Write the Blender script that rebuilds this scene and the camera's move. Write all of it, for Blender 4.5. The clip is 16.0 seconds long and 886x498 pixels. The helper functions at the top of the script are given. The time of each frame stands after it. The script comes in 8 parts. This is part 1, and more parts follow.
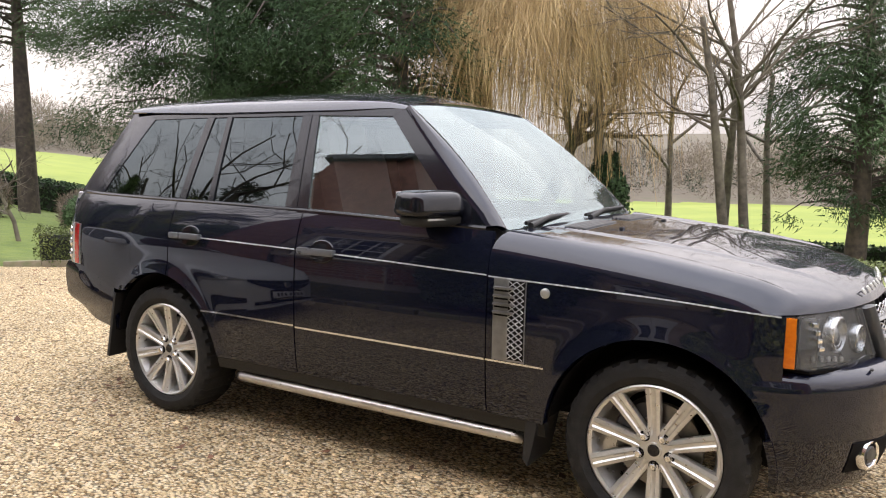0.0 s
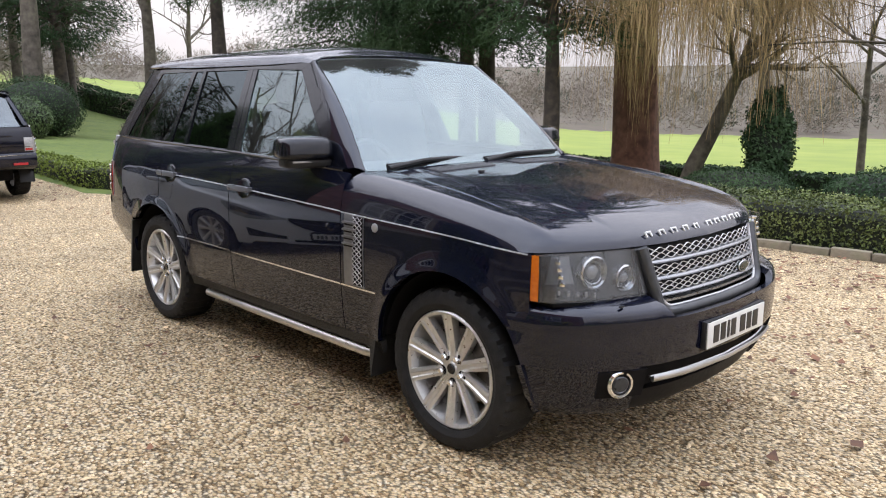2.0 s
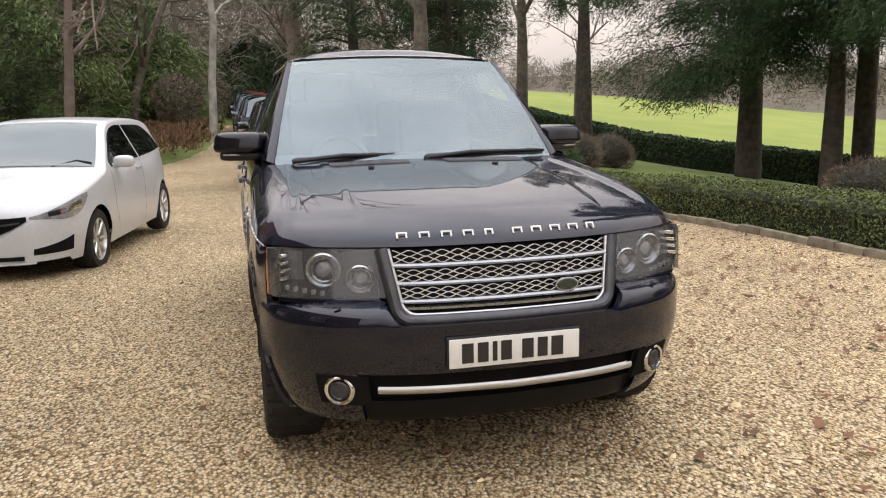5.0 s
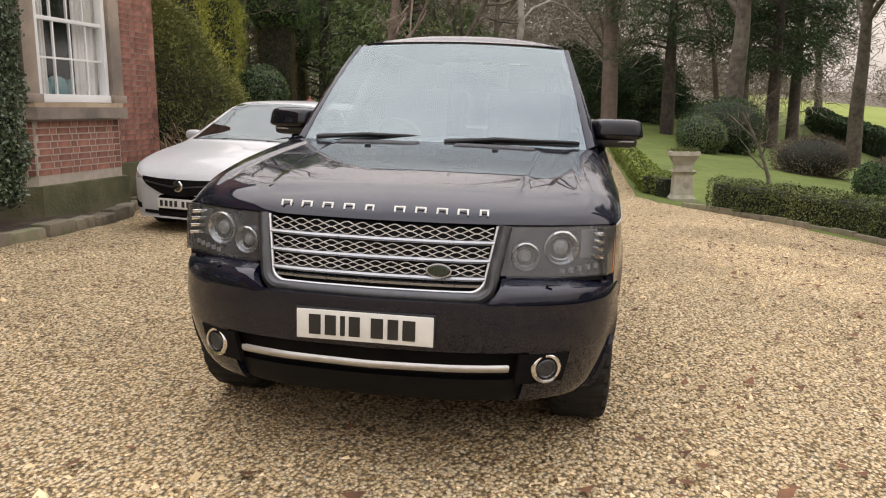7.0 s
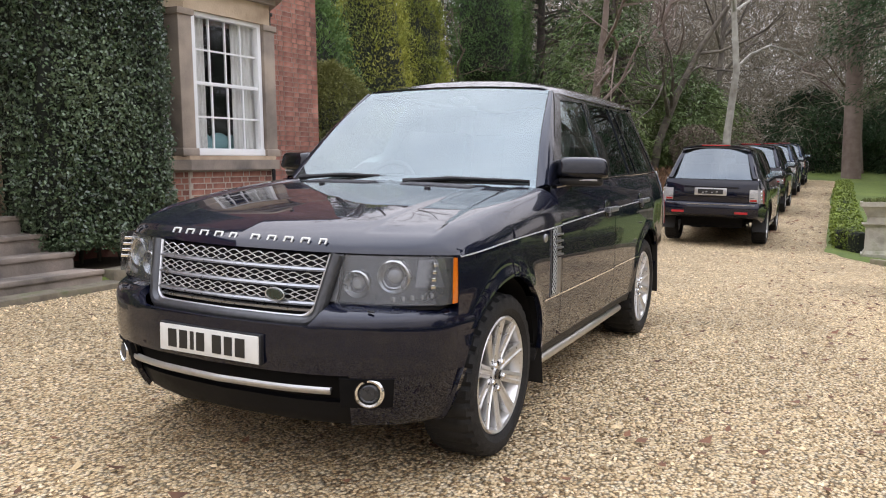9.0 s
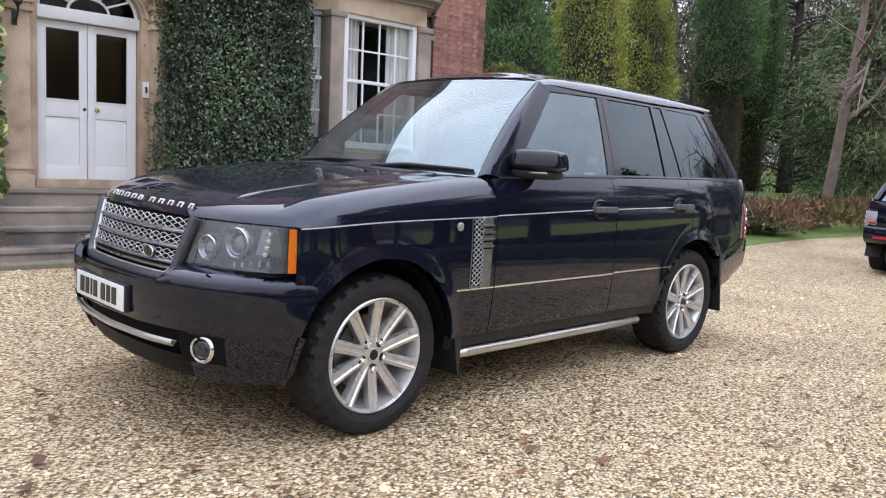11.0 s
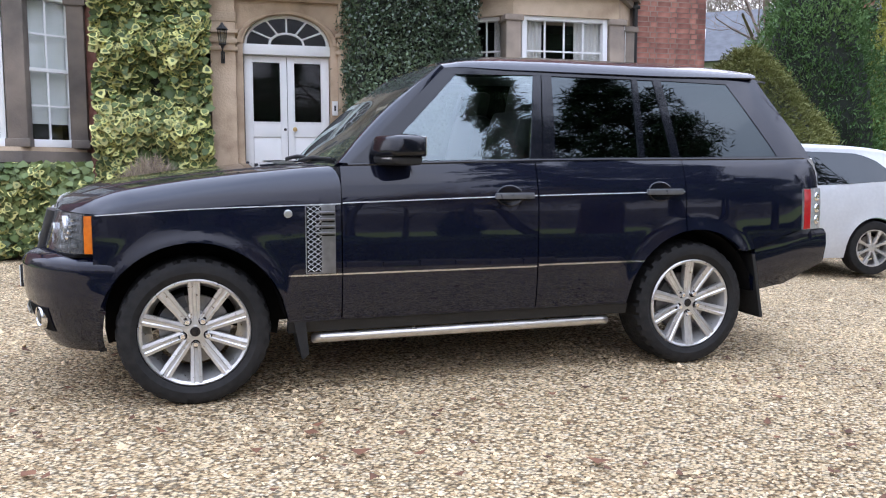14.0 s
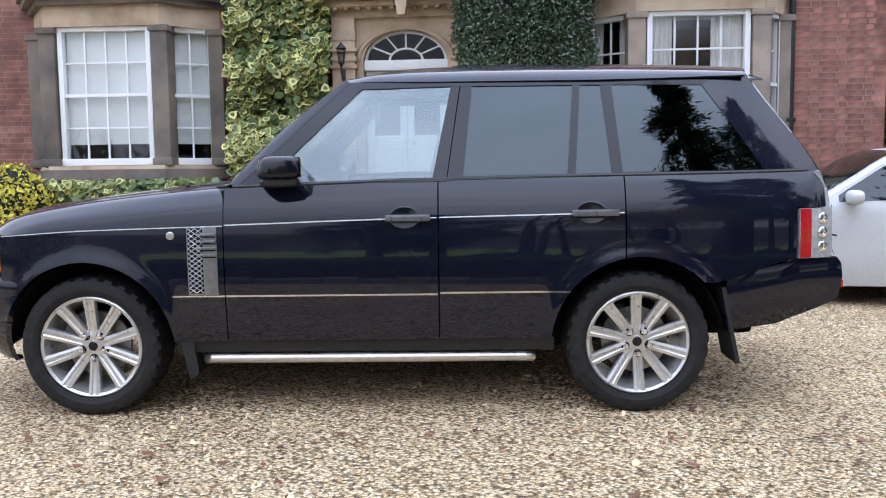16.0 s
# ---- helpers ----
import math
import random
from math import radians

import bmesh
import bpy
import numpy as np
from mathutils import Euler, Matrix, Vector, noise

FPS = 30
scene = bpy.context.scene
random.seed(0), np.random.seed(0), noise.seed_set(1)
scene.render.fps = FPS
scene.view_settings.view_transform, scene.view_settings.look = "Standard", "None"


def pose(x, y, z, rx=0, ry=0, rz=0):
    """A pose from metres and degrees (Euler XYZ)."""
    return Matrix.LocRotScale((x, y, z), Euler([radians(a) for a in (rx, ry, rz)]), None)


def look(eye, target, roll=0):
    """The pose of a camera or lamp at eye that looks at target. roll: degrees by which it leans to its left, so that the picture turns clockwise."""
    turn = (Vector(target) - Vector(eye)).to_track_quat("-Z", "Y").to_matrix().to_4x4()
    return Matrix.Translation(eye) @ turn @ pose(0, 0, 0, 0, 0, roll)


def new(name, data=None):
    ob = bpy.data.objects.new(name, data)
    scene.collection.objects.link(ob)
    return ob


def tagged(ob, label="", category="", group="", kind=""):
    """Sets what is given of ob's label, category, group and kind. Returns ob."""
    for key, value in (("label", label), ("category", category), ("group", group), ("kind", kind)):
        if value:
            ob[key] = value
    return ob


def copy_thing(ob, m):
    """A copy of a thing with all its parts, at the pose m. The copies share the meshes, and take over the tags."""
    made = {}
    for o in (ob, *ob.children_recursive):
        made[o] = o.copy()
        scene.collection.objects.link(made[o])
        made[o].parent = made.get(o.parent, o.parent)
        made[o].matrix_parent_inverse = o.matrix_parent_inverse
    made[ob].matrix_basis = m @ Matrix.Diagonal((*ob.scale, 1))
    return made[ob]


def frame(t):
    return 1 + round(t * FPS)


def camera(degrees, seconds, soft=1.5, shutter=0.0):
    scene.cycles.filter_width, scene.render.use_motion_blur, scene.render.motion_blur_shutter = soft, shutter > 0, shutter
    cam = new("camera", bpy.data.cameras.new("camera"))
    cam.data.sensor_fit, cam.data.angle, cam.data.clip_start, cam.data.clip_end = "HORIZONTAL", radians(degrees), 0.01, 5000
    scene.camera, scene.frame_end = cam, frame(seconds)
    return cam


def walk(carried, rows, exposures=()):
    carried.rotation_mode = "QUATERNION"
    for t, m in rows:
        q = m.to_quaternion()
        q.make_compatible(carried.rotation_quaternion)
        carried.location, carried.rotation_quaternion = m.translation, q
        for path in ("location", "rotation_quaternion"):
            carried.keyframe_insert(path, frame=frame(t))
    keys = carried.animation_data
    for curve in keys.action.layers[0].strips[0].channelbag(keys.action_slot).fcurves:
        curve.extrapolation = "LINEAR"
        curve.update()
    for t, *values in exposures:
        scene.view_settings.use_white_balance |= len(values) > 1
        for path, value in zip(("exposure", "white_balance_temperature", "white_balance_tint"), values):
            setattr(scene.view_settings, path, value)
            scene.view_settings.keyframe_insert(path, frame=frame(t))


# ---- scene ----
cam = camera(58.5, 16.0, soft=1.1)

# seconds, eye, target, roll
PATH = [
    (0, (0.859, -3.87, 1.611), (-0.182, -2.186, 1.323), -0.1),
    (0.5, (1.278, -3.833, 1.674), (0.103, -2.248, 1.346), -0.9),
    (1, (1.694, -3.715, 1.68), (0.418, -2.22, 1.312), -2.2),
    (1.5, (2.123, -3.528, 1.677), (0.796, -2.088, 1.27), -1.7),
    (2, (2.4, -3.225, 1.672), (0.99, -1.876, 1.234), -1.3),
    (2.5, (2.635, -2.915, 1.629), (1.124, -1.666, 1.233), -3.0),
    (3, (2.9, -2.563, 1.634), (1.325, -1.396, 1.238), -2.5),
    (3.5, (3.085, -2.135, 1.608), (1.427, -1.094, 1.199), -1.8),
    (4, (3.329, -1.772, 1.582), (1.576, -0.896, 1.18), -1.5),
    (4.2, (3.429, -1.624, 1.581), (1.639, -0.828, 1.178), -1.7),
    (6.3, (3.666, 0.166, 1.39), (1.697, 0.174, 1.04), -1.2),
    (6.5, (3.671, 0.334, 1.394), (1.705, 0.259, 1.037), -0.4),
    (7, (3.644, 0.719, 1.353), (1.698, 0.415, 1.005), -0.0),
    (7.5, (3.591, 1.094, 1.348), (1.679, 0.594, 1.041), -0.3),
    (8, (3.56, 1.483, 1.317), (1.692, 0.821, 1.05), -0.8),
    (8.5, (3.482, 1.884, 1.276), (1.656, 1.108, 1.031), -0.9),
    (9, (3.293, 2.252, 1.26), (1.51, 1.37, 1.051), -0.7),
    (9.5, (3.135, 2.625, 1.217), (1.428, 1.603, 1.006), 0.4),
    (9.7, (3.047, 2.748, 1.208), (1.375, 1.67, 0.999), 0.9),
    (11.8, (1.837, 4.153, 1.122), (0.601, 2.592, 0.931), 2.5),
    (12, (1.702, 4.277, 1.113), (0.516, 2.678, 0.921), 2.5),
    (12.5, (1.305, 4.514, 1.09), (0.262, 2.818, 0.897), 2.2),
    (13, (0.888, 4.69, 1.089), (0.005, 2.906, 0.893), 2.0),
    (13.5, (0.489, 4.878, 1.079), (-0.244, 3.028, 0.88), 0.9),
    (14, (0.034, 5.0, 1.087), (-0.583, 3.106, 0.901), -0.1),
    (14.5, (-0.424, 5.095, 1.112), (-0.937, 3.168, 0.952), -0.5),
    (15, (-0.892, 5.136, 1.132), (-1.258, 3.177, 0.969), -0.2),
    (15.5, (-1.413, 5.059, 1.153), (-1.572, 3.072, 0.987), -0.5),
    (16, (-1.916, 5.016, 1.15), (-1.89, 3.023, 0.983), -0.7),
]

walk(cam, [(t, look(eye, target, roll)) for t, eye, target, roll in PATH],
     [(0.0, 0.45, 7380, 18), (0.5, 0.31, 7080, 18), (1.5, 0.20, 6700, 17), (3.0, 0.10, 6700, 17), (4.2, 0.0, 7200, 18), (6.5, -0.20, 8040, 18), (7.5, -0.12, 7830, 18), (9.5, 0.11, 6700, 18),
      (12.0, 0.21, 6230, 18), (14.5, 0.25, 6000, 18), (16.0, 0.24, 5980, 17)])

# ---- sky and light: bright overcast winter day ----
world = bpy.data.worlds.new("sky")
scene.world = world
world.use_nodes = True
wn, wl = world.node_tree.nodes, world.node_tree.links
wn.clear()
w_out = wn.new("ShaderNodeOutputWorld")
w_bg = wn.new("ShaderNodeBackground")
w_sky = wn.new("ShaderNodeTexSky")
w_sky.sky_type = "NISHITA"
w_sky.sun_disc = False
w_sky.sun_elevation, w_sky.sun_rotation = radians(38), radians(200)
w_sky.air_density, w_sky.dust_density = 1.0, 4.0
w_co = wn.new("ShaderNodeTexCoord")
w_map = wn.new("ShaderNodeMapping")
w_map.inputs["Scale"].default_value = (1.0, 1.0, 2.2)
w_noise = wn.new("ShaderNodeTexNoise")
w_noise.inputs["Scale"].default_value = 2.3
w_noise.inputs["Detail"].default_value = 6.0
w_noise.inputs["Roughness"].default_value = 0.55
w_ramp = wn.new("ShaderNodeValToRGB")
w_ramp.color_ramp.elements[0].position, w_ramp.color_ramp.elements[0].color = 0.32, (8.2, 8.7, 9.6, 1)
w_ramp.color_ramp.elements[1].position, w_ramp.color_ramp.elements[1].color = 0.68, (13.0, 13.2, 13.6, 1)
w_mix = wn.new("ShaderNodeMixRGB")
w_mix.inputs["Fac"].default_value = 0.88
wl.new(w_co.outputs["Generated"], w_map.inputs["Vector"])
wl.new(w_map.outputs["Vector"], w_noise.inputs["Vector"])
wl.new(w_noise.outputs["Fac"], w_ramp.inputs["Fac"])
wl.new(w_sky.outputs["Color"], w_mix.inputs["Color1"])
wl.new(w_ramp.outputs["Color"], w_mix.inputs["Color2"])
# an overcast sky is about three times brighter overhead than at the horizon
w_sep = wn.new("ShaderNodeSeparateXYZ")
wl.new(w_co.outputs["Generated"], w_sep.inputs["Vector"])
w_rise = wn.new("ShaderNodeMapRange")
w_rise.inputs["From Min"].default_value, w_rise.inputs["From Max"].default_value = 0.0, 1.0
w_rise.inputs["To Min"].default_value, w_rise.inputs["To Max"].default_value = 0.72, 3.0
wl.new(w_sep.outputs["Z"], w_rise.inputs["Value"])
w_mul = wn.new("ShaderNodeVectorMath")
w_mul.operation = "SCALE"
wl.new(w_mix.outputs["Color"], w_mul.inputs[0])
wl.new(w_rise.outputs["Result"], w_mul.inputs["Scale"])
# and bluer overhead
w_tint = wn.new("ShaderNodeMixRGB")
w_tint.inputs["Color1"].default_value, w_tint.inputs["Color2"].default_value = (1.03, 1.0, 0.97, 1), (0.86, 0.98, 1.14, 1)
wl.new(w_sep.outputs["Z"], w_tint.inputs["Fac"])
w_hue = wn.new("ShaderNodeVectorMath")
w_hue.operation = "MULTIPLY"
wl.new(w_mul.outputs["Vector"], w_hue.inputs[0])
wl.new(w_tint.outputs["Color"], w_hue.inputs[1])
wl.new(w_hue.outputs["Vector"], w_bg.inputs["Color"])
w_bg.inputs["Strength"].default_value = 0.10
wl.new(w_bg.outputs["Background"], w_out.inputs["Surface"])

sun = new("sun", bpy.data.lights.new("sun", "SUN"))
sun.data.energy, sun.data.angle, sun.data.color = 0.7, radians(110), (1.0, 0.97, 0.93)
sun.matrix_world = look((0, 0, 30), (-2, -6, 0))

# ---- mesh tools ----
def mesh_of(name, verts, faces, smooth=30.0):
    me = bpy.data.meshes.new(name)
    me.from_pydata([tuple(v) for v in verts], [], faces)
    if smooth:
        me.polygons.foreach_set("use_smooth", [True] * len(me.polygons))
        me.set_sharp_from_angle(angle=radians(smooth))
    me.update()
    return me


def part(name, shape, material, parent=None, label="", smooth=30.0):
    """One mesh object of a shape (verts, faces), under a thing or a part."""
    me = mesh_of(name, shape[0], shape[1], smooth)
    mats = material if isinstance(material, (list, tuple)) else [material]
    for m in mats:
        me.materials.append(m)
    ob = new(name, me)
    if parent is not None:
        ob.parent = parent
    return tagged(ob, label)


def empty(name, m=None, **tags):
    ob = new(name)
    ob.empty_display_size = 0.2
    if m is not None:
        ob.matrix_world = m
    return tagged(ob, **tags)


def join(*shapes):
    vs, fs = [], []
    for v, f in shapes:
        o = len(vs)
        vs.extend([tuple(p) for p in v])
        fs.extend([tuple(i + o for i in q) for q in f])
    return vs, fs


def moved(shape, m):
    return [tuple(m @ Vector(p)) for p in shape[0]], shape[1]


def mirrored(shape):
    return [(p[0], -p[1], p[2]) for p in shape[0]], [tuple(reversed(q)) for q in shape[1]]


def box(sx, sy, sz, b=0.0, at=(0, 0, 0)):
    """A box of these sizes round its middle, its edges cut by b."""
    hx, hy, hz = sx / 2, sy / 2, sz / 2
    ax, ay, az = at
    if b <= 0:
        v = [(ax + x * hx, ay + y * hy, az + z * hz) for z in (-1, 1) for y in (-1, 1) for x in (-1, 1)]
        return v, [(0, 2, 3, 1), (4, 5, 7, 6), (0, 1, 5, 4), (2, 6, 7, 3), (0, 4, 6, 2), (1, 3, 7, 5)]
    bm = bmesh.new()
    bmesh.ops.create_cube(bm, size=1.0, matrix=Matrix.Translation(at) @ Matrix.Diagonal((sx, sy, sz, 1)))
    bmesh.ops.bevel(bm, geom=bm.edges[:], offset=b, segments=2, profile=0.6, affect="EDGES")
    return of_bm(bm)


def of_bm(bm):
    bm.verts.index_update()
    out = [v.co[:] for v in bm.verts], [tuple(v.index for v in f.verts) for f in bm.faces]
    bm.free()
    return out


def grid_faces(nu, nv, closed_u=False):
    fs = []
    for i in range(nu if closed_u else nu - 1):
        a, b = i * nv, ((i + 1) % nu) * nv
        for j in range(nv - 1):
            fs.append((a + j, b + j, b + j + 1, a + j + 1))
    return fs


def sheet(p, thick=0.0, out=(0, 0, 1)):
    """A sheet over a grid of points, its face towards out, with an edge of that thickness turned inwards."""
    p = np.asarray(p, float)
    nu, nv = p.shape[:2]
    du, dv = np.gradient(p, axis=0), np.gradient(p, axis=1)
    n = np.cross(du, dv)
    n /= np.linalg.norm(n, axis=2, keepdims=True) + 1e-12
    flip = np.sum(n * np.asarray(out, float)) < 0
    if flip:
        n = -n
    vs = [tuple(q) for q in p.reshape(-1, 3)]
    fs = grid_faces(nu, nv)
    if flip:
        fs = [tuple(reversed(q)) for q in fs]
    if thick:
        ring = [(i, 0) for i in range(nu)] + [(nu - 1, j) for j in range(1, nv)]
        ring += [(i, nv - 1) for i in range(nu - 2, -1, -1)] + [(0, j) for j in range(nv - 2, 0, -1)]
        o = len(vs)
        vs += [tuple(p[i, j] - n[i, j] * thick) for i, j in ring]
        k = len(ring)
        for a in range(k):
            b = (a + 1) % k
            q = (ring[a][0] * nv + ring[a][1], ring[b][0] * nv + ring[b][1], o + b, o + a)
            fs.append(q if flip else tuple(reversed(q)))
    return vs, fs


def lathe(profile, n=48, axis="y"):
    """Turns (r, h) points round an axis through the origin."""
    vs = []
    for i in range(n):
        a = 2 * math.pi * i / n
        for r, h in profile:
            c, s = r * math.cos(a), r * math.sin(a)
            vs.append((c, h, s) if axis == "y" else (c, s, h) if axis == "z" else (h, c, s))
    return vs, grid_faces(n, len(profile), True)


def tube(path, radius, n=8, caps=True):
    """A round bar along points; radius: one number or one a point."""
    path = [Vector(q) for q in path]
    rs = radius if isinstance(radius, (list, tuple)) else [radius] * len(path)
    vs, fs = [], []
    side = None
    for i, q in enumerate(path):
        d = (path[min(i + 1, len(path) - 1)] - path[max(i - 1, 0)]).normalized()
        if side is None:
            side = d.orthogonal().normalized()
        side = (side - d * side.dot(d)).normalized()
        up = d.cross(side)
        for k in range(n):
            a = 2 * math.pi * k / n
            vs.append(tuple(q + (side * math.cos(a) + up * math.sin(a)) * rs[i]))
    for i in range(len(path) - 1):
        for k in range(n):
            a, b = i * n + k, i * n + (k + 1) % n
            fs.append((a, b, b + n, a + n))
    if caps:
        fs.append(tuple(reversed(range(n))))
        fs.append(tuple(range(len(vs) - n, len(vs))))
    return vs, fs


def ellipsoid(rx, ry, rz, nu=16, nv=10, at=(0, 0, 0), power=1.0):
    vs = []
    for i in range(nu):
        a = 2 * math.pi * i / nu
        for j in range(nv):
            b = -math.pi / 2 + math.pi * j / (nv - 1)
            c, s = math.cos(b), math.sin(b)
            f = lambda q: math.copysign(abs(q) ** power, q)
            vs.append((at[0] + rx * f(c) * f(math.cos(a)), at[1] + ry * f(c) * f(math.sin(a)), at[2] + rz * f(s)))
    return vs, grid_faces(nu, nv, True)


def prism(outline, depth, axis="y", at=0.0):
    """A flat outline of (a, b) points in the plane across axis, from at to at + depth."""
    n = len(outline)
    put = {"y": lambda a, b, d: (a, d, b), "x": lambda a, b, d: (d, a, b), "z": lambda a, b, d: (a, b, d)}[axis]
    vs = [put(a, b, at) for a, b in outline] + [put(a, b, at + depth) for a, b in outline]
    fs = [tuple(range(n)), tuple(reversed(range(n, 2 * n)))]
    fs += [(i, i + n, (i + 1) % n + n, (i + 1) % n) for i in range(n)]
    bm = bmesh.new()
    bv = [bm.verts.new(v) for v in vs]
    for f in fs:
        bm.faces.new([bv[i] for i in f])
    bmesh.ops.recalc_face_normals(bm, faces=bm.faces[:])
    return of_bm(bm)


def spl(xs, ys, x):
    """A smooth curve through the points (xs rising)."""
    n = len(xs)
    x = min(max(x, xs[0]), xs[-1])
    i = 0
    while i < n - 2 and x > xs[i + 1]:
        i += 1
    def slope(k):
        if 0 < k < n - 1:
            a = (ys[k] - ys[k - 1]) / (xs[k] - xs[k - 1])
            b = (ys[k + 1] - ys[k]) / (xs[k + 1] - xs[k])
            return 0.0 if a * b <= 0 else 2 * a * b / (a + b)
        k0 = 0 if k == 0 else n - 2
        return (ys[k0 + 1] - ys[k0]) / (xs[k0 + 1] - xs[k0])
    h = xs[i + 1] - xs[i]
    t = (x - xs[i]) / h
    return ((2 * t ** 3 - 3 * t * t + 1) * ys[i] + (t ** 3 - 2 * t * t + t) * h * slope(i)
            + (3 * t * t - 2 * t ** 3) * ys[i + 1] + (t ** 3 - t * t) * h * slope(i + 1))


def step01(a, b, x):
    t = min(max((x - a) / (b - a), 0.0), 1.0)
    return t * t * (3 - 2 * t)


# ---- materials ----
def stuff(name, colors, scale=8.0, rough=0.6, metal=0.0, bump=0.0, bump_scale=None, coat=0.0, detail=4.0,
          coords="Object", spread=0.0, island=0.0, wear=None, spec=0.5, sheen=0.0, rough_var=0.12):
    """A surface of two colours mixed by noise at two scales. spread / island: how far each object / loose piece differs in brightness."""
    m = bpy.data.materials.new(name)
    m.use_nodes = True
    n, l = m.node_tree.nodes, m.node_tree.links
    b = n["Principled BSDF"]
    co = n.new("ShaderNodeTexCoord")
    a = n.new("ShaderNodeTexNoise")
    a.inputs["Scale"].default_value, a.inputs["Detail"].default_value = scale, detail
    c = n.new("ShaderNodeTexNoise")
    c.inputs["Scale"].default_value, c.inputs["Detail"].default_value = scale * 0.13, 3.0
    l.new(co.outputs[coords], a.inputs["Vector"])
    l.new(co.outputs[coords], c.inputs["Vector"])
    add = n.new("ShaderNodeMath")
    add.operation = "MULTIPLY_ADD"
    add.inputs[1].default_value = 0.6
    half = n.new("ShaderNodeMath")
    half.operation = "MULTIPLY"
    half.inputs[1].default_value = 0.4
    l.new(c.outputs["Fac"], half.inputs[0])
    l.new(a.outputs["Fac"], add.inputs[0])
    l.new(half.outputs[0], add.inputs[2])
    ramp = n.new("ShaderNodeValToRGB")
    e = ramp.color_ramp.elements
    e[0].position, e[1].position = 0.36, 0.64
    e[0].color, e[1].color = (*colors[0], 1), (*colors[-1], 1)
    for i, q in enumerate(colors[1:-1]):
        k = e.new(0.36 + 0.28 * (i + 1) / (len(colors) - 1))
        k.color = (*q, 1)
    l.new(add.outputs[0], ramp.inputs["Fac"])
    col = ramp.outputs["Color"]
    for amount, kind in ((spread, "object"), (island, "island")):
        if amount:
            src = n.new("ShaderNodeObjectInfo").outputs["Random"] if kind == "object" else n.new("ShaderNodeNewGeometry").outputs["Random Per Island"]
            mr = n.new("ShaderNodeMapRange")
            mr.inputs["To Min"].default_value, mr.inputs["To Max"].default_value = 1 - amount, 1 + amount
            l.new(src, mr.inputs["Value"])
            hsv = n.new("ShaderNodeHueSaturation")
            l.new(mr.outputs["Result"], hsv.inputs["Value"])
            l.new(col, hsv.inputs["Color"])
            col = hsv.outputs["Color"]
    l.new(col, b.inputs["Base Color"])
    rr = n.new("ShaderNodeMapRange")
    rr.inputs["To Min"].default_value, rr.inputs["To Max"].default_value = max(rough - rough_var, 0.02), min(rough + rough_var, 1)
    l.new(a.outputs["Fac"], rr.inputs["Value"])
    l.new(rr.outputs["Result"], b.inputs["Roughness"])
    b.inputs["Metallic"].default_value = metal
    b.inputs["Specular IOR Level"].default_value = spec
    b.inputs["Coat Weight"].default_value = coat
    b.inputs["Coat Roughness"].default_value = 0.03 if coat < 1 else 0.025
    b.inputs["Coat IOR"].default_value = 1.5
    if bump:
        t = n.new("ShaderNodeTexNoise")
        t.inputs["Scale"].default_value, t.inputs["Detail"].default_value = bump_scale or scale * 3, 5.0
        l.new(co.outputs[coords], t.inputs["Vector"])
        bp = n.new("ShaderNodeBump")
        bp.inputs["Strength"].default_value, bp.inputs["Distance"].default_value = min(bump, 1.0), 0.01 * max(bump, 1)
        l.new(t.outputs["Fac"], bp.inputs["Height"])
        l.new(bp.outputs["Normal"], b.inputs["Normal"])
    return m


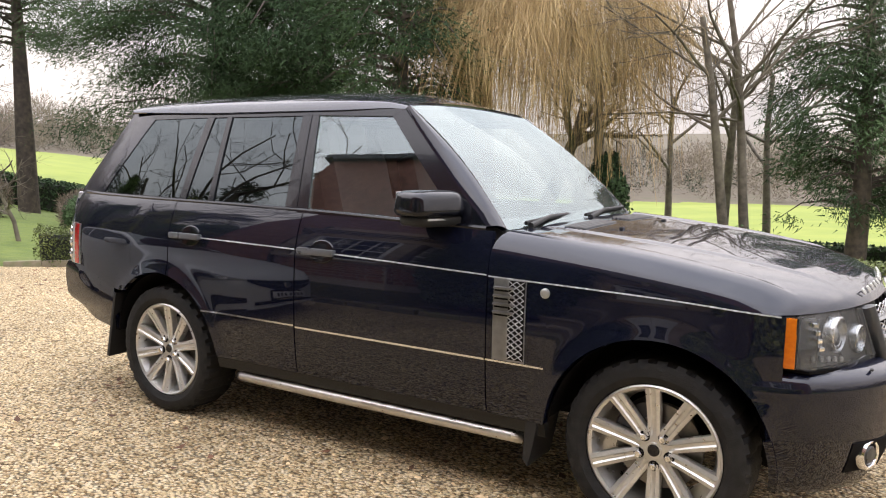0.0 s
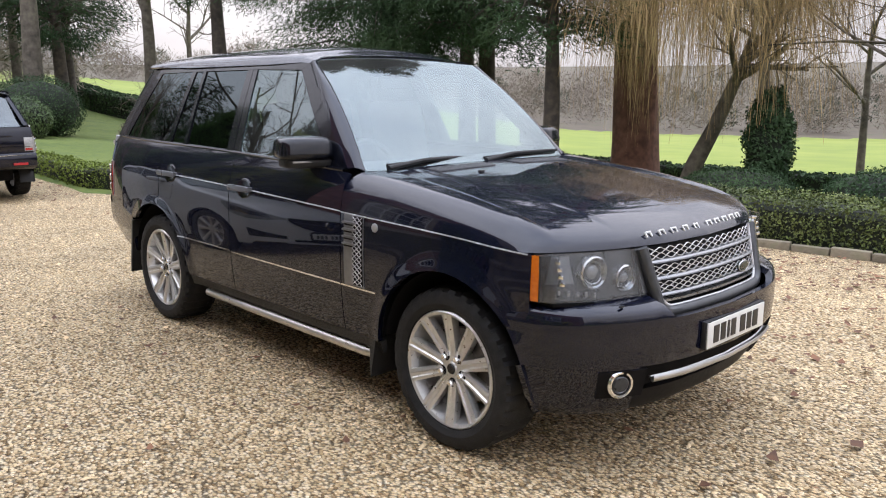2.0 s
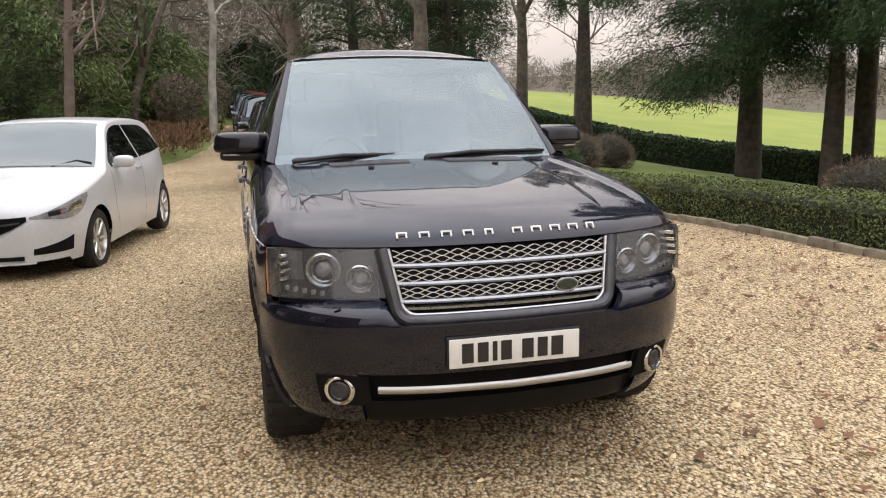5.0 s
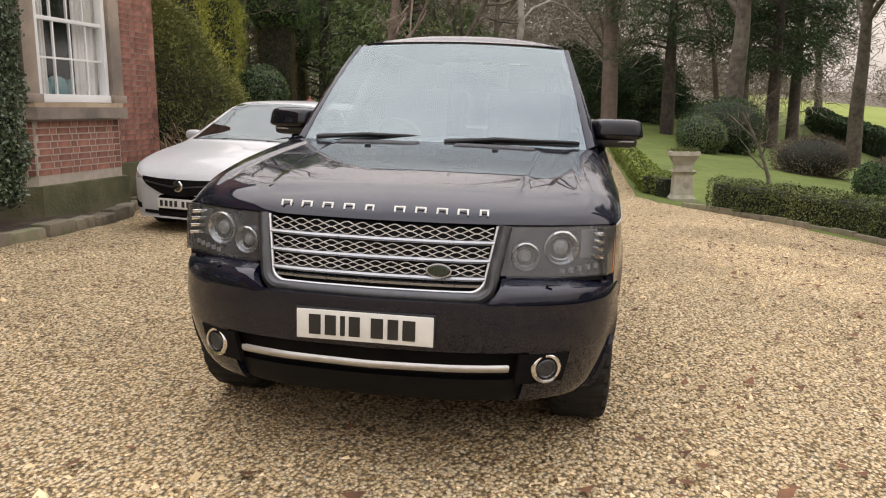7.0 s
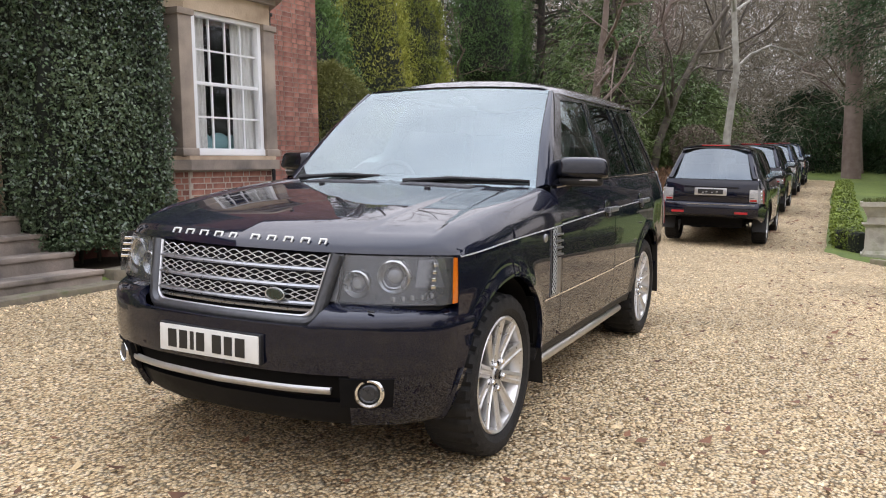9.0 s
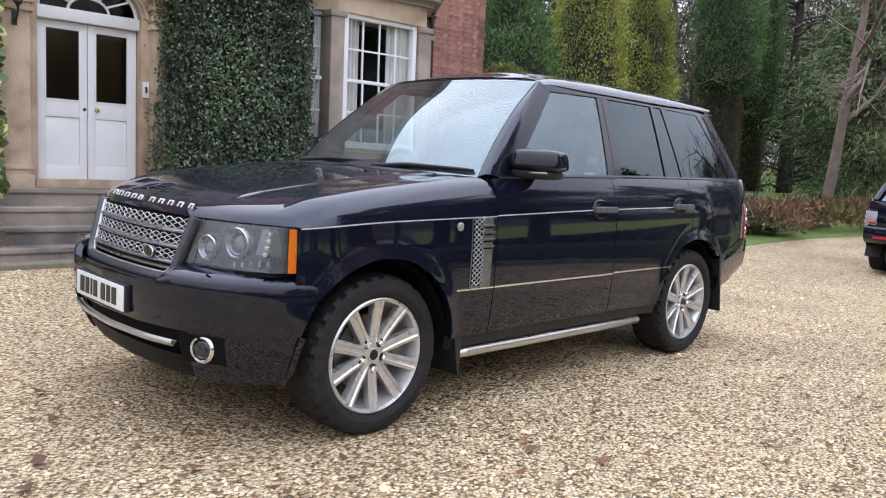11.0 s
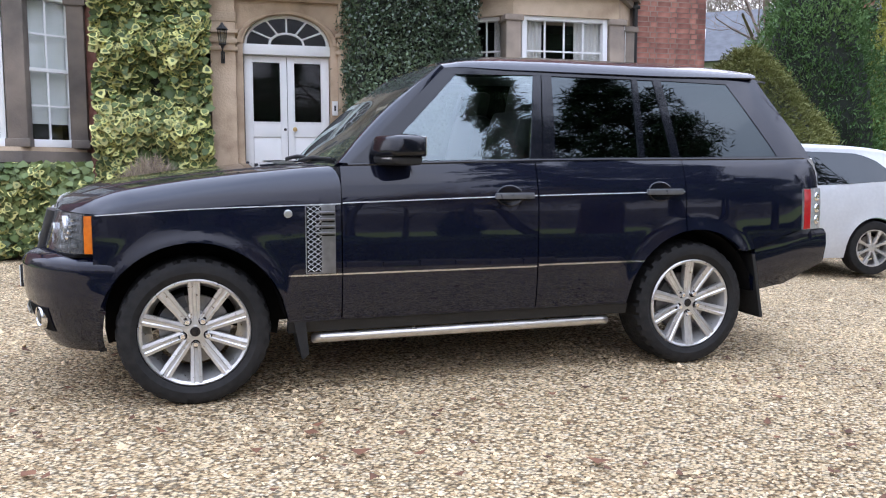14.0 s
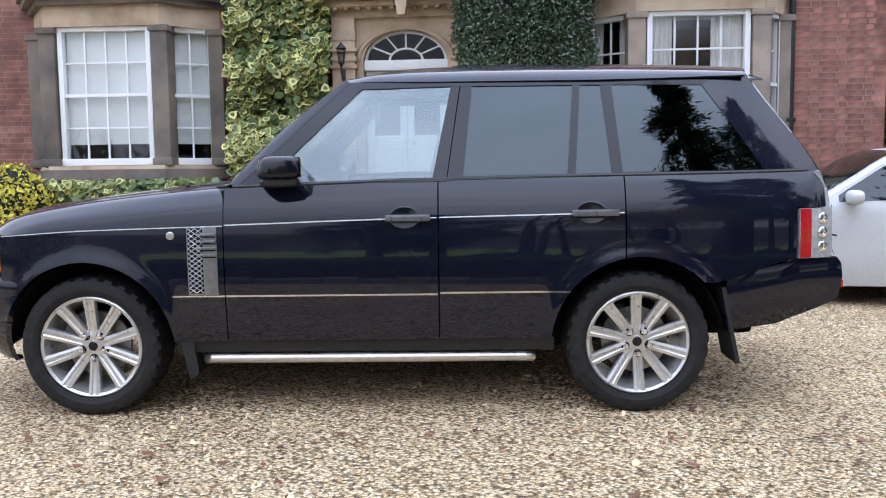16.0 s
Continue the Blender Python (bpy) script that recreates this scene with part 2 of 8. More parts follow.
def pane(name, tint, gloss=0.5, ior=1.5, rough=0.0, dust_haze=0.0):
    """Glass as a thin pane: clear with a tint, a mirror by Fresnel, and a dusty film that also puts pale haze over dark
    reflections.
    """
    m = bpy.data.materials.new(name)
    m.use_nodes = True
    n, l = m.node_tree.nodes, m.node_tree.links
    n.clear()
    o = n.new("ShaderNodeOutputMaterial")
    t = n.new("ShaderNodeBsdfTransparent")
    t.inputs["Color"].default_value = (*tint, 1)
    g = n.new("ShaderNodeBsdfGlossy")
    g.inputs["Roughness"].default_value = rough
    g.inputs["Color"].default_value = (gloss, gloss, gloss, 1) if not isinstance(gloss, tuple) else (*gloss, 1)
    f = n.new("ShaderNodeLayerWeight")
    f.inputs["Blend"].default_value = 0.5
    p = n.new("ShaderNodeMath")
    p.operation = "POWER"
    p.inputs[1].default_value = 5.0
    s = n.new("ShaderNodeMath")
    s.operation = "MULTIPLY_ADD"
    f0 = ((ior - 1) / (ior + 1)) ** 2
    s.inputs[1].default_value = 1 - f0
    s.inputs[2].default_value = f0
    x = n.new("ShaderNodeMixShader")
    l.new(f.outputs["Facing"], p.inputs[0])
    l.new(p.outputs["Value"], s.inputs[0])
    l.new(s.outputs["Value"], x.inputs["Fac"])
    l.new(t.outputs["BSDF"], x.inputs[1])
    l.new(g.outputs["BSDF"], x.inputs[2])
    last = x
    if dust_haze:
        film = n.new("ShaderNodeBsdfDiffuse")
        film.inputs["Color"].default_value = (0.5, 0.49, 0.46, 1)
        co = n.new("ShaderNodeTexCoord")
        smear = n.new("ShaderNodeTexNoise")
        smear.inputs["Scale"].default_value, smear.inputs["Detail"].default_value = 3.0, 6.0
        l.new(co.outputs["Object"], smear.inputs["Vector"])
        amount = n.new("ShaderNodeMapRange")
        amount.inputs["From Min"].default_value, amount.inputs["From Max"].default_value = 0.3, 0.7
        amount.inputs["To Min"].default_value, amount.inputs["To Max"].default_value = dust_haze * 0.6, dust_haze * 1.4
        l.new(smear.outputs["Fac"], amount.inputs["Value"])
        last = n.new("ShaderNodeMixShader")
        l.new(amount.outputs["Result"], last.inputs["Fac"])
        l.new(x.outputs["Shader"], last.inputs[1])
        l.new(film.outputs["BSDF"], last.inputs[2])
    l.new(last.outputs["Shader"], o.inputs["Surface"])
    return m


PAINT = stuff("black_paint", [(0.0018, 0.0028, 0.0095), (0.0028, 0.0042, 0.0135)], 60, 0.5, 0.0, coat=1.0, rough_var=0.05, spec=0.05)
PAINT_BLUE = stuff("blue_paint", [(0.01, 0.022, 0.045), (0.015, 0.03, 0.06)], 60, 0.5, 0.0, coat=1.0, rough_var=0.05, spec=0.05)
GLOSS_BLACK = stuff("gloss_black_trim", [(0.003, 0.0035, 0.006), (0.006, 0.0065, 0.010)], 30, 0.14, coat=0.25, spec=0.3, rough_var=0.05)
BLACK_PLASTIC = stuff("black_plastic", [(0.007, 0.007, 0.0075), (0.014, 0.014, 0.0145)], 90, 0.55, bump=0.25, bump_scale=400)
RUBBER = stuff("tyre_rubber", [(0.006, 0.006, 0.0065), (0.020, 0.019, 0.018)], 26, 0.68, spec=0.3, bump=0.3, bump_scale=160)
DARK = stuff("dark_underside", [(0.005, 0.005, 0.005), (0.011, 0.010, 0.010)], 14, 0.9, spec=0.1)
MATT_BLACK = stuff("matt_black_chin", [(0.004, 0.004, 0.005), (0.008, 0.008, 0.009)], 60, 0.5, spec=0.15)
ALLOY = stuff("silver_alloy", [(0.56, 0.55, 0.53), (0.66, 0.65, 0.63)], 40, 0.30, 0.75, rough_var=0.08)
CHROME = stuff("chrome", [(0.72, 0.72, 0.72), (0.8, 0.8, 0.8)], 20, 0.14, 1.0, rough_var=0.06)
SATIN = stuff("satin_silver", [(0.5, 0.5, 0.5), (0.6, 0.6, 0.6)], 30, 0.34, 0.85)
HANDLE_GREY = stuff("handle_grey", [(0.13, 0.135, 0.145), (0.17, 0.175, 0.185)], 30, 0.3, 0.5)
VENT_GREY = stuff("vent_satin_grey", [(0.20, 0.20, 0.205), (0.27, 0.27, 0.275)], 30, 0.35, 0.8)
GUNMETAL = stuff("dark_grey_trim", [(0.06, 0.062, 0.066), (0.085, 0.087, 0.09)], 30, 0.35, 0.6)
GRILLE_GREY = stuff("grille_satin_grey", [(0.26, 0.265, 0.27), (0.34, 0.345, 0.35)], 30, 0.3, 0.85)
MESH_SILVER = stuff("silver_mesh", [(0.58, 0.585, 0.59), (0.68, 0.685, 0.69)], 30, 0.25, 0.35)
STEEL = stuff("brushed_steel_bar", [(0.55, 0.52, 0.47), (0.66, 0.63, 0.58)], 30, 0.32, 0.9)
DISC = stuff("brake_disc", [(0.2, 0.19, 0.18), (0.34, 0.32, 0.3)], 30, 0.45, 0.9)
AMBER = stuff("amber_plastic", [(0.52, 0.115, 0.005), (0.66, 0.17, 0.008)], 60, 0.2, coat=0.6)
RED_LENS = stuff("red_lens", [(0.33, 0.008, 0.012), (0.45, 0.014, 0.018)], 60, 0.15, coat=0.8)
CLEAR_LENS = stuff("frosted_lens", [(0.30, 0.30, 0.30), (0.52, 0.52, 0.51)], 50, 0.15, 0.2, coat=0.8)
LAMP_DARK = stuff("lamp_housing", [(0.028, 0.03, 0.033), (0.05, 0.052, 0.055)], 40, 0.3, 0.4)
LAMP_GREY = stuff("lamp_reflector_grey", [(0.045, 0.047, 0.05), (0.12, 0.122, 0.126)], 14, 0.3, 0.7)
LAMP_RING = stuff("lamp_ring_grey", [(0.38, 0.38, 0.375), (0.52, 0.52, 0.51)], 20, 0.25, 0.8)
PLATE_WHITE = stuff("plate_white", [(0.62, 0.62, 0.58), (0.7, 0.7, 0.66)], 20, 0.35)
PLATE_INK = stuff("plate_black", [(0.012, 0.012, 0.012), (0.02, 0.02, 0.02)], 20, 0.4)
LEATHER = stuff("dark_leather", [(0.03, 0.03, 0.032), (0.05, 0.05, 0.052)], 40, 0.5, bump=0.3, bump_scale=120)
TRIM_GREY = stuff("interior_trim", [(0.09, 0.09, 0.09), (0.13, 0.13, 0.13)], 40, 0.7)
BADGE = stuff("dark_green_badge", [(0.01, 0.02, 0.014), (0.015, 0.03, 0.02)], 40, 0.3, coat=0.6)
WINDSCREEN = pane("windscreen_glass", (0.62, 0.7, 0.7), (0.78, 0.91, 0.93), 2.45, dust_haze=0.05)
FRONT_GLASS = pane("car_side_glass", (0.6, 0.65, 0.63), (0.82, 0.94, 0.96), 2.3)
PRIVACY = pane("privacy_glass", (0.03, 0.03, 0.035), (0.8, 0.92, 0.96), 1.74)
LAMP_GLASS = pane("lamp_cover", (0.66, 0.68, 0.70), 0.95, 1.5, dust_haze=0.07)

# ---- the large SUV: x forwards from the front axle, y to its left, z up from the ground ----
SEC_Z = [0.28, 0.40, 0.52, 0.64, 0.80, 0.95, 1.02, 1.07, 1.13, 1.18, 1.22, 1.26]
SEC_Y = [0.893, 0.927, 0.943, 0.950, 0.9515, 0.9465, 0.9410, 0.932, 0.916, 0.898, 0.880, 0.853]
TAP_X = [-4.1, -3.95, -3.8, -3.6, -3.3, -3.0, -0.1, 0.25, 0.45, 0.55, 0.65, 0.75]
TAP_Y = [0.34, 0.16, 0.075, 0.036, 0.014, 0.0, 0.0, 0.012, 0.045, 0.078, 0.13, 0.22]
HUB_Z, TYRE_R, ARCH_R, AXLE = 0.372, 0.378, 0.457, -2.88


def flare(x, z):
    w = 0.0
    for ax in (0.0, AXLE):
        r = math.hypot(x - ax, z - HUB_Z)
        w += 0.014 * math.exp(-((r - 0.45) / 0.05) ** 2)
    return w


def body_y(x, z):
    return spl(SEC_Z, SEC_Y, z) - spl(TAP_X, TAP_Y, x) + flare(x, z)


def belt_z(x):
    return spl([-3.9, -3.5, -2.0, -1.1, -0.6], [1.255, 1.248, 1.234, 1.212, 1.200], x)


def line_z(x):
    return spl([-3.9, -2.6, -1.6, -0.7, 0.0, 0.47], [1.066, 1.052, 1.036, 1.012, 0.995, 0.966], x)


def glass_y(x, z):
    t = (z - 1.23) / 0.5
    return 0.878 - 0.19 * t - 0.022 * t * t - spl([-3.9, -3.4, -2.9, -1.6, -1.0, -0.7], [0.09, 0.03, 0.008, 0.0, 0.018, 0.05], x)


def side_panel(xs, low, high, rows=14, thick=0.025, off=0.0):
    p = [[(x, body_y(x, z) + off, z) for z in np.linspace(low(x), high(x), rows)] for x in xs]
    return sheet(p, thick, (0, 1, 0))


def arch(ax, low):
    def z(x):
        d = ARCH_R ** 2 - (x - ax) ** 2
        return max(low(x), HUB_Z + math.sqrt(d)) if d > 0 else low(x)
    return z


def spaced(a, b, n, *marks):
    xs = list(np.linspace(a, b, n)) + [m + e for m in marks for e in (-0.003, 0.003)]
    return sorted({round(float(x), 4) for x in xs if min(a, b) <= x <= max(a, b)})


def glass_quad(bl, tl, tr, br, off=0.0, n=6, thick=0.012):
    """A patch of the side windows' plane between corners (x, z), from the front edge to the rear one."""
    p = []
    for u in np.linspace(0, 1, n):
        a = (bl[0] * (1 - u) + br[0] * u, bl[1] * (1 - u) + br[1] * u)
        b = (tl[0] * (1 - u) + tr[0] * u, tl[1] * (1 - u) + tr[1] * u)
        row = []
        for v in np.linspace(0, 1, n):
            x, z = a[0] * (1 - v) + b[0] * v, a[1] * (1 - v) + b[1] * v
            row.append((x, glass_y(x, z) + off, z))
        p.append(row)
    return sheet(p, thick, (0, 1, 0.3))


FRONT_Y = [0.0, 0.3, 0.49, 0.65, 0.78, 0.86, 0.905]
FRONT_X = [0.735, 0.712, 0.672, 0.618, 0.552, 0.492, 0.43]
BUMP_Y = [0.0, 0.3, 0.5, 0.65, 0.77, 0.855, 0.905, 0.935]
BUMP_X = [0.885, 0.866, 0.826, 0.762, 0.68, 0.585, 0.49, 0.36]


def front_x(y):
    return spl(FRONT_Y, FRONT_X, abs(y))


def bump_x(y):
    return spl(BUMP_Y, BUMP_X, abs(y))


def bumper_point(y, z, extra=0.0):
    """The front bumper's face: its bulge over height, set in along the plan's normal."""
    o = spl([0.24, 0.30, 0.38, 0.46, 0.53, 0.60, 0.69, 0.73, 0.75, 0.764, 0.774, 0.782], [-0.17, -0.088, -0.048, -0.022, -0.006, 0.0, -0.001, -0.009, -0.026, -0.055, -0.09, -0.125], z) + extra
    e = 0.01
    dx = (bump_x(abs(y) + e) - bump_x(max(abs(y) - e, 0))) / (2 * e)
    nx, ny = 1.0, -dx
    k = math.hypot(nx, ny)
    x = bump_x(y) + o * nx / k
    if abs(z - HUB_Z) < ARCH_R:
        x = max(x, math.sqrt(ARCH_R ** 2 - (z - HUB_Z) ** 2))
    return (x, (abs(y) + o * ny / k) * (1 if y >= 0 else -1), z)


def bonnet_point(v, u):
    """v: -1..1 across, u: 0 at the windscreen, 1 at the front edge."""
    a = abs(v)
    x0 = -0.655 - 0.080 * step01(0.80, 0.99, a)
    y_side = 0.945
    y = a * y_side
    for _ in range(3):
        xf = front_x(min(y, 0.9)) - 0.012
        x = x0 + (xf - x0) * u
        zc = line_z(x)
        y = a * (body_y(x, zc) - 0.001)
    d = xf - x
    top = spl([0.0, 0.015, 0.05, 0.11, 0.2, 0.35, 0.55, 0.85, 1.2, 1.5], [0.972, 0.996, 1.022, 1.05, 1.078, 1.106, 1.136, 1.170, 1.200, 1.212], d)
    edge = (1 - a) * y_side
    q = min(edge / 0.13, 1.0)
    z = zc + (top - zc) * math.sqrt(max(1 - (1 - q) ** 2, 0))
    ridge = 0.80 - 0.10 * (1 - u)
    z += (0.011 * (step01(ridge - 0.02, ridge + 0.01, y) - 1) + 0.010 * (1 - (y / 0.9) ** 2)) * step01(0.02, 0.2, d)
    inner = 0.56 - 0.05 * u
    z += 0.006 * (1 - step01(inner - 0.012, inner + 0.012, y)) * step01(0.05, 0.25, d)
    return (x, y if v >= 0 else -y, z)


def roof_z(x, y):
    c = spl([-3.78, -3.6, -3.3, -2.8, -2.2, -1.8, -1.55, -1.38], [1.828, 1.845, 1.866, 1.879, 1.881, 1.872, 1.848, 1.803], x)
    e = spl([-3.78, -3.4, -2.6, -1.8, -1.5, -1.3], [1.750, 1.768, 1.782, 1.783, 1.779, 1.765], x)
    a = abs(y) / 0.668
    return c - (c - e) * a ** 2.6 - 0.035 * max(0.0, (a - 0.90) / 0.10) ** 2


def wheel_shapes():
    """The wheel's parts round the y axis, its face at +y."""
    tyre = [(0.266, 0.095), (0.278, 0.119), (0.305, 0.131), (0.335, 0.130), (0.358, 0.122), (0.370, 0.106), (0.3765, 0.085), (0.378, 0.05),
            (0.378, 0.0), (0.378, -0.05), (0.3765, -0.085), (0.366, -0.112), (0.335, -0.13), (0.30, -0.131), (0.262, -0.10)]
    n = 120
    vs, fs = lathe(tyre, n)
    k = len(tyre)
    out = []
    for i, (x, y, z) in enumerate(vs):
        a, j = i // k, i % k
        if 4 <= j <= 11:
            r = math.hypot(x, z)
            cut = (0.019 if j in (5, 10) else 0.012) if (a + (2 if j % 2 else 0)) % 4 < 1 else 0.0
            if j in (6, 8):
                cut = 0.006
            f = (r - cut) / r
            x, z = x * f, z * f
        out.append((x, y, z))
    rim = lathe([(0.266, 0.094), (0.272, 0.113), (0.265, 0.119), (0.252, 0.112), (0.243, 0.085), (0.226, 0.03), (0.215, -0.09)], 64)
    spokes = []
    for i in range(10):
        a = math.radians(36 * i + 90)
        m = Matrix.Rotation(-a, 4, "Y")
        sec = [(-0.029, 0.0), (-0.027, 0.012), (-0.012, 0.0155), (-0.006, 0.0095), (0.006, 0.0095), (0.012, 0.0155), (0.027, 0.012), (0.029, 0.0), (0.024, -0.03), (-0.024, -0.03)]
        p = []
        for t in np.linspace(0, 1, 7):
            r = 0.058 + (0.257 - 0.058) * t
            w = 0.86 + 0.22 * t
            y0 = 0.074 + 0.030 * t ** 1.5
            p.append([(r, y0 + b, c * w) for c, b in sec + sec[:1]])
        spokes.append(moved(sheet(p, 0.0, (0, 1, 0)), m))
    centre = lathe([(0.0, 0.092), (0.03, 0.092), (0.033, 0.086), (0.078, 0.085), (0.092, 0.079), (0.097, 0.05), (0.097, 0.0)], 40)
    nuts = []
    for i in range(5):
        a = math.radians(72 * i - 90)
        nuts.append(moved(lathe([(0.0, 0.028), (0.012, 0.028), (0.0155, 0.022), (0.0155, 0.0)], 6), Matrix.Translation((0.064 * math.cos(a), 0.081, 0.064 * math.sin(a)))))
    cap = lathe([(0.0, 0.0965), (0.022, 0.0965), (0.025, 0.092)], 24)
    disc = lathe([(0.06, 0.022), (0.175, 0.022), (0.175, -0.008), (0.06, -0.008)], 40)
    p = []
    for t in np.linspace(0, 1, 8):
        a = math.radians(20 + 55 * t)
        p.append([(r * math.cos(a), y, r * math.sin(a)) for r, y in ((0.125, 0.048), (0.185, 0.048), (0.195, 0.02), (0.195, -0.03))])
    caliper = sheet(p, 0.0, (0, 1, 0))
    return (out, fs), rim, spokes, centre, nuts, cap, disc, caliper


def mesh_band(curve, low, high, step, r, first=0):
    """A band of diamond mesh along a curve: crossing thin bars between two heights. curve(s, z) gives a point."""
    out = []
    n = int(round((curve.s1 - curve.s0) / step))
    for i in range(n):
        for flip in (0, 1):
            s0, s1 = curve.s0 + i * step, curve.s0 + (i + 1) * step
            a, b = (low, high) if flip == 0 else (high, low)
            pts = []
            for t in (0.0, 0.12, 0.5, 0.88, 1.0):
                e = t * t * (3 - 2 * t)
                pts.append(curve((s0 + (s1 - s0) * t), a + (b - a) * e))
            out.append(tube(pts, r, 4, False))
    return join(*out)


def tail_x(z):
    return spl([0.70, 0.80, 0.95, 1.1, 1.21, 1.26, 1.32, 1.5, 1.80], [-3.93, -3.945, -3.955, -3.94, -3.91, -3.875, -3.835, -3.735, -3.575], z)


def build_car(paint, label):
    car = empty("suv", label=label, category="car")
    top = lambda x: belt_z(x)
    # body panels, both sides
    for s in (1, -1):
        side = (lambda q: q) if s > 0 else mirrored
        wing = part("front_wing", side(side_panel(spaced(-0.733, 0.455, 60, 0.457, -0.457, 0.345), arch(0.0, lambda x: 0.66 if x > 0.2 else 0.400), lambda x: line_z(x) - 0.003)), paint, car)
        door = part("front_door", side(side_panel(np.linspace(-1.841, -0.739, 30), lambda x: 0.402, lambda x: top(x) - 0.004, 26)), paint, car)
        door2 = part("rear_door", side(side_panel(spaced(-2.80, -1.848, 40, -2.423), arch(AXLE, lambda x: 0.402), lambda x: top(x) - 0.004, 26)), paint, car)
        q1 = side_panel(spaced(-3.69, -2.807, 50, -3.337, -3.25), arch(AXLE, lambda x: 0.69 + 0.11 * step01(-3.25, -3.69, x)), lambda x: top(x) - 0.004, 26)
        q2 = side_panel(np.linspace(-3.86, -3.69, 8), lambda x: 1.068, lambda x: top(x) - 0.004, 10)
        part("rear_quarter_panel", side(join(q1, q2)), paint, car)
        part("sill", side(side_panel(np.linspace(-2.44, -0.46, 20), lambda x: 0.335, lambda x: 0.396, 5, 0.03, -0.018)), BLACK_PLASTIC, car, "black plastic sill")
        # thin strips: bright trim low down, the upper crease's sky highlight drawn in silver
        for p0, p1, zf, host, mat_, h in ((-0.735, -0.46, lambda x: 0.645, wing, CHROME, 0.004), (-1.838, -0.742, lambda x: 0.645, door, CHROME, 0.0045), (-2.52, -1.85, lambda x: 0.652, door2, CHROME, 0.0045),
                                    (-1.838, -0.742, line_z, door, MESH_SILVER, 0.003), (-2.795, -1.85, line_z, door2, MESH_SILVER, 0.003), (-0.733, 0.44, lambda x: line_z(x) - 0.004, wing, MESH_SILVER, 0.0025)):
            p = [[(x, body_y(x, zf(x) + dz) + o, zf(x) + dz) for dz, o in ((-h, -0.002), (-h, 0.003), (h, 0.003), (h, -0.002))] for x in np.linspace(p0, p1, 24)]
            part("trim_strip", side(sheet(p, 0, (0, 1, 0))), mat_, host, "thin bright strip")
        p = [[(x, body_y(x, top(x)) - 0.004 + o, top(x) + dz) for dz, o in ((-0.003, 0.006), (0.004, 0.009), (0.012, 0.004), (0.014, -0.006))] for x in np.linspace(-3.78, -0.78, 40)]
        part("belt_moulding", side(sheet(p, 0, (0, 1, 0))), GLOSS_BLACK, car, "black belt-line moulding")
        # handles in shallow round cups
        for host, x0, x1 in ((door, -1.575, -1.805), (door2, -2.525, -2.765)):
            z0 = line_z((x0 + x1) / 2) + 0.004
            xm = x0 + (x1 - x0) * 0.42
            yc = body_y(xm, z0)
            cup = [[(xm + 0.082 * r * math.cos(a), body_y(xm + 0.082 * r * math.cos(a), z0 + 0.058 * r * math.sin(a)) + 0.0015 + 0.004 * (0.85 < r < 0.95), z0 + 0.058 * r * math.sin(a)) for r in (0.0, 0.6, 0.92, 1.0)] for a in np.linspace(0, 2 * math.pi, 25)]
            part("handle_cup", side(sheet(cup, 0, (0, 1, 0))), GLOSS_BLACK, host)
            h = box(abs(x1 - x0), 0.026, 0.034, 0.010, ((x0 + x1) / 2, yc + 0.028, z0))
            posts = [box(0.03, 0.03, 0.024, 0.004, (q, yc + 0.010, z0)) for q in (x0 - 0.025, x1 + 0.025)]
            part("door_handle", side(join(h, *posts)), HANDLE_GREY, host, "dark grey door handle")
        # wing vent: grey plate, fins and diamond mesh
        vx = np.linspace(-0.702, -0.548, 8)
        vent = part("side_vent", side(side_panel(vx, lambda x: 0.652, lambda x: line_z(x) - 0.006, 16, 0.006, 0.0035)), VENT_GREY, wing, "satin grey wing vent")
        mesh = []
        z0, z1 = 0.664, 0.998
        rows = 13
        for i in range(rows):
            za, zb = z0 + (z1 - z0) * i / rows, z0 + (z1 - z0) * (i + 1) / rows
            for c in range(2):
                for flip in (0, 1):
                    xa, xb = -0.556 - c * 0.036, -0.592 - c * 0.036
                    if flip:
                        xa, xb = xb, xa
                    mesh.append(tube([(xa, body_y(xa, za) + 0.008, za), (xb, body_y(xb, zb) + 0.008, zb)], 0.0022, 4, False))
        part("vent_mesh", side(join(*mesh)), MESH_SILVER, vent, "silver diamond mesh")
        part("vent_recess", side(side_panel(np.linspace(-0.629, -0.553, 4), lambda x: 0.66, lambda x: 1.0, 8, 0.002, 0.0048)), DARK, vent)
        for z in (0.862, 0.897, 0.932, 0.967):
            part("vent_fin", side(box(0.098, 0.020, 0.009, 0.003, (-0.650, body_y(-0.63, z) + 0.010, z))), VENT_GREY, vent)
            # near-black strip below the fin, drawn as its shadow
            part("fin_shadow_gap", side(box(0.066, 0.004, 0.007, 0, (-0.664, body_y(-0.65, z - 0.013) + 0.0035, z - 0.013))), DARK, vent)
        badge = moved(lathe([(0.0, 0.008), (0.016, 0.008), (0.021, 0.005), (0.022, -0.004)], 24), Matrix.Translation((-0.463, body_y(-0.463, 0.962), 0.962)))
        part("wing_badge", side(badge), SATIN, wing, "round silver badge")
        # greenhouse side
        qs = {"front": ((-0.935, 1.222), (-1.44, 1.712), (-1.915, 1.722), (-1.815, 1.232)),
              "rear": ((-1.975, 1.244), (-2.03, 1.724), (-2.565, 1.724), (-2.515, 1.248)),
              "vent": ((-2.556, 1.248), (-2.604, 1.724), (-2.712, 1.722), (-2.745, 1.250)),
              "quarter": ((-2.80, 1.256), (-2.77, 1.720), (-3.255, 1.714), (-3.545, 1.260))}
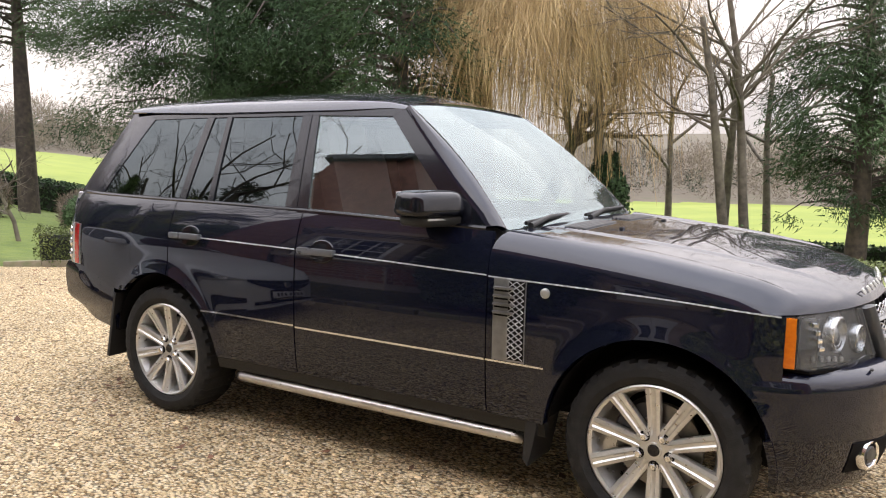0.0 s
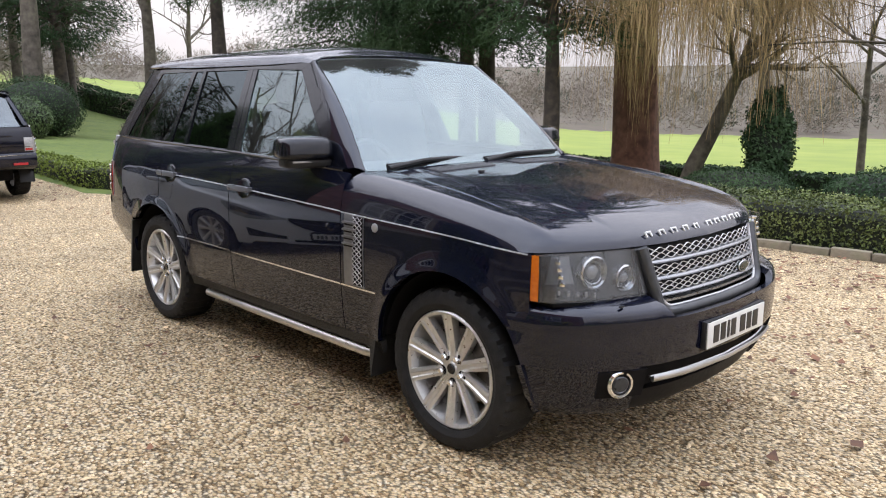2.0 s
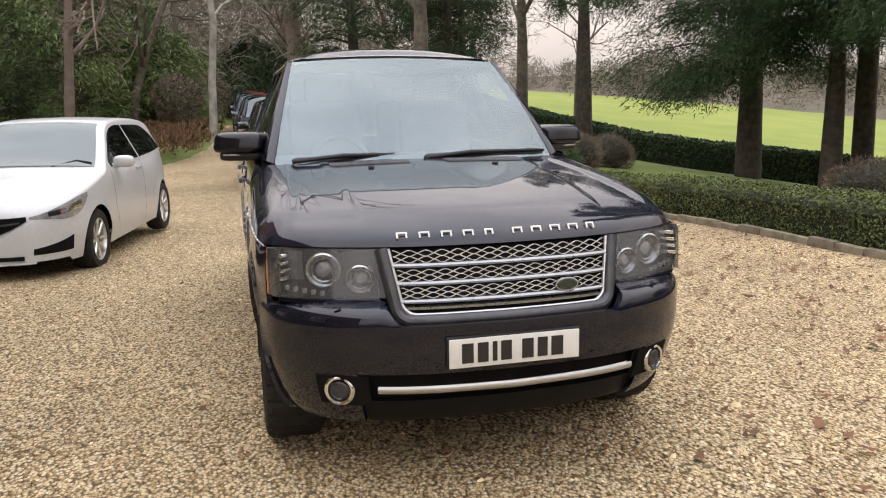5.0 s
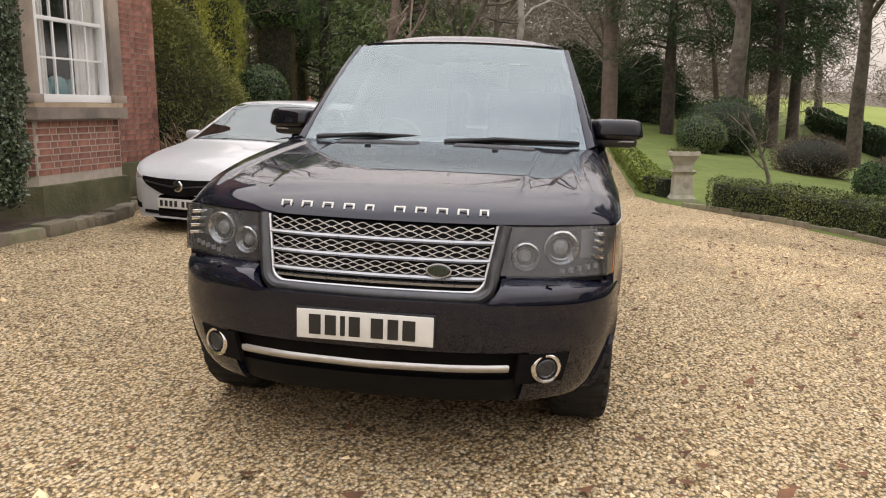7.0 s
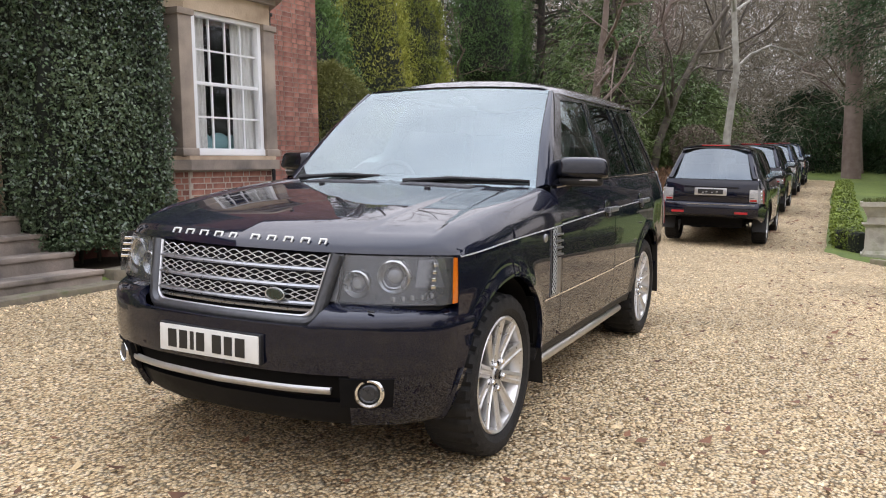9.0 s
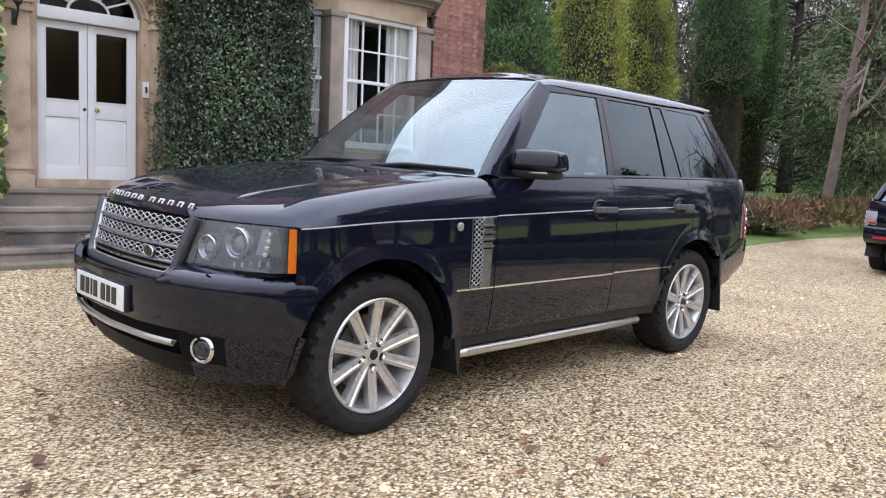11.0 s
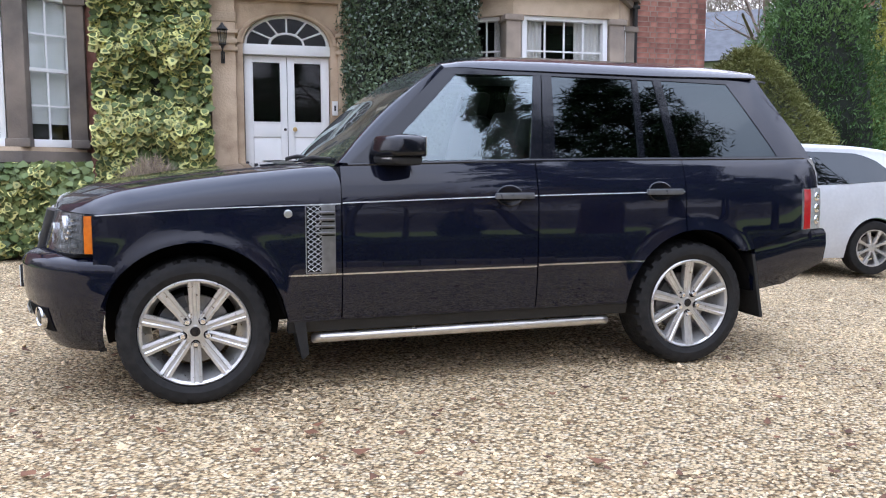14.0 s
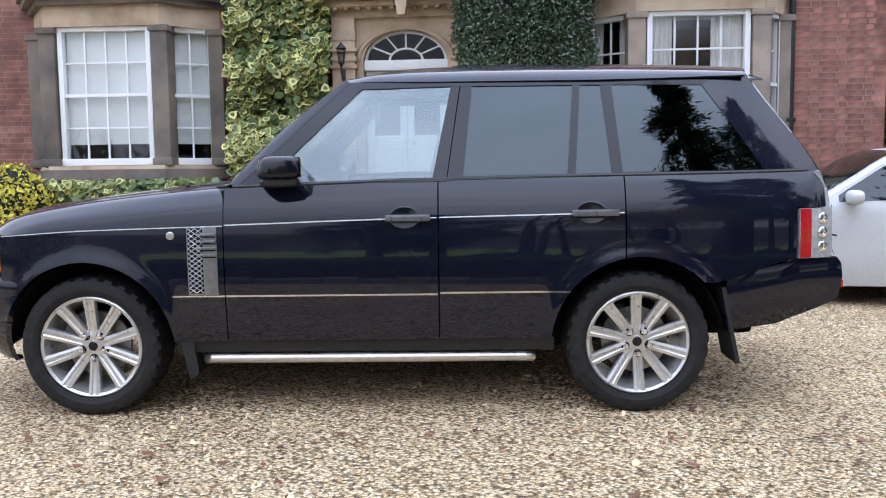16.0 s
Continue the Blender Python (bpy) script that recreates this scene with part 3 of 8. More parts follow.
        part("front_door_glass", side(glass_quad(*qs["front"], off=-0.006)), FRONT_GLASS, door, "lightly tinted side glass")
        part("rear_door_glass", side(glass_quad(*qs["rear"], off=-0.006)), PRIVACY, door2, "dark privacy glass")
        part("rear_door_quarterlight", side(glass_quad(*qs["vent"], off=-0.006)), PRIVACY, door2, "dark privacy glass")
        part("quarter_glass", side(glass_quad(*qs["quarter"], off=-0.004)), PRIVACY, car, "dark privacy glass")
        f = qs["front"]
        part("a_post_frame", side(glass_quad((-0.80, 1.212), (-1.375, 1.748), (-1.44, 1.712), (-0.935, 1.222), 0.0, 8, 0.03)), GLOSS_BLACK, door)
        part("b_pillar", side(join(glass_quad(f[3], f[2], (-1.962, 1.726), (-1.888, 1.236), 0.0, 6, 0.03), glass_quad((-1.893, 1.236), (-1.968, 1.726), qs["rear"][1], qs["rear"][0], 0.0, 6, 0.03))), GLOSS_BLACK, car, "gloss black pillar")
        part("door_divider", side(glass_quad(qs["rear"][3], qs["rear"][2], qs["vent"][1], qs["vent"][0], 0.002, 6, 0.02)), GLOSS_BLACK, door2)
        part("c_pillar", side(glass_quad(qs["vent"][3], qs["vent"][2], qs["quarter"][1], qs["quarter"][0], 0.0, 6, 0.03)), GLOSS_BLACK, car, "gloss black pillar")
        rail = join(glass_quad((-1.44, 1.712), (-1.375, 1.748), (-1.965, 1.757), (-1.915, 1.722), 0.001, 8, 0.03), glass_quad((-1.915, 1.722), (-1.965, 1.757), (-2.77, 1.757), (-2.77, 1.720), 0.001, 8, 0.03),
                    glass_quad((-2.77, 1.720), (-2.77, 1.757), (-3.31, 1.752), (-3.255, 1.714), 0.001, 8, 0.03))
        part("window_rail", side(rail), GLOSS_BLACK, car)
        part("belt_seal", side(join(*[glass_quad((a[0], a[1] - 0.014), a, b, (b[0], b[1] - 0.014), 0.001, 6, 0.02) for a, b in (((-0.80, 1.224), (-1.89, 1.238)), ((-1.89, 1.244), (-2.78, 1.256)), ((-2.78, 1.258), (-3.60, 1.266)))])), GLOSS_BLACK, car)
        # the broad rear pillar
        p = []
        for t in np.linspace(0, 1, 12):
            za = 1.244 + (1.775 - 1.244) * t
            xa = -3.545 + (-3.255 + 3.545) * max(0, (za - 1.26) / 0.454)
            xb = -3.845 + 0.335 * step01(0, 1, t) * 0.25 + 0.335 * t * 0.75
            row = []
            for u in np.linspace(0, 1, 8):
                x = xa + (xb - xa) * u
                row.append((x, glass_y(x, za) - 0.014 * u ** 3, za))
            row.append((xb - 0.016, row[-1][1] - 0.022, za))
            row.append((min(xb - 0.012, tail_x(za) + 0.07), row[-2][1] - 0.075, za))
            p.append(row)
        part("d_pillar", side(sheet(p, 0.03, (0, 1, 0))), paint, car)
        # windscreen pillar
        p = []
        for t in np.linspace(0, 1, 12):
            z = 1.198 + (1.755 - 1.198) * t
            a = (-0.725 - 0.635 * t + 0.027 * math.sin(math.pi * t), 0.793 - 0.165 * t, z + 0.004 + 0.021 * math.sin(math.pi * t))
            bx = -0.80 - 0.575 * t
            zb = 1.212 + (1.748 - 1.212) * t
            b = (bx, glass_y(bx, zb) + 0.002, zb)
            row = []
            for u in np.linspace(0, 1, 5):
                bow = 0.022 * math.sin(math.pi * u)
                row.append((a[0] * (1 - u) + b[0] * u + bow * 0.7, a[1] * (1 - u) + b[1] * u + bow * 0.5, a[2] * (1 - u) + b[2] * u + bow * 0.5))
            p.append(row)
        part("windscreen_pillar", side(sheet(p, 0.02, (1, 1, 0.5))), paint, car)
        # mirror
        mz, my, mx = 1.288, 0.945, -1.055
        turn = Matrix.Translation((mx, my, mz)) @ Matrix.Rotation(radians(18), 4, "Z")
        ev, ef = ellipsoid(1, 1, 1, 24, 16, power=0.42)
        shell = [((0.128 if x > 0 else 0.075) * x * (1 - 0.10 * z), 0.142 * y * (1 - 0.06 * z), 0.060 * z + 0.020) for x, y, z in ev]
        mir = part("door_mirror", side(moved((shell, ef), turn)), GLOSS_BLACK, door, "gloss black mirror shell")
        skirt = [((0.112 if x > 0 else 0.070) * x * (1 + 0.08 * z), 0.128 * y - 0.012, 0.026 * z - 0.056) for x, y, z in ev]
        part("mirror_skirt", side(moved((skirt, ef), turn)), BLACK_PLASTIC, mir, "dull black lower skirt")
        part("mirror_glass", side(moved(box(0.006, 0.22, 0.105, 0.003, (-0.080, 0.0, 0.018)), turn)), CHROME, mir)
        part("mirror_arm", side(moved(box(0.13, 0.17, 0.030, 0.012), Matrix.Translation((-1.045, 0.868, 1.236)) @ Matrix.Rotation(radians(10), 4, "X"))), BLACK_PLASTIC, mir)
        part("mirror_repeater", side(moved(box(0.02, 0.10, 0.010, 0.003), turn @ Matrix.Translation((0.105, 0.03, -0.045)))), CLEAR_LENS, mir)
        # step bar with brackets
        bar = part("side_step", side(tube([(-0.60, 0.845, 0.288), (-0.63, 0.872, 0.297), (-1.5, 0.876, 0.297), (-2.30, 0.872, 0.297), (-2.335, 0.845, 0.288)], 0.027, 12)), STEEL, car, "brushed steel side step")
        for bx in (-0.8, -1.5, -2.15):
            part("bracket", side(box(0.05, 0.14, 0.03, 0.004, (bx, 0.80, 0.315))), DARK, bar)
        # mud flaps
        p = [[(-0.452 - 0.045 * t - 0.03 * t * t, 0.70 + 0.235 * v, 0.66 - 0.46 * t) for v in np.linspace(0, 1, 5)] + [(-0.470 - 0.055 * min(1.0, 2.2 * t) - 0.04 * t, 0.938 - 0.03 * t, 0.66 - 0.44 * t)] for t in np.linspace(0, 1, 11)]
        part("mud_flap", side(sheet(p, 0.012, (1, 1, 0.3))), BLACK_PLASTIC, car, "black front mud flap")
        p = [[(-3.30 - 0.085 * t, y, 0.66 - 0.40 * t) for y in np.linspace(0.70, 0.935, 5)] for t in np.linspace(0, 1, 9)]
        part("mud_flap", side(sheet(p, 0.02, (1, 0, 0.3))), BLACK_PLASTIC, car, "black rear mud flap")
        # wheel houses
        for ax in (0.0, AXLE):
            well = [[(ax + 0.45 * math.cos(a), y, HUB_Z + 0.45 * math.sin(a)) for y in (0.56, 0.75, 0.905)] for a in np.linspace(0.12, math.pi - 0.12, 24)]
            part("wheel_liner", side(join(sheet(well, 0, (0, 0, -1)), sheet([[(ax + r * math.cos(a), 0.56, HUB_Z + r * math.sin(a)) for r in (0.0, 0.45)] for a in np.linspace(-0.25, math.pi + 0.25, 20)], 0, (0, 1, 0)))), DARK, car)
        # rear lamp
        p = [[(x, body_y(x, z) + 0.004, z) for z in np.linspace(0.805, 1.062, 8)] for x in np.linspace(-3.90, -3.705, 14)]
        lamp = part("rear_lamp", side(sheet(p, 0.03, (0, 1, 0))), CLEAR_LENS, car, "clear and red rear lamp")
        p = [[(x, body_y(x, z) + 0.007, z) for z in np.linspace(0.808, 1.059, 8)] for x in np.linspace(-3.768, -3.707, 5)]
        part("red_lens", side(sheet(p, 0.004, (0, 1, 0))), RED_LENS, lamp)
        for z in (0.862, 0.935, 1.008):
            part("lamp_bowl", side(moved(lathe([(0.0, 0.004), (0.012, 0.010), (0.026, 0.006), (0.030, 0.0)], 20), Matrix.Translation((-3.835, body_y(-3.835, z) + 0.005, z)) @ Matrix.Rotation(radians(22), 4, "Z"))), CHROME, lamp, "round silver lamp bowl")
    # wheels
    tyre, rim, spokes, centre, nuts, cap, disc, caliper = wheel_shapes()
    wheel = empty("wheel")
    wheel.parent = car
    wheel.location = (0, 0.80, HUB_Z)
    part("tyre", tyre, RUBBER, wheel, "black rubber tyre", 24)
    r = part("rim", rim, ALLOY, wheel, "silver alloy rim")
    for q in spokes:
        part("spoke", q, ALLOY, wheel)
    part("hub", centre, ALLOY, wheel)
    part("hub_cap", cap, GLOSS_BLACK, wheel, "black centre cap")
    for q in nuts:
        nut = part("wheel_nut", q, CHROME, wheel, smooth=20)
    for i in range(5):
        a = math.radians(72 * i - 90)
        # raised near-black rings, drawn as the shade in the nut sockets
        part("nut_recess", moved(lathe([(0.0150, 0.0872), (0.0215, 0.0880), (0.0225, 0.083)], 16), Matrix.Translation((0.064 * math.cos(a), 0, 0.064 * math.sin(a)))), DARK, wheel)
    part("brake_disc", disc, DISC, wheel)
    part("brake_caliper", caliper, GUNMETAL, wheel)
    for m in (pose(0, -0.80, HUB_Z, 0, 2, 180), pose(AXLE, 0.80, HUB_Z, 0, 3, 0), pose(AXLE, -0.80, HUB_Z, 0, -4, 180)):
        copy_thing(wheel, m)
    # bonnet
    us = sorted(set(np.round(np.concatenate([np.linspace(0, 0.8, 24), np.linspace(0.8, 1, 20)]), 4)))
    vs = np.concatenate([np.linspace(-1, -0.86, 14), np.linspace(-0.85, 0.85, 110), np.linspace(0.86, 1, 14)])
    bonnet = part("bonnet", sheet([[bonnet_point(v, u) for u in us] for v in vs], 0.02, (0, 0, 1)), paint, car)
    # lettering on the bonnet's lip as plain bars
    for k, y in enumerate([-0.392, -0.305, -0.218, -0.131, -0.048, 0.070, 0.152, 0.234, 0.314, 0.394]):
        w, h, q = 0.044 if k % 5 != 4 else 0.036, 0.026, 0.0075
        bar = join(box(0.005, q, h, 0.0012, (0, -w / 2 + q / 2, 0)), box(0.005, q, h, 0.0012, (0, w / 2 - q / 2, 0)), box(0.005, w - 2 * q, q * 0.8, 0, (0, 0, h / 2 - q * 0.4)))
        a = bonnet_point(y / 0.9, 0.976)
        part("nameplate_mark", moved(bar, Matrix.Translation((a[0] + 0.002, y, a[2] + 0.002)) @ Matrix.Rotation(radians(-34), 4, "Y")), PLATE_WHITE, bonnet, "bright silver nameplate mark")
    for s in (-1, 1):
        for i in range(5):
            x = -0.565 + 0.022 * i
            lip = [[(x + dx, s * y, bonnet_point(y / 0.93, (x + 0.655) / 1.38)[2] + dz) for dx, dz in ((-0.007, 0.001), (-0.003, 0.007), (0.004, 0.007), (0.007, 0.001))] for y in np.linspace(0.10, 0.52, 10)]
            part("bonnet_louvre", sheet(lip, 0, (0, 0, 1)), GUNMETAL, bonnet, "dark grey louvre bar")
        part("washer_jet", box(0.02, 0.03, 0.012, 0.003, (-0.36, s * 0.33, bonnet_point(s * 0.33 / 0.93, 0.215)[2] + 0.003)), BLACK_PLASTIC, bonnet)
    # cowl under the windscreen and wipers
    cowl = [[(-0.60 - 0.09 * u - 0.05 * abs(v) ** 2, v * 0.80, 1.196 - 0.012 * math.sin(math.pi * u)) for u in (0, 0.5, 1)] for v in np.linspace(-1, 1, 16)]
    part("cowl", sheet(cowl, 0.03, (0, 0, 1)), BLACK_PLASTIC, car)
    for y0, y1 in ((0.02, 0.72), (-0.70, -0.01)):
        w = part("wiper", tube([(-0.655, y0, 1.215), (-0.69, y0 * 0.6 + y1 * 0.4, 1.238), (-0.725, y1, 1.236)], [0.014, 0.011, 0.007], 8), BLACK_PLASTIC, car, "black windscreen wiper")
        part("wiper_blade", tube([(-0.69, y0 + 0.02, 1.224), (-0.708, (y0 + y1) / 2, 1.232), (-0.735, y1 + 0.03, 1.232)], 0.009, 6), RUBBER, w)
    # windscreen
    p = []
    for t in np.linspace(0, 1, 14):
        row = []
        for v in np.linspace(-1, 1, 18):
            y = v * (0.79 - 0.165 * t)
            x = -0.665 - 0.745 * t - 0.06 * v * v * (1 - t) + 0.045 * v * v * t + 0.030 * math.sin(math.pi * t)
            z = 1.198 + 0.60 * t - 0.030 * v * v * t + 0.022 * math.sin(math.pi * t)
            row.append((x, y, z))
        p.append(row)
    part("windscreen", sheet(p, 0.006, (1, 0, 1)), WINDSCREEN, car, "tinted windscreen reflecting the sky")
    band = [[(q[0] - 0.01, q[1], q[2] - 0.004) for q in row] for row in p[:2]]
    part("windscreen_edge", sheet(band, 0, (1, 0, 1)), GLOSS_BLACK, car)
    # roof
    p = []
    for u in [0, 0.008, 0.02, 0.035, 0.05] + list(np.linspace(0.07, 1, 28)):
        row = []
        for v in [q * k for k in (-1, 1) for q in ((1, 0.985, 0.965, 0.94, 0.91, 0.87, 0.8, 0.7, 0.55, 0.4, 0.25, 0.1) if k < 0 else (0, 0.1, 0.25, 0.4, 0.55, 0.7, 0.8, 0.87, 0.91, 0.94, 0.965, 0.985, 1))]:
            xf = -1.402 + 0.045 * v * v
            xr = -3.57 + 0.08 * abs(v) ** 3
            x = xf + (xr - xf) * u
            w = spl([-3.8, -3.4, -2.6, -1.8, -1.35], [0.60, 0.645, 0.668, 0.668, 0.655], x)
            y = v * w
            z = roof_z(x, y)
            row.append((x, y, z + (1.803 - 0.030 * v * v - 0.026 * max(0.0, (abs(v) - 0.86) / 0.14) ** 2 - z) * max(0.0, 1 - u / 0.07) ** 2))
        p.append(row)
    part("roof", sheet(p, 0.012, (0, 0, 1)), paint, car, smooth=50)
    # rear end
    gate = part("tailgate", sheet([[(tail_x(z) + 0.05 * abs(v) ** 2.5 , v * 0.80, z) for z in np.linspace(0.80, 1.215, 10)] for v in np.linspace(-1, 1, 16)], 0.03, (-1, 0, 0)), paint, car)
    part("rear_glass", sheet([[(tail_x(z) + 0.09 * abs(v) ** 2.5, v * (0.745 - 0.30 * (z - 1.22)), z) for z in np.linspace(1.225, 1.78, 10)] for v in np.linspace(-1, 1, 16)], 0.01, (-1, 0, 0.3)), pane_rear, gate, "tinted rear window")
    for s in (1, -1):
        q = [[(tail_x(z) + 0.05 + 0.06 * u, s * (0.80 + (body_y(-3.86, z) - 0.80) * u), z) for z in np.linspace(0.81, 1.25, 6)] for u in np.linspace(0, 1, 5)]
        part("tail_corner", sheet(q, 0.02, (-1, s, 0)), CLEAR_LENS, car, "clear rear lamp corner")
    part("gate_trim", box(0.025, 0.95, 0.03, 0.006, (-3.962, 0, 1.085)), paint, gate)
    plate = part("number_plate", box(0.008, 0.56, 0.135, 0.004, (-3.968, 0, 1.00)), SATIN, gate, "blanked black number plate in a silver frame")
    part("plate_field", box(0.004, 0.44, 0.088, 0, (-3.9725, 0, 1.00)), PLATE_INK, plate)
    for k, y in enumerate([0.13, 0.07, -0.03, -0.11]):
        part("plate_bar", box(0.003, 0.03, 0.018, 0, (-3.975, y, 0.985 + 0.012 * (k % 2))), SATIN, plate)
    part("roof_spoiler_light", box(0.02, 0.50, 0.022, 0.008, (-3.57, 0, 1.838)), RED_LENS, car, "red high brake light")
    # rear bumper
    p = []
    for t in np.linspace(-1, 1, 41):
        y = t * 0.925
        a = abs(t)
        xr = -4.05 + 0.12 * a ** 3 + (0.70 * max(0, a - 0.93) / 0.07 if a > 0.93 else 0)
        row = []
        for z, o in ((0.43, 0.14), (0.50, 0.05), (0.58, 0.015), (0.70, 0.0), (0.77, 0.008), (0.80, 0.03), (0.808, 0.10)):
            zz = z if z > 0.6 else z + 0.11 * (0.6 - z) / 0.17 * step01(-3.45, -3.95, xr + o)
            row.append((min(xr + o, -3.33), y - math.copysign(o * 0.12, y) * a, zz - 0.09 * step01(-3.75, -3.3, xr + o) * (z > 0.69)))
        p.append(row)
    part("rear_bumper", sheet(p, 0.03, (-1, 0, 0)), paint, car)
    part("bumper_line", sheet([[(-4.056 + 0.12 * abs(t) ** 3, t * 0.86, z) for z in (0.768, 0.776)] for t in np.linspace(-0.9, 0.9, 20)], 0.006, (-1, 0, 0)), CHROME, car, "thin bright line on the rear bumper")
    for s in (1, -1):
        part("rear_reflector", box(0.012, 0.22, 0.04, 0.004, (-4.047, s * 0.55, 0.63)), RED_LENS, car, "red bumper reflector")
        q = [[(tail_x(z) - 0.004 + 0.05 * (abs(y) / 0.80) ** 2.5, s * y, z) for z in np.linspace(0.83, 1.05, 5)] for y in np.linspace(0.665, 0.80, 6)]
        tl = part("tail_lamp", sheet(q, 0.012, (-1, 0, 0)), CLEAR_LENS, car, "clear and red tail lamp")
        q = [[(tail_x(z) - 0.008 + 0.05 * (abs(y) / 0.80) ** 2.5, s * y, z) for z in np.linspace(0.84, 0.875, 3)] for y in np.linspace(0.675, 0.79, 6)]
        part("tail_lens", sheet(q, 0.004, (-1, 0, 0)), RED_LENS, tl)
    part("tailgate_gap", box(0.004, 1.5, 0.008, 0, (-3.962, 0, 0.905)), DARK, gate)
    # front end
    def bumper_patch(y0, y1, low, high, n, rows, extra=0.0, thick=0.03):
        return sheet([[bumper_point(y, low(y) + (high(y) - low(y)) * v, extra) for v in np.linspace(0, 1, rows)] for y in np.linspace(y0, y1, n)], thick, (1, 0, 0))
    lip = lambda y: 0.700 + 0.082 * step01(0.43, 0.52, abs(y))
    bump = part("front_bumper", bumper_patch(-0.935, 0.935, lambda y: 0.512 + 0.0 * y, lip, 96, 24), paint, car)
    for s in (1, -1):
        part("bumper_corner", bumper_patch(s * 0.60, s * 0.935, lambda y: 0.285, lambda y: 0.5115, 24, 10), paint, bump)
        pocket = part("fog_lamp_pocket", bumper_patch(s * 0.565, s * 0.752, lambda y: 0.375, lambda y: 0.500, 10, 6, 0.004, 0.02), DARK, bump)
        c = bumper_point(s * 0.672, 0.443)
        turn = Matrix.Translation((c[0] + 0.003, c[1], 0.443)) @ Matrix.Rotation(radians(s * 24), 4, "Z")
        part("fog_lamp", moved(lathe([(0.0, 0.016), (0.03, 0.014), (0.04, 0.006), (0.042, -0.01)], 28, "x"), turn), LAMP_DARK, pocket, "round fog lamp")
        part("fog_ring", moved(lathe([(0.042, 0.006), (0.045, 0.014), (0.053, 0.016), (0.060, 0.008), (0.061, -0.01)], 32, "x"), turn), CHROME, pocket, "chrome fog lamp ring")
        part("washer_cover", box(0.012, 0.028, 0.006, 0.002, (bumper_point(s * 0.66, 0.757)[0], s * 0.66, 0.763)), BLACK_PLASTIC, bump)
    part("lower_intake", bumper_patch(-0.61, 0.61, lambda y: 0.30, lambda y: 0.515, 40, 6, -0.055, 0.02), DARK, bump, "black lower intake")
    part("chin", bumper_patch(-0.60, 0.60, lambda y: 0.275, lambda y: 0.385, 40, 8, -0.030, 0.03), MATT_BLACK, bump, "matt black chin")
    p = [[bumper_point(y, 0.432 + 0.030 * v - 0.004 * (1 - abs(y) / 0.53), 0.006 + 0.008 * math.sin(math.pi * v)) for v in np.linspace(0, 1, 6)] for y in np.linspace(-0.53, 0.53, 40)]
    part("bumper_strip", sheet(p, 0.03, (1, 0, 0)), SATIN, bump, "satin silver bumper strip")
    px = 0.893
    hold = part("plate_holder", box(0.024, 0.535, 0.122, 0.006, (px - 0.016, -0.010, 0.594)), BLACK_PLASTIC, bump)
    plate = part("number_plate", box(0.007, 0.52, 0.112, 0.003, (px - 0.002, -0.010, 0.593)), PLATE_WHITE, hold, "white number plate with plain bars")
    for k, (y, w) in enumerate([(-0.195, 0.045), (-0.135, 0.042), (-0.088, 0.018), (-0.043, 0.042), (0.043, 0.046), (0.103, 0.040), (0.163, 0.048)]):
        part("plate_bar", box(0.003, w, 0.076, 0, (px + 0.0028, y - 0.004, 0.593)), PLATE_INK, plate)
    # grille
    def grille_x(y, z):
        return spl([0.0, 0.25, 0.46, 0.52], [0.735, 0.722, 0.685, 0.668], abs(y)) + (0.966 - z) * 0.26
    back = [[(grille_x(y, z) - 0.075, y, z) for z in (0.69, 0.80, 0.975)] for y in np.linspace(-0.5, 0.5, 16)]
    grille = part("grille", sheet(back, 0.02, (1, 0, 0)), MATT_BLACK, car, "dark grille backing")
    def frame_ring(k, z_low, r, mat_, name, n_r=8):
        pts = []
        wide = lambda z: k - 0.045 * (0.966 - z) / 0.25
        for t in np.linspace(0, 1, 10):
            z = 0.968 - (0.968 - z_low - 0.06) * t
            pts.append((grille_x(-wide(z), z) + 0.004, -wide(z), z))
        for t in np.linspace(0, 1, 9)[1:]:
            a = math.pi / 2 * t
            z = z_low + 0.06 - 0.06 * math.sin(a)
            y = -(wide(z_low + 0.06) - 0.06) - 0.06 * math.cos(a)
            pts.append((grille_x(y, z) + 0.004, y, z))
        full = pts + [(x, -y, z) for x, y, z in reversed(pts)]
        mid = [(grille_x(y, z_low) + 0.004, y, z_low) for y in np.linspace(pts[-1][1], -pts[-1][1], 14)[1:-1]]
        full = pts + mid + [(x, -y, z) for x, y, z in reversed(pts)]
        part(name, tube(full, r, n_r), mat_, grille)
    frame_ring(0.478, 0.700, 0.026, GUNMETAL, "grille_surround", 12)
    frame_ring(0.452, 0.722, 0.0075, SATIN, "inner_frame")
    part("lower_bar", sheet([[(grille_x(y, 0.745) + o, y, z) for z, o in ((0.742, -0.02), (0.742, 0.006), (0.752, 0.006), (0.752, -0.02))] for y in np.linspace(-0.40, 0.40, 20)], 0, (1, 0, 0)), GRILLE_GREY, grille, "satin grey grille bar")
    for z in (0.968, 0.905, 0.838, 0.772):
        p = [[(grille_x(y, z + dz) + o, y, z + dz) for dz, o in ((-0.0075, -0.02), (-0.0075, 0.006), (0.0, 0.013), (0.0075, 0.008), (0.0075, -0.02))] for y in np.linspace(-0.452 + 0.18 * (0.966 - z), 0.452 - 0.18 * (0.966 - z), 24)]
        if z < 0.96:
            part("grille_bar", sheet(p, 0, (1, 0, 0)), GRILLE_GREY, grille, "satin grey grille bar")
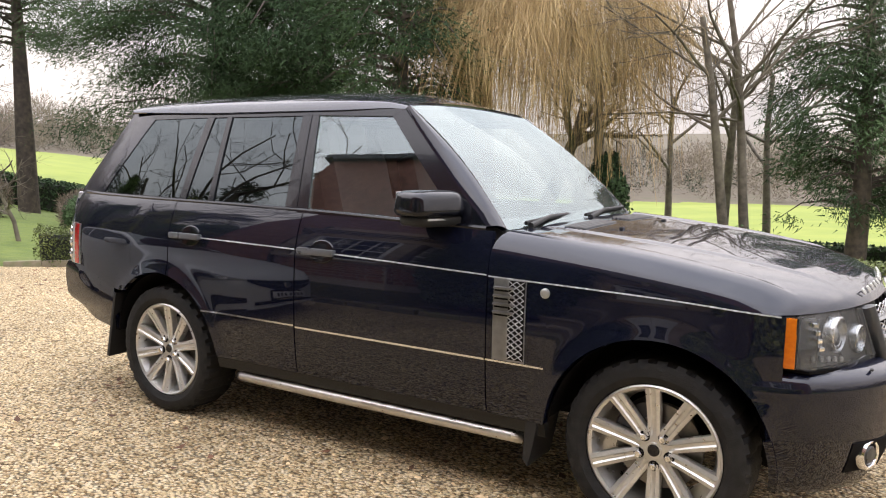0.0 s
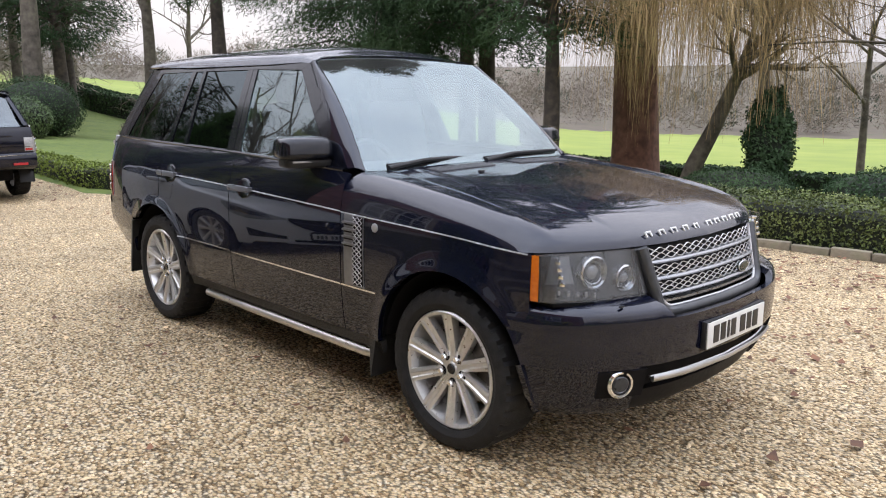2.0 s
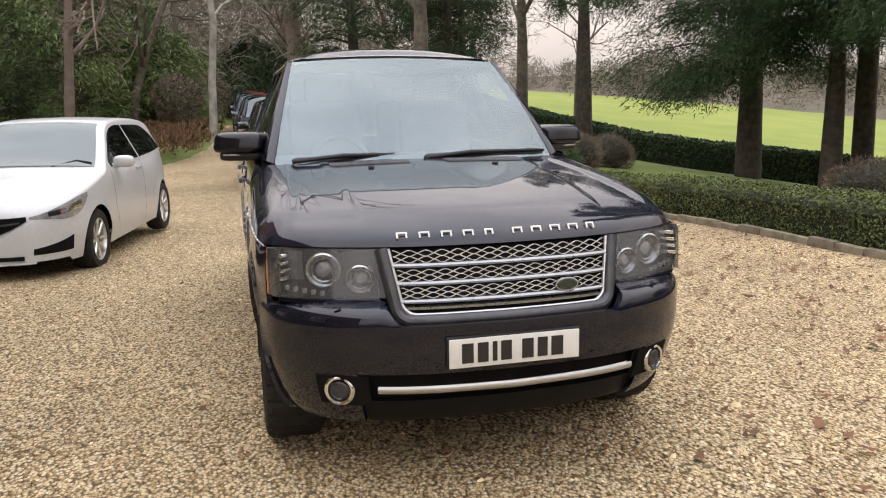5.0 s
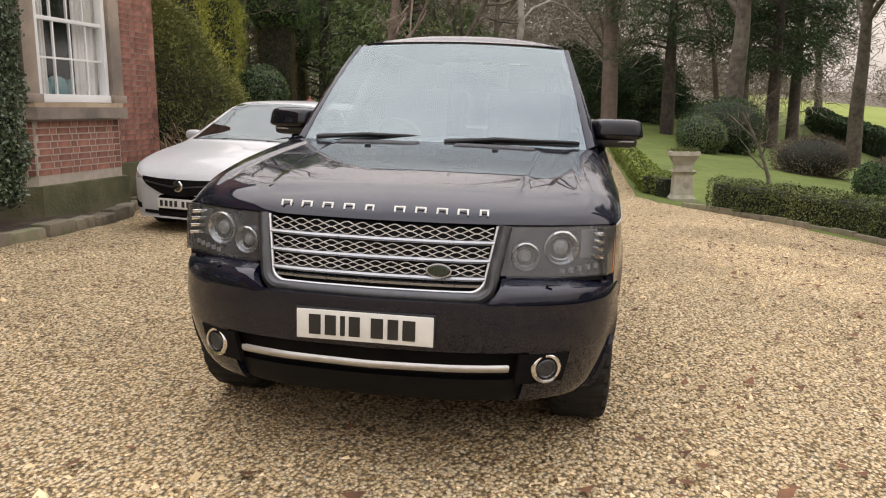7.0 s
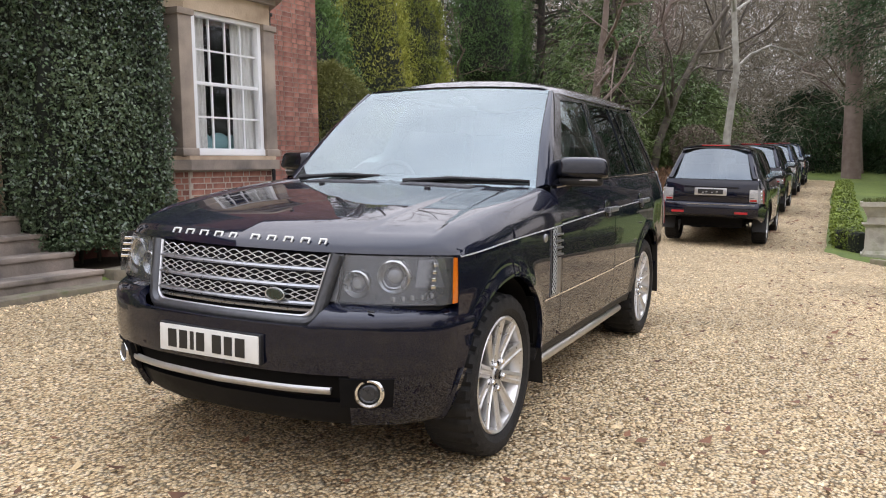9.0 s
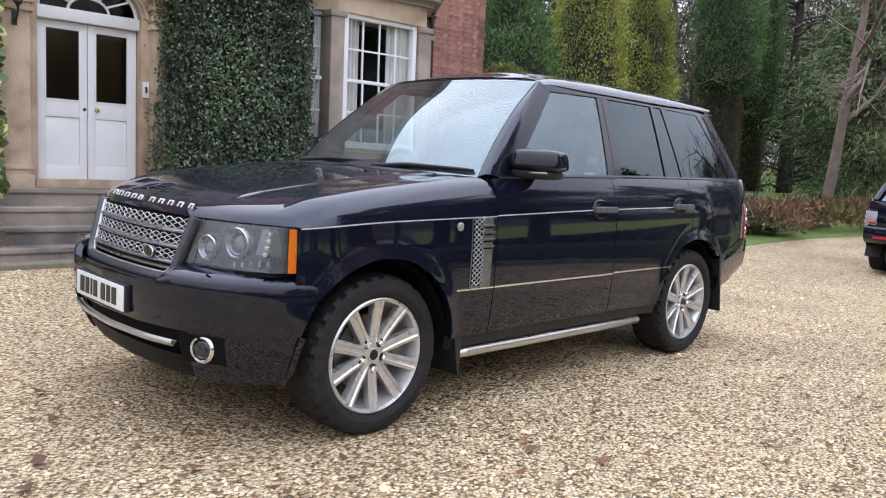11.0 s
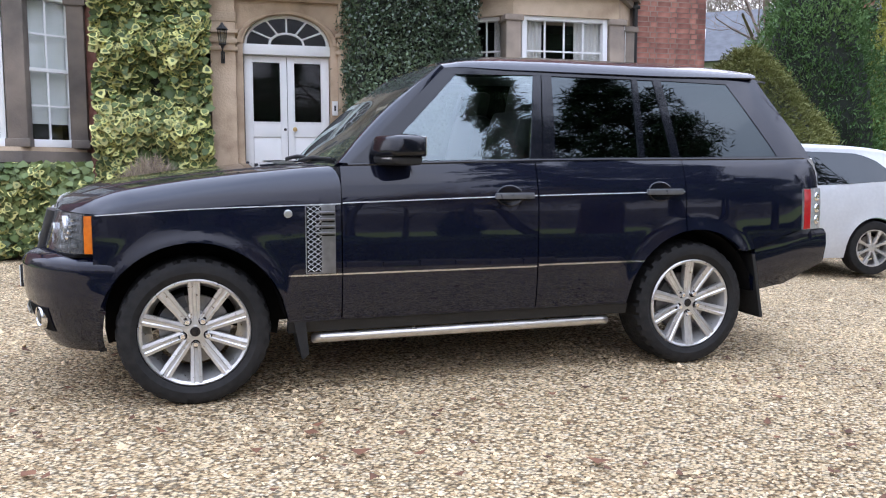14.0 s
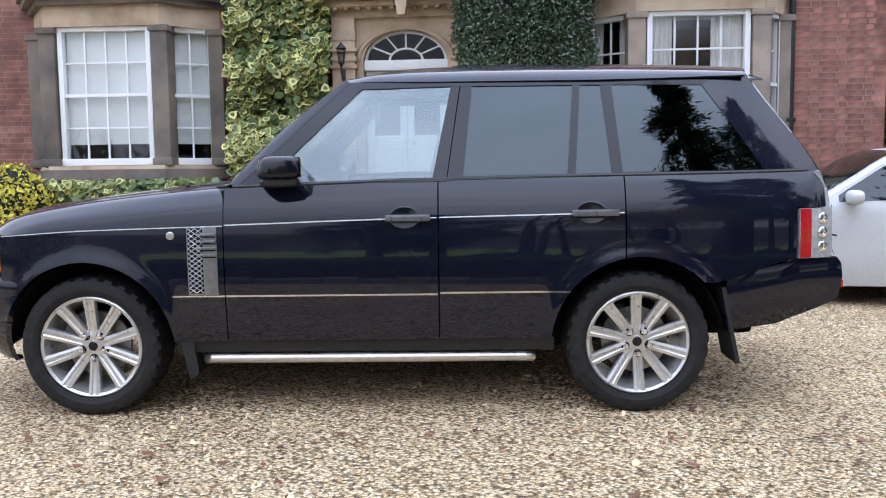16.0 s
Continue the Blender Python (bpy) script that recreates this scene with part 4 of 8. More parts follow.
    for low, high in ((0.918, 0.959), (0.850, 0.887), (0.786, 0.821)):
        half = 0.445 - 0.18 * (0.966 - low)
        def curve(sv, z):
            return (grille_x(sv, z) + 0.002, sv, z)
        curve.s0, curve.s1 = -half, half
        mid = (low + high) / 2
        part("grille_mesh", join(mesh_band(curve, low - 0.003, mid, half * 2 / 14, 0.0023), mesh_band(curve, mid, high + 0.002, half * 2 / 14, 0.0023)), MESH_SILVER, grille, "silver diamond mesh")
    part("badge", moved(lathe([(0.0, 0.010), (0.8, 0.010), (0.95, 0.006), (1.0, -0.004)], 28, "x"), Matrix.Translation((grille_x(0.245, 0.80) + 0.012, 0.245, 0.802)) @ Matrix.Diagonal((1, 0.046, 0.025, 1))), BADGE, grille, "dark green oval badge")
    part("badge_rim", tube([(grille_x(0.245, 0.80) + 0.018, 0.245 + 0.046 * math.cos(a), 0.802 + 0.025 * math.sin(a)) for a in np.linspace(0, 2 * math.pi, 25)], 0.003, 6, False), SATIN, grille)
    # head lamps
    for s in (1, -1):
        def lamp_pt(y, z, o):
            k = 0.055 * (0.966 - z) / 0.19
            return (front_x(y) + k + o, y * s, z)
        ys = [0.492 + (0.885 - 0.492) * t for t in np.linspace(0, 1, 22)]
        zl, zh = (lambda y: 0.779 + 0.0 * y), (lambda y: 0.967 - 0.006 * (y > 0.88))
        house = part("head_lamp", sheet([[lamp_pt(y, z, -0.035) for z in np.linspace(zl(y), zh(y), 6)] for y in ys], 0.03, (1, 0, 0)), LAMP_GREY, car, "clear-covered head lamp")
        part("lamp_cover", sheet([[lamp_pt(y, z, 0.0) for z in np.linspace(zl(y), zh(y), 8)] for y in ys], 0.0, (1, 0, 0)), LAMP_GLASS, house)
        for y, z, r in ((0.555, 0.853, 0.056), (0.688, 0.885, 0.068)):
            c = lamp_pt(y, z, -0.030)
            turn = Matrix.Translation(c) @ Matrix.Rotation(radians(s * 14), 4, "Z")
            part("lamp_ring", moved(lathe([(r * 0.50, -0.012), (r * 0.62, 0.008), (r * 0.70, 0.012), (r * 0.74, 0.006), (r * 0.92, 0.020), (r, 0.016), (r * 1.03, -0.02)], 36, "x"), turn), LAMP_RING, house, "silver lamp ring")
            part("projector_lens", moved(lathe([(0.0, 0.012), (r * 0.25, 0.010), (r * 0.42, 0.002), (r * 0.50, -0.010)], 28, "x"), turn), CLEAR_LENS, house, "round lamp lens")
        for z in (0.855, 0.883, 0.911, 0.939):
            part("indicator_rib", moved(box(0.02, 0.105, 0.015, 0.003), Matrix.Translation(lamp_pt(0.81, z, -0.026)) @ Matrix.Rotation(radians(-s * 40), 4, "Z")), CHROME, house)
        part("lamp_reflector", sheet([[lamp_pt(y, z, -0.031) for z in np.linspace(0.845, 0.952, 4)] for y in np.linspace(0.765, 0.862, 6)], 0.003, (1, 0, 0)), VENT_GREY, house, "silver indicator reflector")
        for i in range(5):
            y = 0.70 + 0.032 * i
            part("daylight_led", moved(box(0.012, 0.018, 0.02, 0.004), Matrix.Translation(lamp_pt(y, 0.798 + 0.004 * i, -0.022)) @ Matrix.Rotation(radians(-s * 35), 4, "Z")), CLEAR_LENS, house)
        p = [[(x, s * (body_y(0.475, z) + 0.002 - 0.25 * max(0, x - 0.475)), z) for z in np.linspace(0.781, 0.962, 6)] for x in np.linspace(0.455, 0.492, 4)]
        part("amber_reflector", sheet(p, 0.02, (0, s, 0)), AMBER, house, "amber side reflector")
        q = [[(front_x(0.80) * 0 + x, s * (body_y(x, z) + 0.001), z) for z in np.linspace(0.781, 0.964, 6)] for x in np.linspace(0.497, 0.56, 5)]
        part("lamp_side", sheet(q, 0.02, (0, s, 0)), LAMP_GLASS, house)
        part("lamp_edge", sheet([[(0.496, s * y, z) for z in (0.779, 0.87, 0.966)] for y in (0.80, 0.84, body_y(0.496, 0.87) + 0.003)], 0.006, (1, 0, 0)), LAMP_DARK, house)
        p = [[(front_x(y) + 0.055 * (0.966 - z) / 0.19 - 0.008, s * y, z) for z in np.linspace(0.785, 0.966, 5)] for y in np.linspace(0.452, 0.494, 4)]
        part("lamp_surround", sheet(p, 0.02, (1, 0, 0)), GUNMETAL, house)
        part("lamp_shelf", sheet([[(front_x(y) + (0.045 if u else -0.06), s * y, 0.770) for u in (0, 1)] for y in np.linspace(0.47, 0.86, 8)], 0.01, (0, 0, 1)), DARK, house)
    # chassis behind the panels
    part("chassis", join(box(4.0, 1.10, 0.55, 0.05, (-1.62, 0, 0.60)), box(1.86, 1.70, 0.50, 0.05, (-1.44, 0, 0.62)), box(0.5, 1.1, 0.36, 0.05, (0.42, 0, 0.60)), box(0.42, 1.60, 0.30, 0.05, (-3.58, 0, 0.66))), DARK, car, "dark underbody")
    part("tray", join(box(0.90, 1.70, 0.05, 0.01, (-0.18, 0, 0.93)), box(0.95, 1.72, 0.05, 0.01, (-2.95, 0, 0.93)), box(1.1, 1.7, 0.04, 0.01, (-3.2, 0, 1.0))), DARK, car)
    # cabin
    dash = part("dashboard", sheet([[(-0.70 - 0.32 * u, v * 0.80, 1.165 + 0.055 * math.sin(math.pi * min(u * 1.1, 1)) - 0.20 * step01(0.75, 1, u)) for u in np.linspace(0, 1, 9)] for v in np.linspace(-1, 1, 10)], 0.05, (0, 0, 1)), LEATHER, car, "dark dashboard")
    part("steering_wheel", join(moved(tube([(0.0, 0.185 * math.cos(a), 0.185 * math.sin(a)) for a in np.linspace(0, 2 * math.pi, 28)], 0.016, 8, False), pose(-1.18, -0.38, 1.14, 0, -22, 0)), moved(box(0.03, 0.34, 0.05, 0.01), pose(-1.17, -0.38, 1.14, 0, -22, 0))), LEATHER, car, "dark steering wheel")
    for x, wide in ((-1.62, ((0.38, 0.50), (-0.38, 0.50))), (-2.55, ((0.42, 0.56), (-0.42, 0.56)))):
        for y, w in wide:
            seat = part("seat_cushion", box(0.52, w, 0.18, 0.06, (x + 0.02, y, 0.93)), LEATHER, car, "dark leather seat")
            part("seat_back", moved(box(0.15, w, 0.62, 0.06), pose(x - 0.24, y, 1.22, 0, -14, 0)), LEATHER, seat)
            part("head_rest", moved(box(0.09, 0.26, 0.18, 0.035), pose(x - 0.34, y, 1.60, 0, -12, 0)), LEATHER, seat)
    part("rear_view_mirror", box(0.03, 0.24, 0.07, 0.012, (-1.43, 0.0, 1.645)), BLACK_PLASTIC, car)
    part("mirror_housing", ellipsoid(0.06, 0.07, 0.035, 12, 8, (-1.42, 0.0, 1.71)), BLACK_PLASTIC, car)
    part("headliner", sheet([[(x, y, roof_z(x, y) - 0.045) for y in np.linspace(-0.60, 0.60, 8)] for x in np.linspace(-3.6, -1.45, 10)], 0.01, (0, 0, -1)), TRIM_GREY, car)
    part("cabin_wall", join(*[box(2.6, 0.03, 0.26, 0, (-2.2, s * 0.84, 1.08)) for s in (1, -1)]), LEATHER, car)
    return car


pane_rear = pane("car_rear_glass", (0.10, 0.11, 0.12), (0.84, 0.93, 0.97), 2.2)
GROUND_Y, GROUND_X = -0.034, 0.025


def ground_z(x, y):
    """Height of the drive: it falls gently away from the house and towards its far end."""
    yy = max(min(y, 16.0), -8.0)
    fall = GROUND_X * -min(max(-3.0 - x, 0.0), 10.0) + 0.022 * min(max(-13.0 - x, 0.0), 60.0)
    return -0.035 + GROUND_Y * yy - 0.04 * max(yy - 1.0, 0.0) + fall


main_suv = build_car(PAINT, "gloss black luxury SUV with silver alloy wheels parked on gravel")
main_suv.matrix_world = pose(0, -0.012, -0.035, -1.95, 0, -0.25)

# ---- ground ----
def land_z(x, y):
    """The garden and fields: the lawn falls away beyond the drive to a broad valley with a wooded hillside behind it."""
    def lawn(x, y):
        z = ground_z(x, min(y, 5.5))
        if y > 5.5:
            z -= 0.1 * min(y - 5.5, 8.5) + 0.18 * min(max(y - 14.0, 0.0), 18.0)
            z += (0.03 * min(max(-30.0 - x, 0.0), 60.0) - 0.022 * min(max(-13.0 - x, 0.0), 60.0)) * step01(6, 16, y)
        return z
    dx, r = x - 3.0, math.hypot(x - 3.0, y)
    wave = 0.05 * noise.noise((x * 0.12, y * 0.12, 0.0)) * step01(12, 30, r)
    if r <= 42.0:
        return lawn(x, y) + wave
    a = math.degrees(math.atan2(y, dx)) % 360.0
    far = spl([0, 90, 110, 120, 128, 137, 141, 160, 172, 180, 230, 290, 360], [-9.8, -9.8, -9.8, -9.3, -8.4, -5.0, -3.7, 1.6, 4.2, 4.6, 4.6, -3.0, -9.8], a)
    t = min((r - 42.0) / 88.0, 1.0)
    near = lawn(3.0 + dx * 42.0 / r, y * 42.0 / r)
    hill = 5.0 * step01(135, 300, r) + 6.0 * step01(300, 700, r)
    return near + (far - near) * t + wave + hill


def drive_low(x):
    """The drive's edge on the garden side."""
    return spl([-75, -40, -20, -13.5, -12.2, -11.3, -10.7, -9.8, -9.0, -7.4, -5.0, -3.0, -1.0, 2.0, 8.0, 20.0], [2.6, 2.3, 2.15, 2.15, 2.3, 2.8, 3.35, 4.1, 4.5, 5.15, 5.45, 5.52, 5.74, 5.95, 6.4, 7.5], x)


def drive_high(x):
    """The drive's edge on the house side."""
    return spl([-75, -40, -28, -22, -17, -12, -9.6, -8.2, -6.2, -5.0, -3.4, -2.2, -0.6, 0.6, 4.0, 8.0, 20.0],
               [-1.0, -1.3, -1.6, -2.2, -3.4, -3.6, -4.3, -4.9, -4.95, -4.5, -4.35, -4.45, -4.4, -4.9, -5.0, -5.0, -5.5], x)


def gravel_material():
    m = bpy.data.materials.new("drive_gravel")
    m.use_nodes = True
    n, l = m.node_tree.nodes, m.node_tree.links
    b = n["Principled BSDF"]
    co = n.new("ShaderNodeTexCoord")
    # each cell is a stone of uneven outline
    warp = n.new("ShaderNodeTexNoise")
    warp.inputs["Scale"].default_value, warp.inputs["Detail"].default_value = 90.0, 2.0
    l.new(co.outputs["Object"], warp.inputs["Vector"])
    shift = n.new("ShaderNodeVectorMath")
    shift.operation = "MULTIPLY_ADD"
    shift.inputs[1].default_value = (0.012, 0.012, 0.012)
    l.new(warp.outputs["Color"], shift.inputs[0])
    l.new(co.outputs["Object"], shift.inputs[2])
    squash = n.new("ShaderNodeMapping")
    squash.inputs["Scale"].default_value, squash.inputs["Rotation"].default_value = (1.0, 1.35, 1.0), (0, 0, 0.6)
    l.new(shift.outputs["Vector"], squash.inputs["Vector"])
    cells = []
    for scale in (50.0,):
        v = n.new("ShaderNodeTexVoronoi")
        v.inputs["Scale"].default_value = scale
        l.new(squash.outputs["Vector"], v.inputs["Vector"])
        cells.append(v)
    ramp = n.new("ShaderNodeValToRGB")
    e = ramp.color_ramp.elements
    e[0].position, e[0].color = 0.0, (0.20, 0.125, 0.058, 1)
    e[1].position, e[1].color = 1.0, (0.74, 0.62, 0.43, 1)
    for pos, c in ((0.2, (0.42, 0.285, 0.145, 1)), (0.5, (0.60, 0.45, 0.255, 1)), (0.8, (0.66, 0.52, 0.325, 1))):
        k = e.new(pos)
        k.color = c
    sep = n.new("ShaderNodeSeparateColor")
    l.new(cells[0].outputs["Color"], sep.inputs["Color"])
    l.new(sep.outputs["Red"], ramp.inputs["Fac"])
    # damp, trodden patches
    big = n.new("ShaderNodeTexNoise")
    big.inputs["Scale"].default_value, big.inputs["Detail"].default_value = 0.55, 5.0
    l.new(co.outputs["Object"], big.inputs["Vector"])
    br = n.new("ShaderNodeMapRange")
    br.inputs["From Min"].default_value, br.inputs["From Max"].default_value = 0.35, 0.68
    br.inputs["To Min"].default_value, br.inputs["To Max"].default_value = 0.92, 1.24
    l.new(big.outputs["Fac"], br.inputs["Value"])
    # colour darkened towards the cell edges, as shade between the stones
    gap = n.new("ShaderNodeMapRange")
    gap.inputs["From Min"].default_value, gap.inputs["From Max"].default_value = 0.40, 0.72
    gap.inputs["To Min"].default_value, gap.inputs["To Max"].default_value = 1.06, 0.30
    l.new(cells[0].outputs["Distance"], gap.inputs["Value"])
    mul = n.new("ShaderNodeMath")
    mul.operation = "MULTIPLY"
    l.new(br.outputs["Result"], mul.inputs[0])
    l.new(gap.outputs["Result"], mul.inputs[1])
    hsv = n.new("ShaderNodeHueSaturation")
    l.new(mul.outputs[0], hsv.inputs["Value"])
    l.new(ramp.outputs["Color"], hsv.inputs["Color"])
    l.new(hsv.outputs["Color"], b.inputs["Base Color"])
    b.inputs["Roughness"].default_value = 0.85
    b.inputs["Specular IOR Level"].default_value = 0.3
    inv = n.new("ShaderNodeMath")
    inv.operation = "MULTIPLY_ADD"
    inv.inputs[1].default_value = -1.0
    inv.inputs[2].default_value = 1.0
    l.new(cells[0].outputs["Distance"], inv.inputs[0])
    # every stone lies at its own tilt
    local = n.new("ShaderNodeVectorMath")
    local.operation = "SUBTRACT"
    l.new(squash.outputs["Vector"], local.inputs[0])
    l.new(cells[0].outputs["Position"], local.inputs[1])
    lean = n.new("ShaderNodeVectorMath")
    lean.operation = "SUBTRACT"
    lean.inputs[1].default_value = (0.5, 0.5, 0.5)
    l.new(cells[0].outputs["Color"], lean.inputs[0])
    dot = n.new("ShaderNodeVectorMath")
    dot.operation = "DOT_PRODUCT"
    l.new(local.outputs["Vector"], dot.inputs[0])
    l.new(lean.outputs["Vector"], dot.inputs[1])
    high = n.new("ShaderNodeMath")
    high.operation = "MULTIPLY_ADD"
    high.inputs[1].default_value = 70.0
    l.new(dot.outputs["Value"], high.inputs[0])
    l.new(inv.outputs[0], high.inputs[2])
    bp = n.new("ShaderNodeBump")
    bp.inputs["Strength"].default_value, bp.inputs["Distance"].default_value = 1.0, 0.018
    l.new(high.outputs[0], bp.inputs["Height"])
    l.new(bp.outputs["Normal"], b.inputs["Normal"])
    return m


GRAVEL = gravel_material()
GRASS = stuff("grass", [(0.065, 0.10, 0.014), (0.10, 0.14, 0.022), (0.135, 0.17, 0.032)], 3.5, 0.9, bump=0.8, bump_scale=40, detail=8)
FIELD = stuff("field_grass", [(0.145, 0.19, 0.022), (0.18, 0.225, 0.030), (0.22, 0.255, 0.044)], 0.25, 0.9, bump=0.6, bump_scale=6, detail=8)
SOIL = stuff("bed_soil", [(0.035, 0.024, 0.016), (0.07, 0.05, 0.033), (0.11, 0.08, 0.05)], 9, 0.95, bump=1.0, bump_scale=25, detail=8)
KERB = stuff("kerb_stone", [(0.10, 0.085, 0.06), (0.2, 0.17, 0.12), (0.13, 0.14, 0.07)], 6, 0.9, bump=0.8, bump_scale=30, spread=0.2)
STONE = stuff("sandstone", [(0.312, 0.221, 0.150), (0.494, 0.377, 0.260), (0.598, 0.468, 0.338)], 3.2, 0.85, bump=0.5, bump_scale=40, detail=8, spread=0.06)
DARK_STONE = stuff("weathered_stone", [(0.109, 0.094, 0.080), (0.246, 0.203, 0.167), (0.377, 0.304, 0.239)], 2.4, 0.9, bump=0.5, bump_scale=40, detail=8, spread=0.06)
SOOT_STONE = stuff("soot_stained_stone", [(0.05, 0.045, 0.04), (0.13, 0.11, 0.092), (0.22, 0.18, 0.145)], 1.8, 0.9, bump=0.5, bump_scale=40, detail=8, spread=0.1)
MOSSY = stuff("mossy_stone", [(0.06, 0.065, 0.03), (0.12, 0.115, 0.06), (0.20, 0.17, 0.12)], 2.6, 0.95, bump=0.8, bump_scale=30, detail=8)
BRICK = stuff("red_brick", [(0.13, 0.055, 0.042), (0.26, 0.105, 0.076), (0.38, 0.18, 0.135)], 5, 0.85, bump=0.5, bump_scale=50, spread=0.28, island=0.2, detail=7)
OLD_MORTAR = stuff("old_mortar", [(0.13, 0.085, 0.065), (0.26, 0.18, 0.14), (0.34, 0.25, 0.20)], 5, 0.95, bump=0.5, bump_scale=60)
MORTAR = stuff("mortar", [(0.36, 0.31, 0.25), (0.48, 0.42, 0.35)], 12, 0.95, bump=0.5, bump_scale=60)
WHITE = stuff("white_gloss_paint", [(0.74, 0.75, 0.74), (0.82, 0.82, 0.81)], 2.5, 0.35, coat=0.2)
WINDOW_GLASS = pane("window_glass", (0.98, 0.985, 0.985), (0.9, 0.96, 1.0), 1.6)
# near-black: the dimness of the unlit rooms is put into this colour
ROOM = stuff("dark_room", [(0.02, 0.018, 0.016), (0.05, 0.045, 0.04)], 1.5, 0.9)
BLIND = stuff("pale_blind", [(0.60, 0.63, 0.60), (0.68, 0.71, 0.68)], 2.0, 0.8)
CURTAIN = stuff("grey_curtain", [(0.58, 0.56, 0.53), (0.70, 0.68, 0.65)], 5, 0.9)
SLATE = stuff("roof_slate", [(0.07, 0.075, 0.085), (0.13, 0.135, 0.15)], 3, 0.7, bump=0.4)
BLACK_IRON = stuff("black_iron", [(0.008, 0.008, 0.008), (0.02, 0.02, 0.02)], 20, 0.45)
BRASS = stuff("brass", [(0.45, 0.32, 0.12), (0.6, 0.44, 0.2)], 20, 0.3, 1.0)


def land_mesh():
    """One sheet of lawn, beds and fields to the horizon, lowered under the drive."""
    xs = np.concatenate([np.linspace(-1500, -150, 10)[:-1], np.linspace(-150, -60, 31)[:-1], np.linspace(-60, 24, 113), np.linspace(24, 120, 13)[1:], np.linspace(120, 1500, 9)[1:]])
    ys = np.concatenate([np.linspace(-1500, -60, 9)[:-1], np.linspace(-60, -12, 13)[:-1], np.linspace(-12, 30, 113), np.linspace(30, 150, 49)[1:], np.linspace(150, 1500, 13)[1:]])
    vs = []
    for x in xs:
        lo, hi = drive_high(x), drive_low(x)
        for y in ys:
            inside = -76 < x < 21 and lo < y < hi
            z = land_z(x, y) + (-0.10 if inside else 0.035)
            vs.append((x, y, z))
    return vs, grid_faces(len(xs), len(ys))


def is_field(x, y):
    return math.hypot(x - 3, y) < 133 and y > spl([-200, -62, -52, -42, -34, -27, -21, -15, -8, 0, 10, 24, 200], [24, 19.5, 17.5, 17.8, 19.5, 22.5, 25.5, 27.5, 29, 30.5, 31.5, 32, 34], x) and y > 0


WOOD_FLOOR = stuff("woodland_floor", [(0.075, 0.06, 0.04), (0.11, 0.088, 0.06), (0.085, 0.085, 0.045)], 0.3, 0.95, detail=8)


g_v, g_f = land_mesh()
land = part("ground", (g_v, g_f), [GRASS, FIELD, WOOD_FLOOR], label="winter lawn and green fields running to woods", smooth=80)
tagged(land, kind="structure", category="ground")
for q, poly in zip(g_f, land.data.polygons):
    c = g_v[q[0]]
    poly.material_index = 1 if is_field(c[0], c[1]) else 2 if math.hypot(c[0], c[1]) > 90 else 0

p = []
for x in np.concatenate([np.linspace(-75, -14, 62)[:-1], np.linspace(-14, 20, 137)]):
    lo, hi = drive_high(x) - 0.05, drive_low(x) + 0.05
    p.append([(x, lo + (hi - lo) * v, ground_z(x, lo + (hi - lo) * v) + 0.012 * noise.noise((x * 0.9, (lo + (hi - lo) * v) * 0.9, 3.0))) for v in np.linspace(0, 1, 40)])
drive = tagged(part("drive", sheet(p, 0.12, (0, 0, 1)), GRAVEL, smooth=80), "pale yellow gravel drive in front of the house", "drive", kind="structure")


def quads_mesh(name, co, material, label="", parent=None, kind="", category="", smooth=False):
    """One mesh of loose faces; co: (n, corners, 3)."""
    co = np.asarray(co, np.float32)
    n, k = co.shape[:2]
    me = bpy.data.meshes.new(name)
    me.vertices.add(n * k)
    me.vertices.foreach_set("co", co.reshape(-1))
    me.loops.add(n * k)
    me.loops.foreach_set("vertex_index", np.arange(n * k, dtype=np.int32))
    me.polygons.add(n)
    me.polygons.foreach_set("loop_start", np.arange(0, n * k, k, dtype=np.int32))
    me.polygons.foreach_set("loop_total", np.full(n, k, np.int32))
    me.update(calc_edges=True)
    mats = material if isinstance(material, (list, tuple)) else [material]
    for m in mats:
        me.materials.append(m)
    ob = new(name, me)
    if parent is not None:
        ob.parent = parent
    return tagged(ob, label, category, kind=kind)


# loose stones lying on the drive round the car
rng = np.random.default_rng(7)


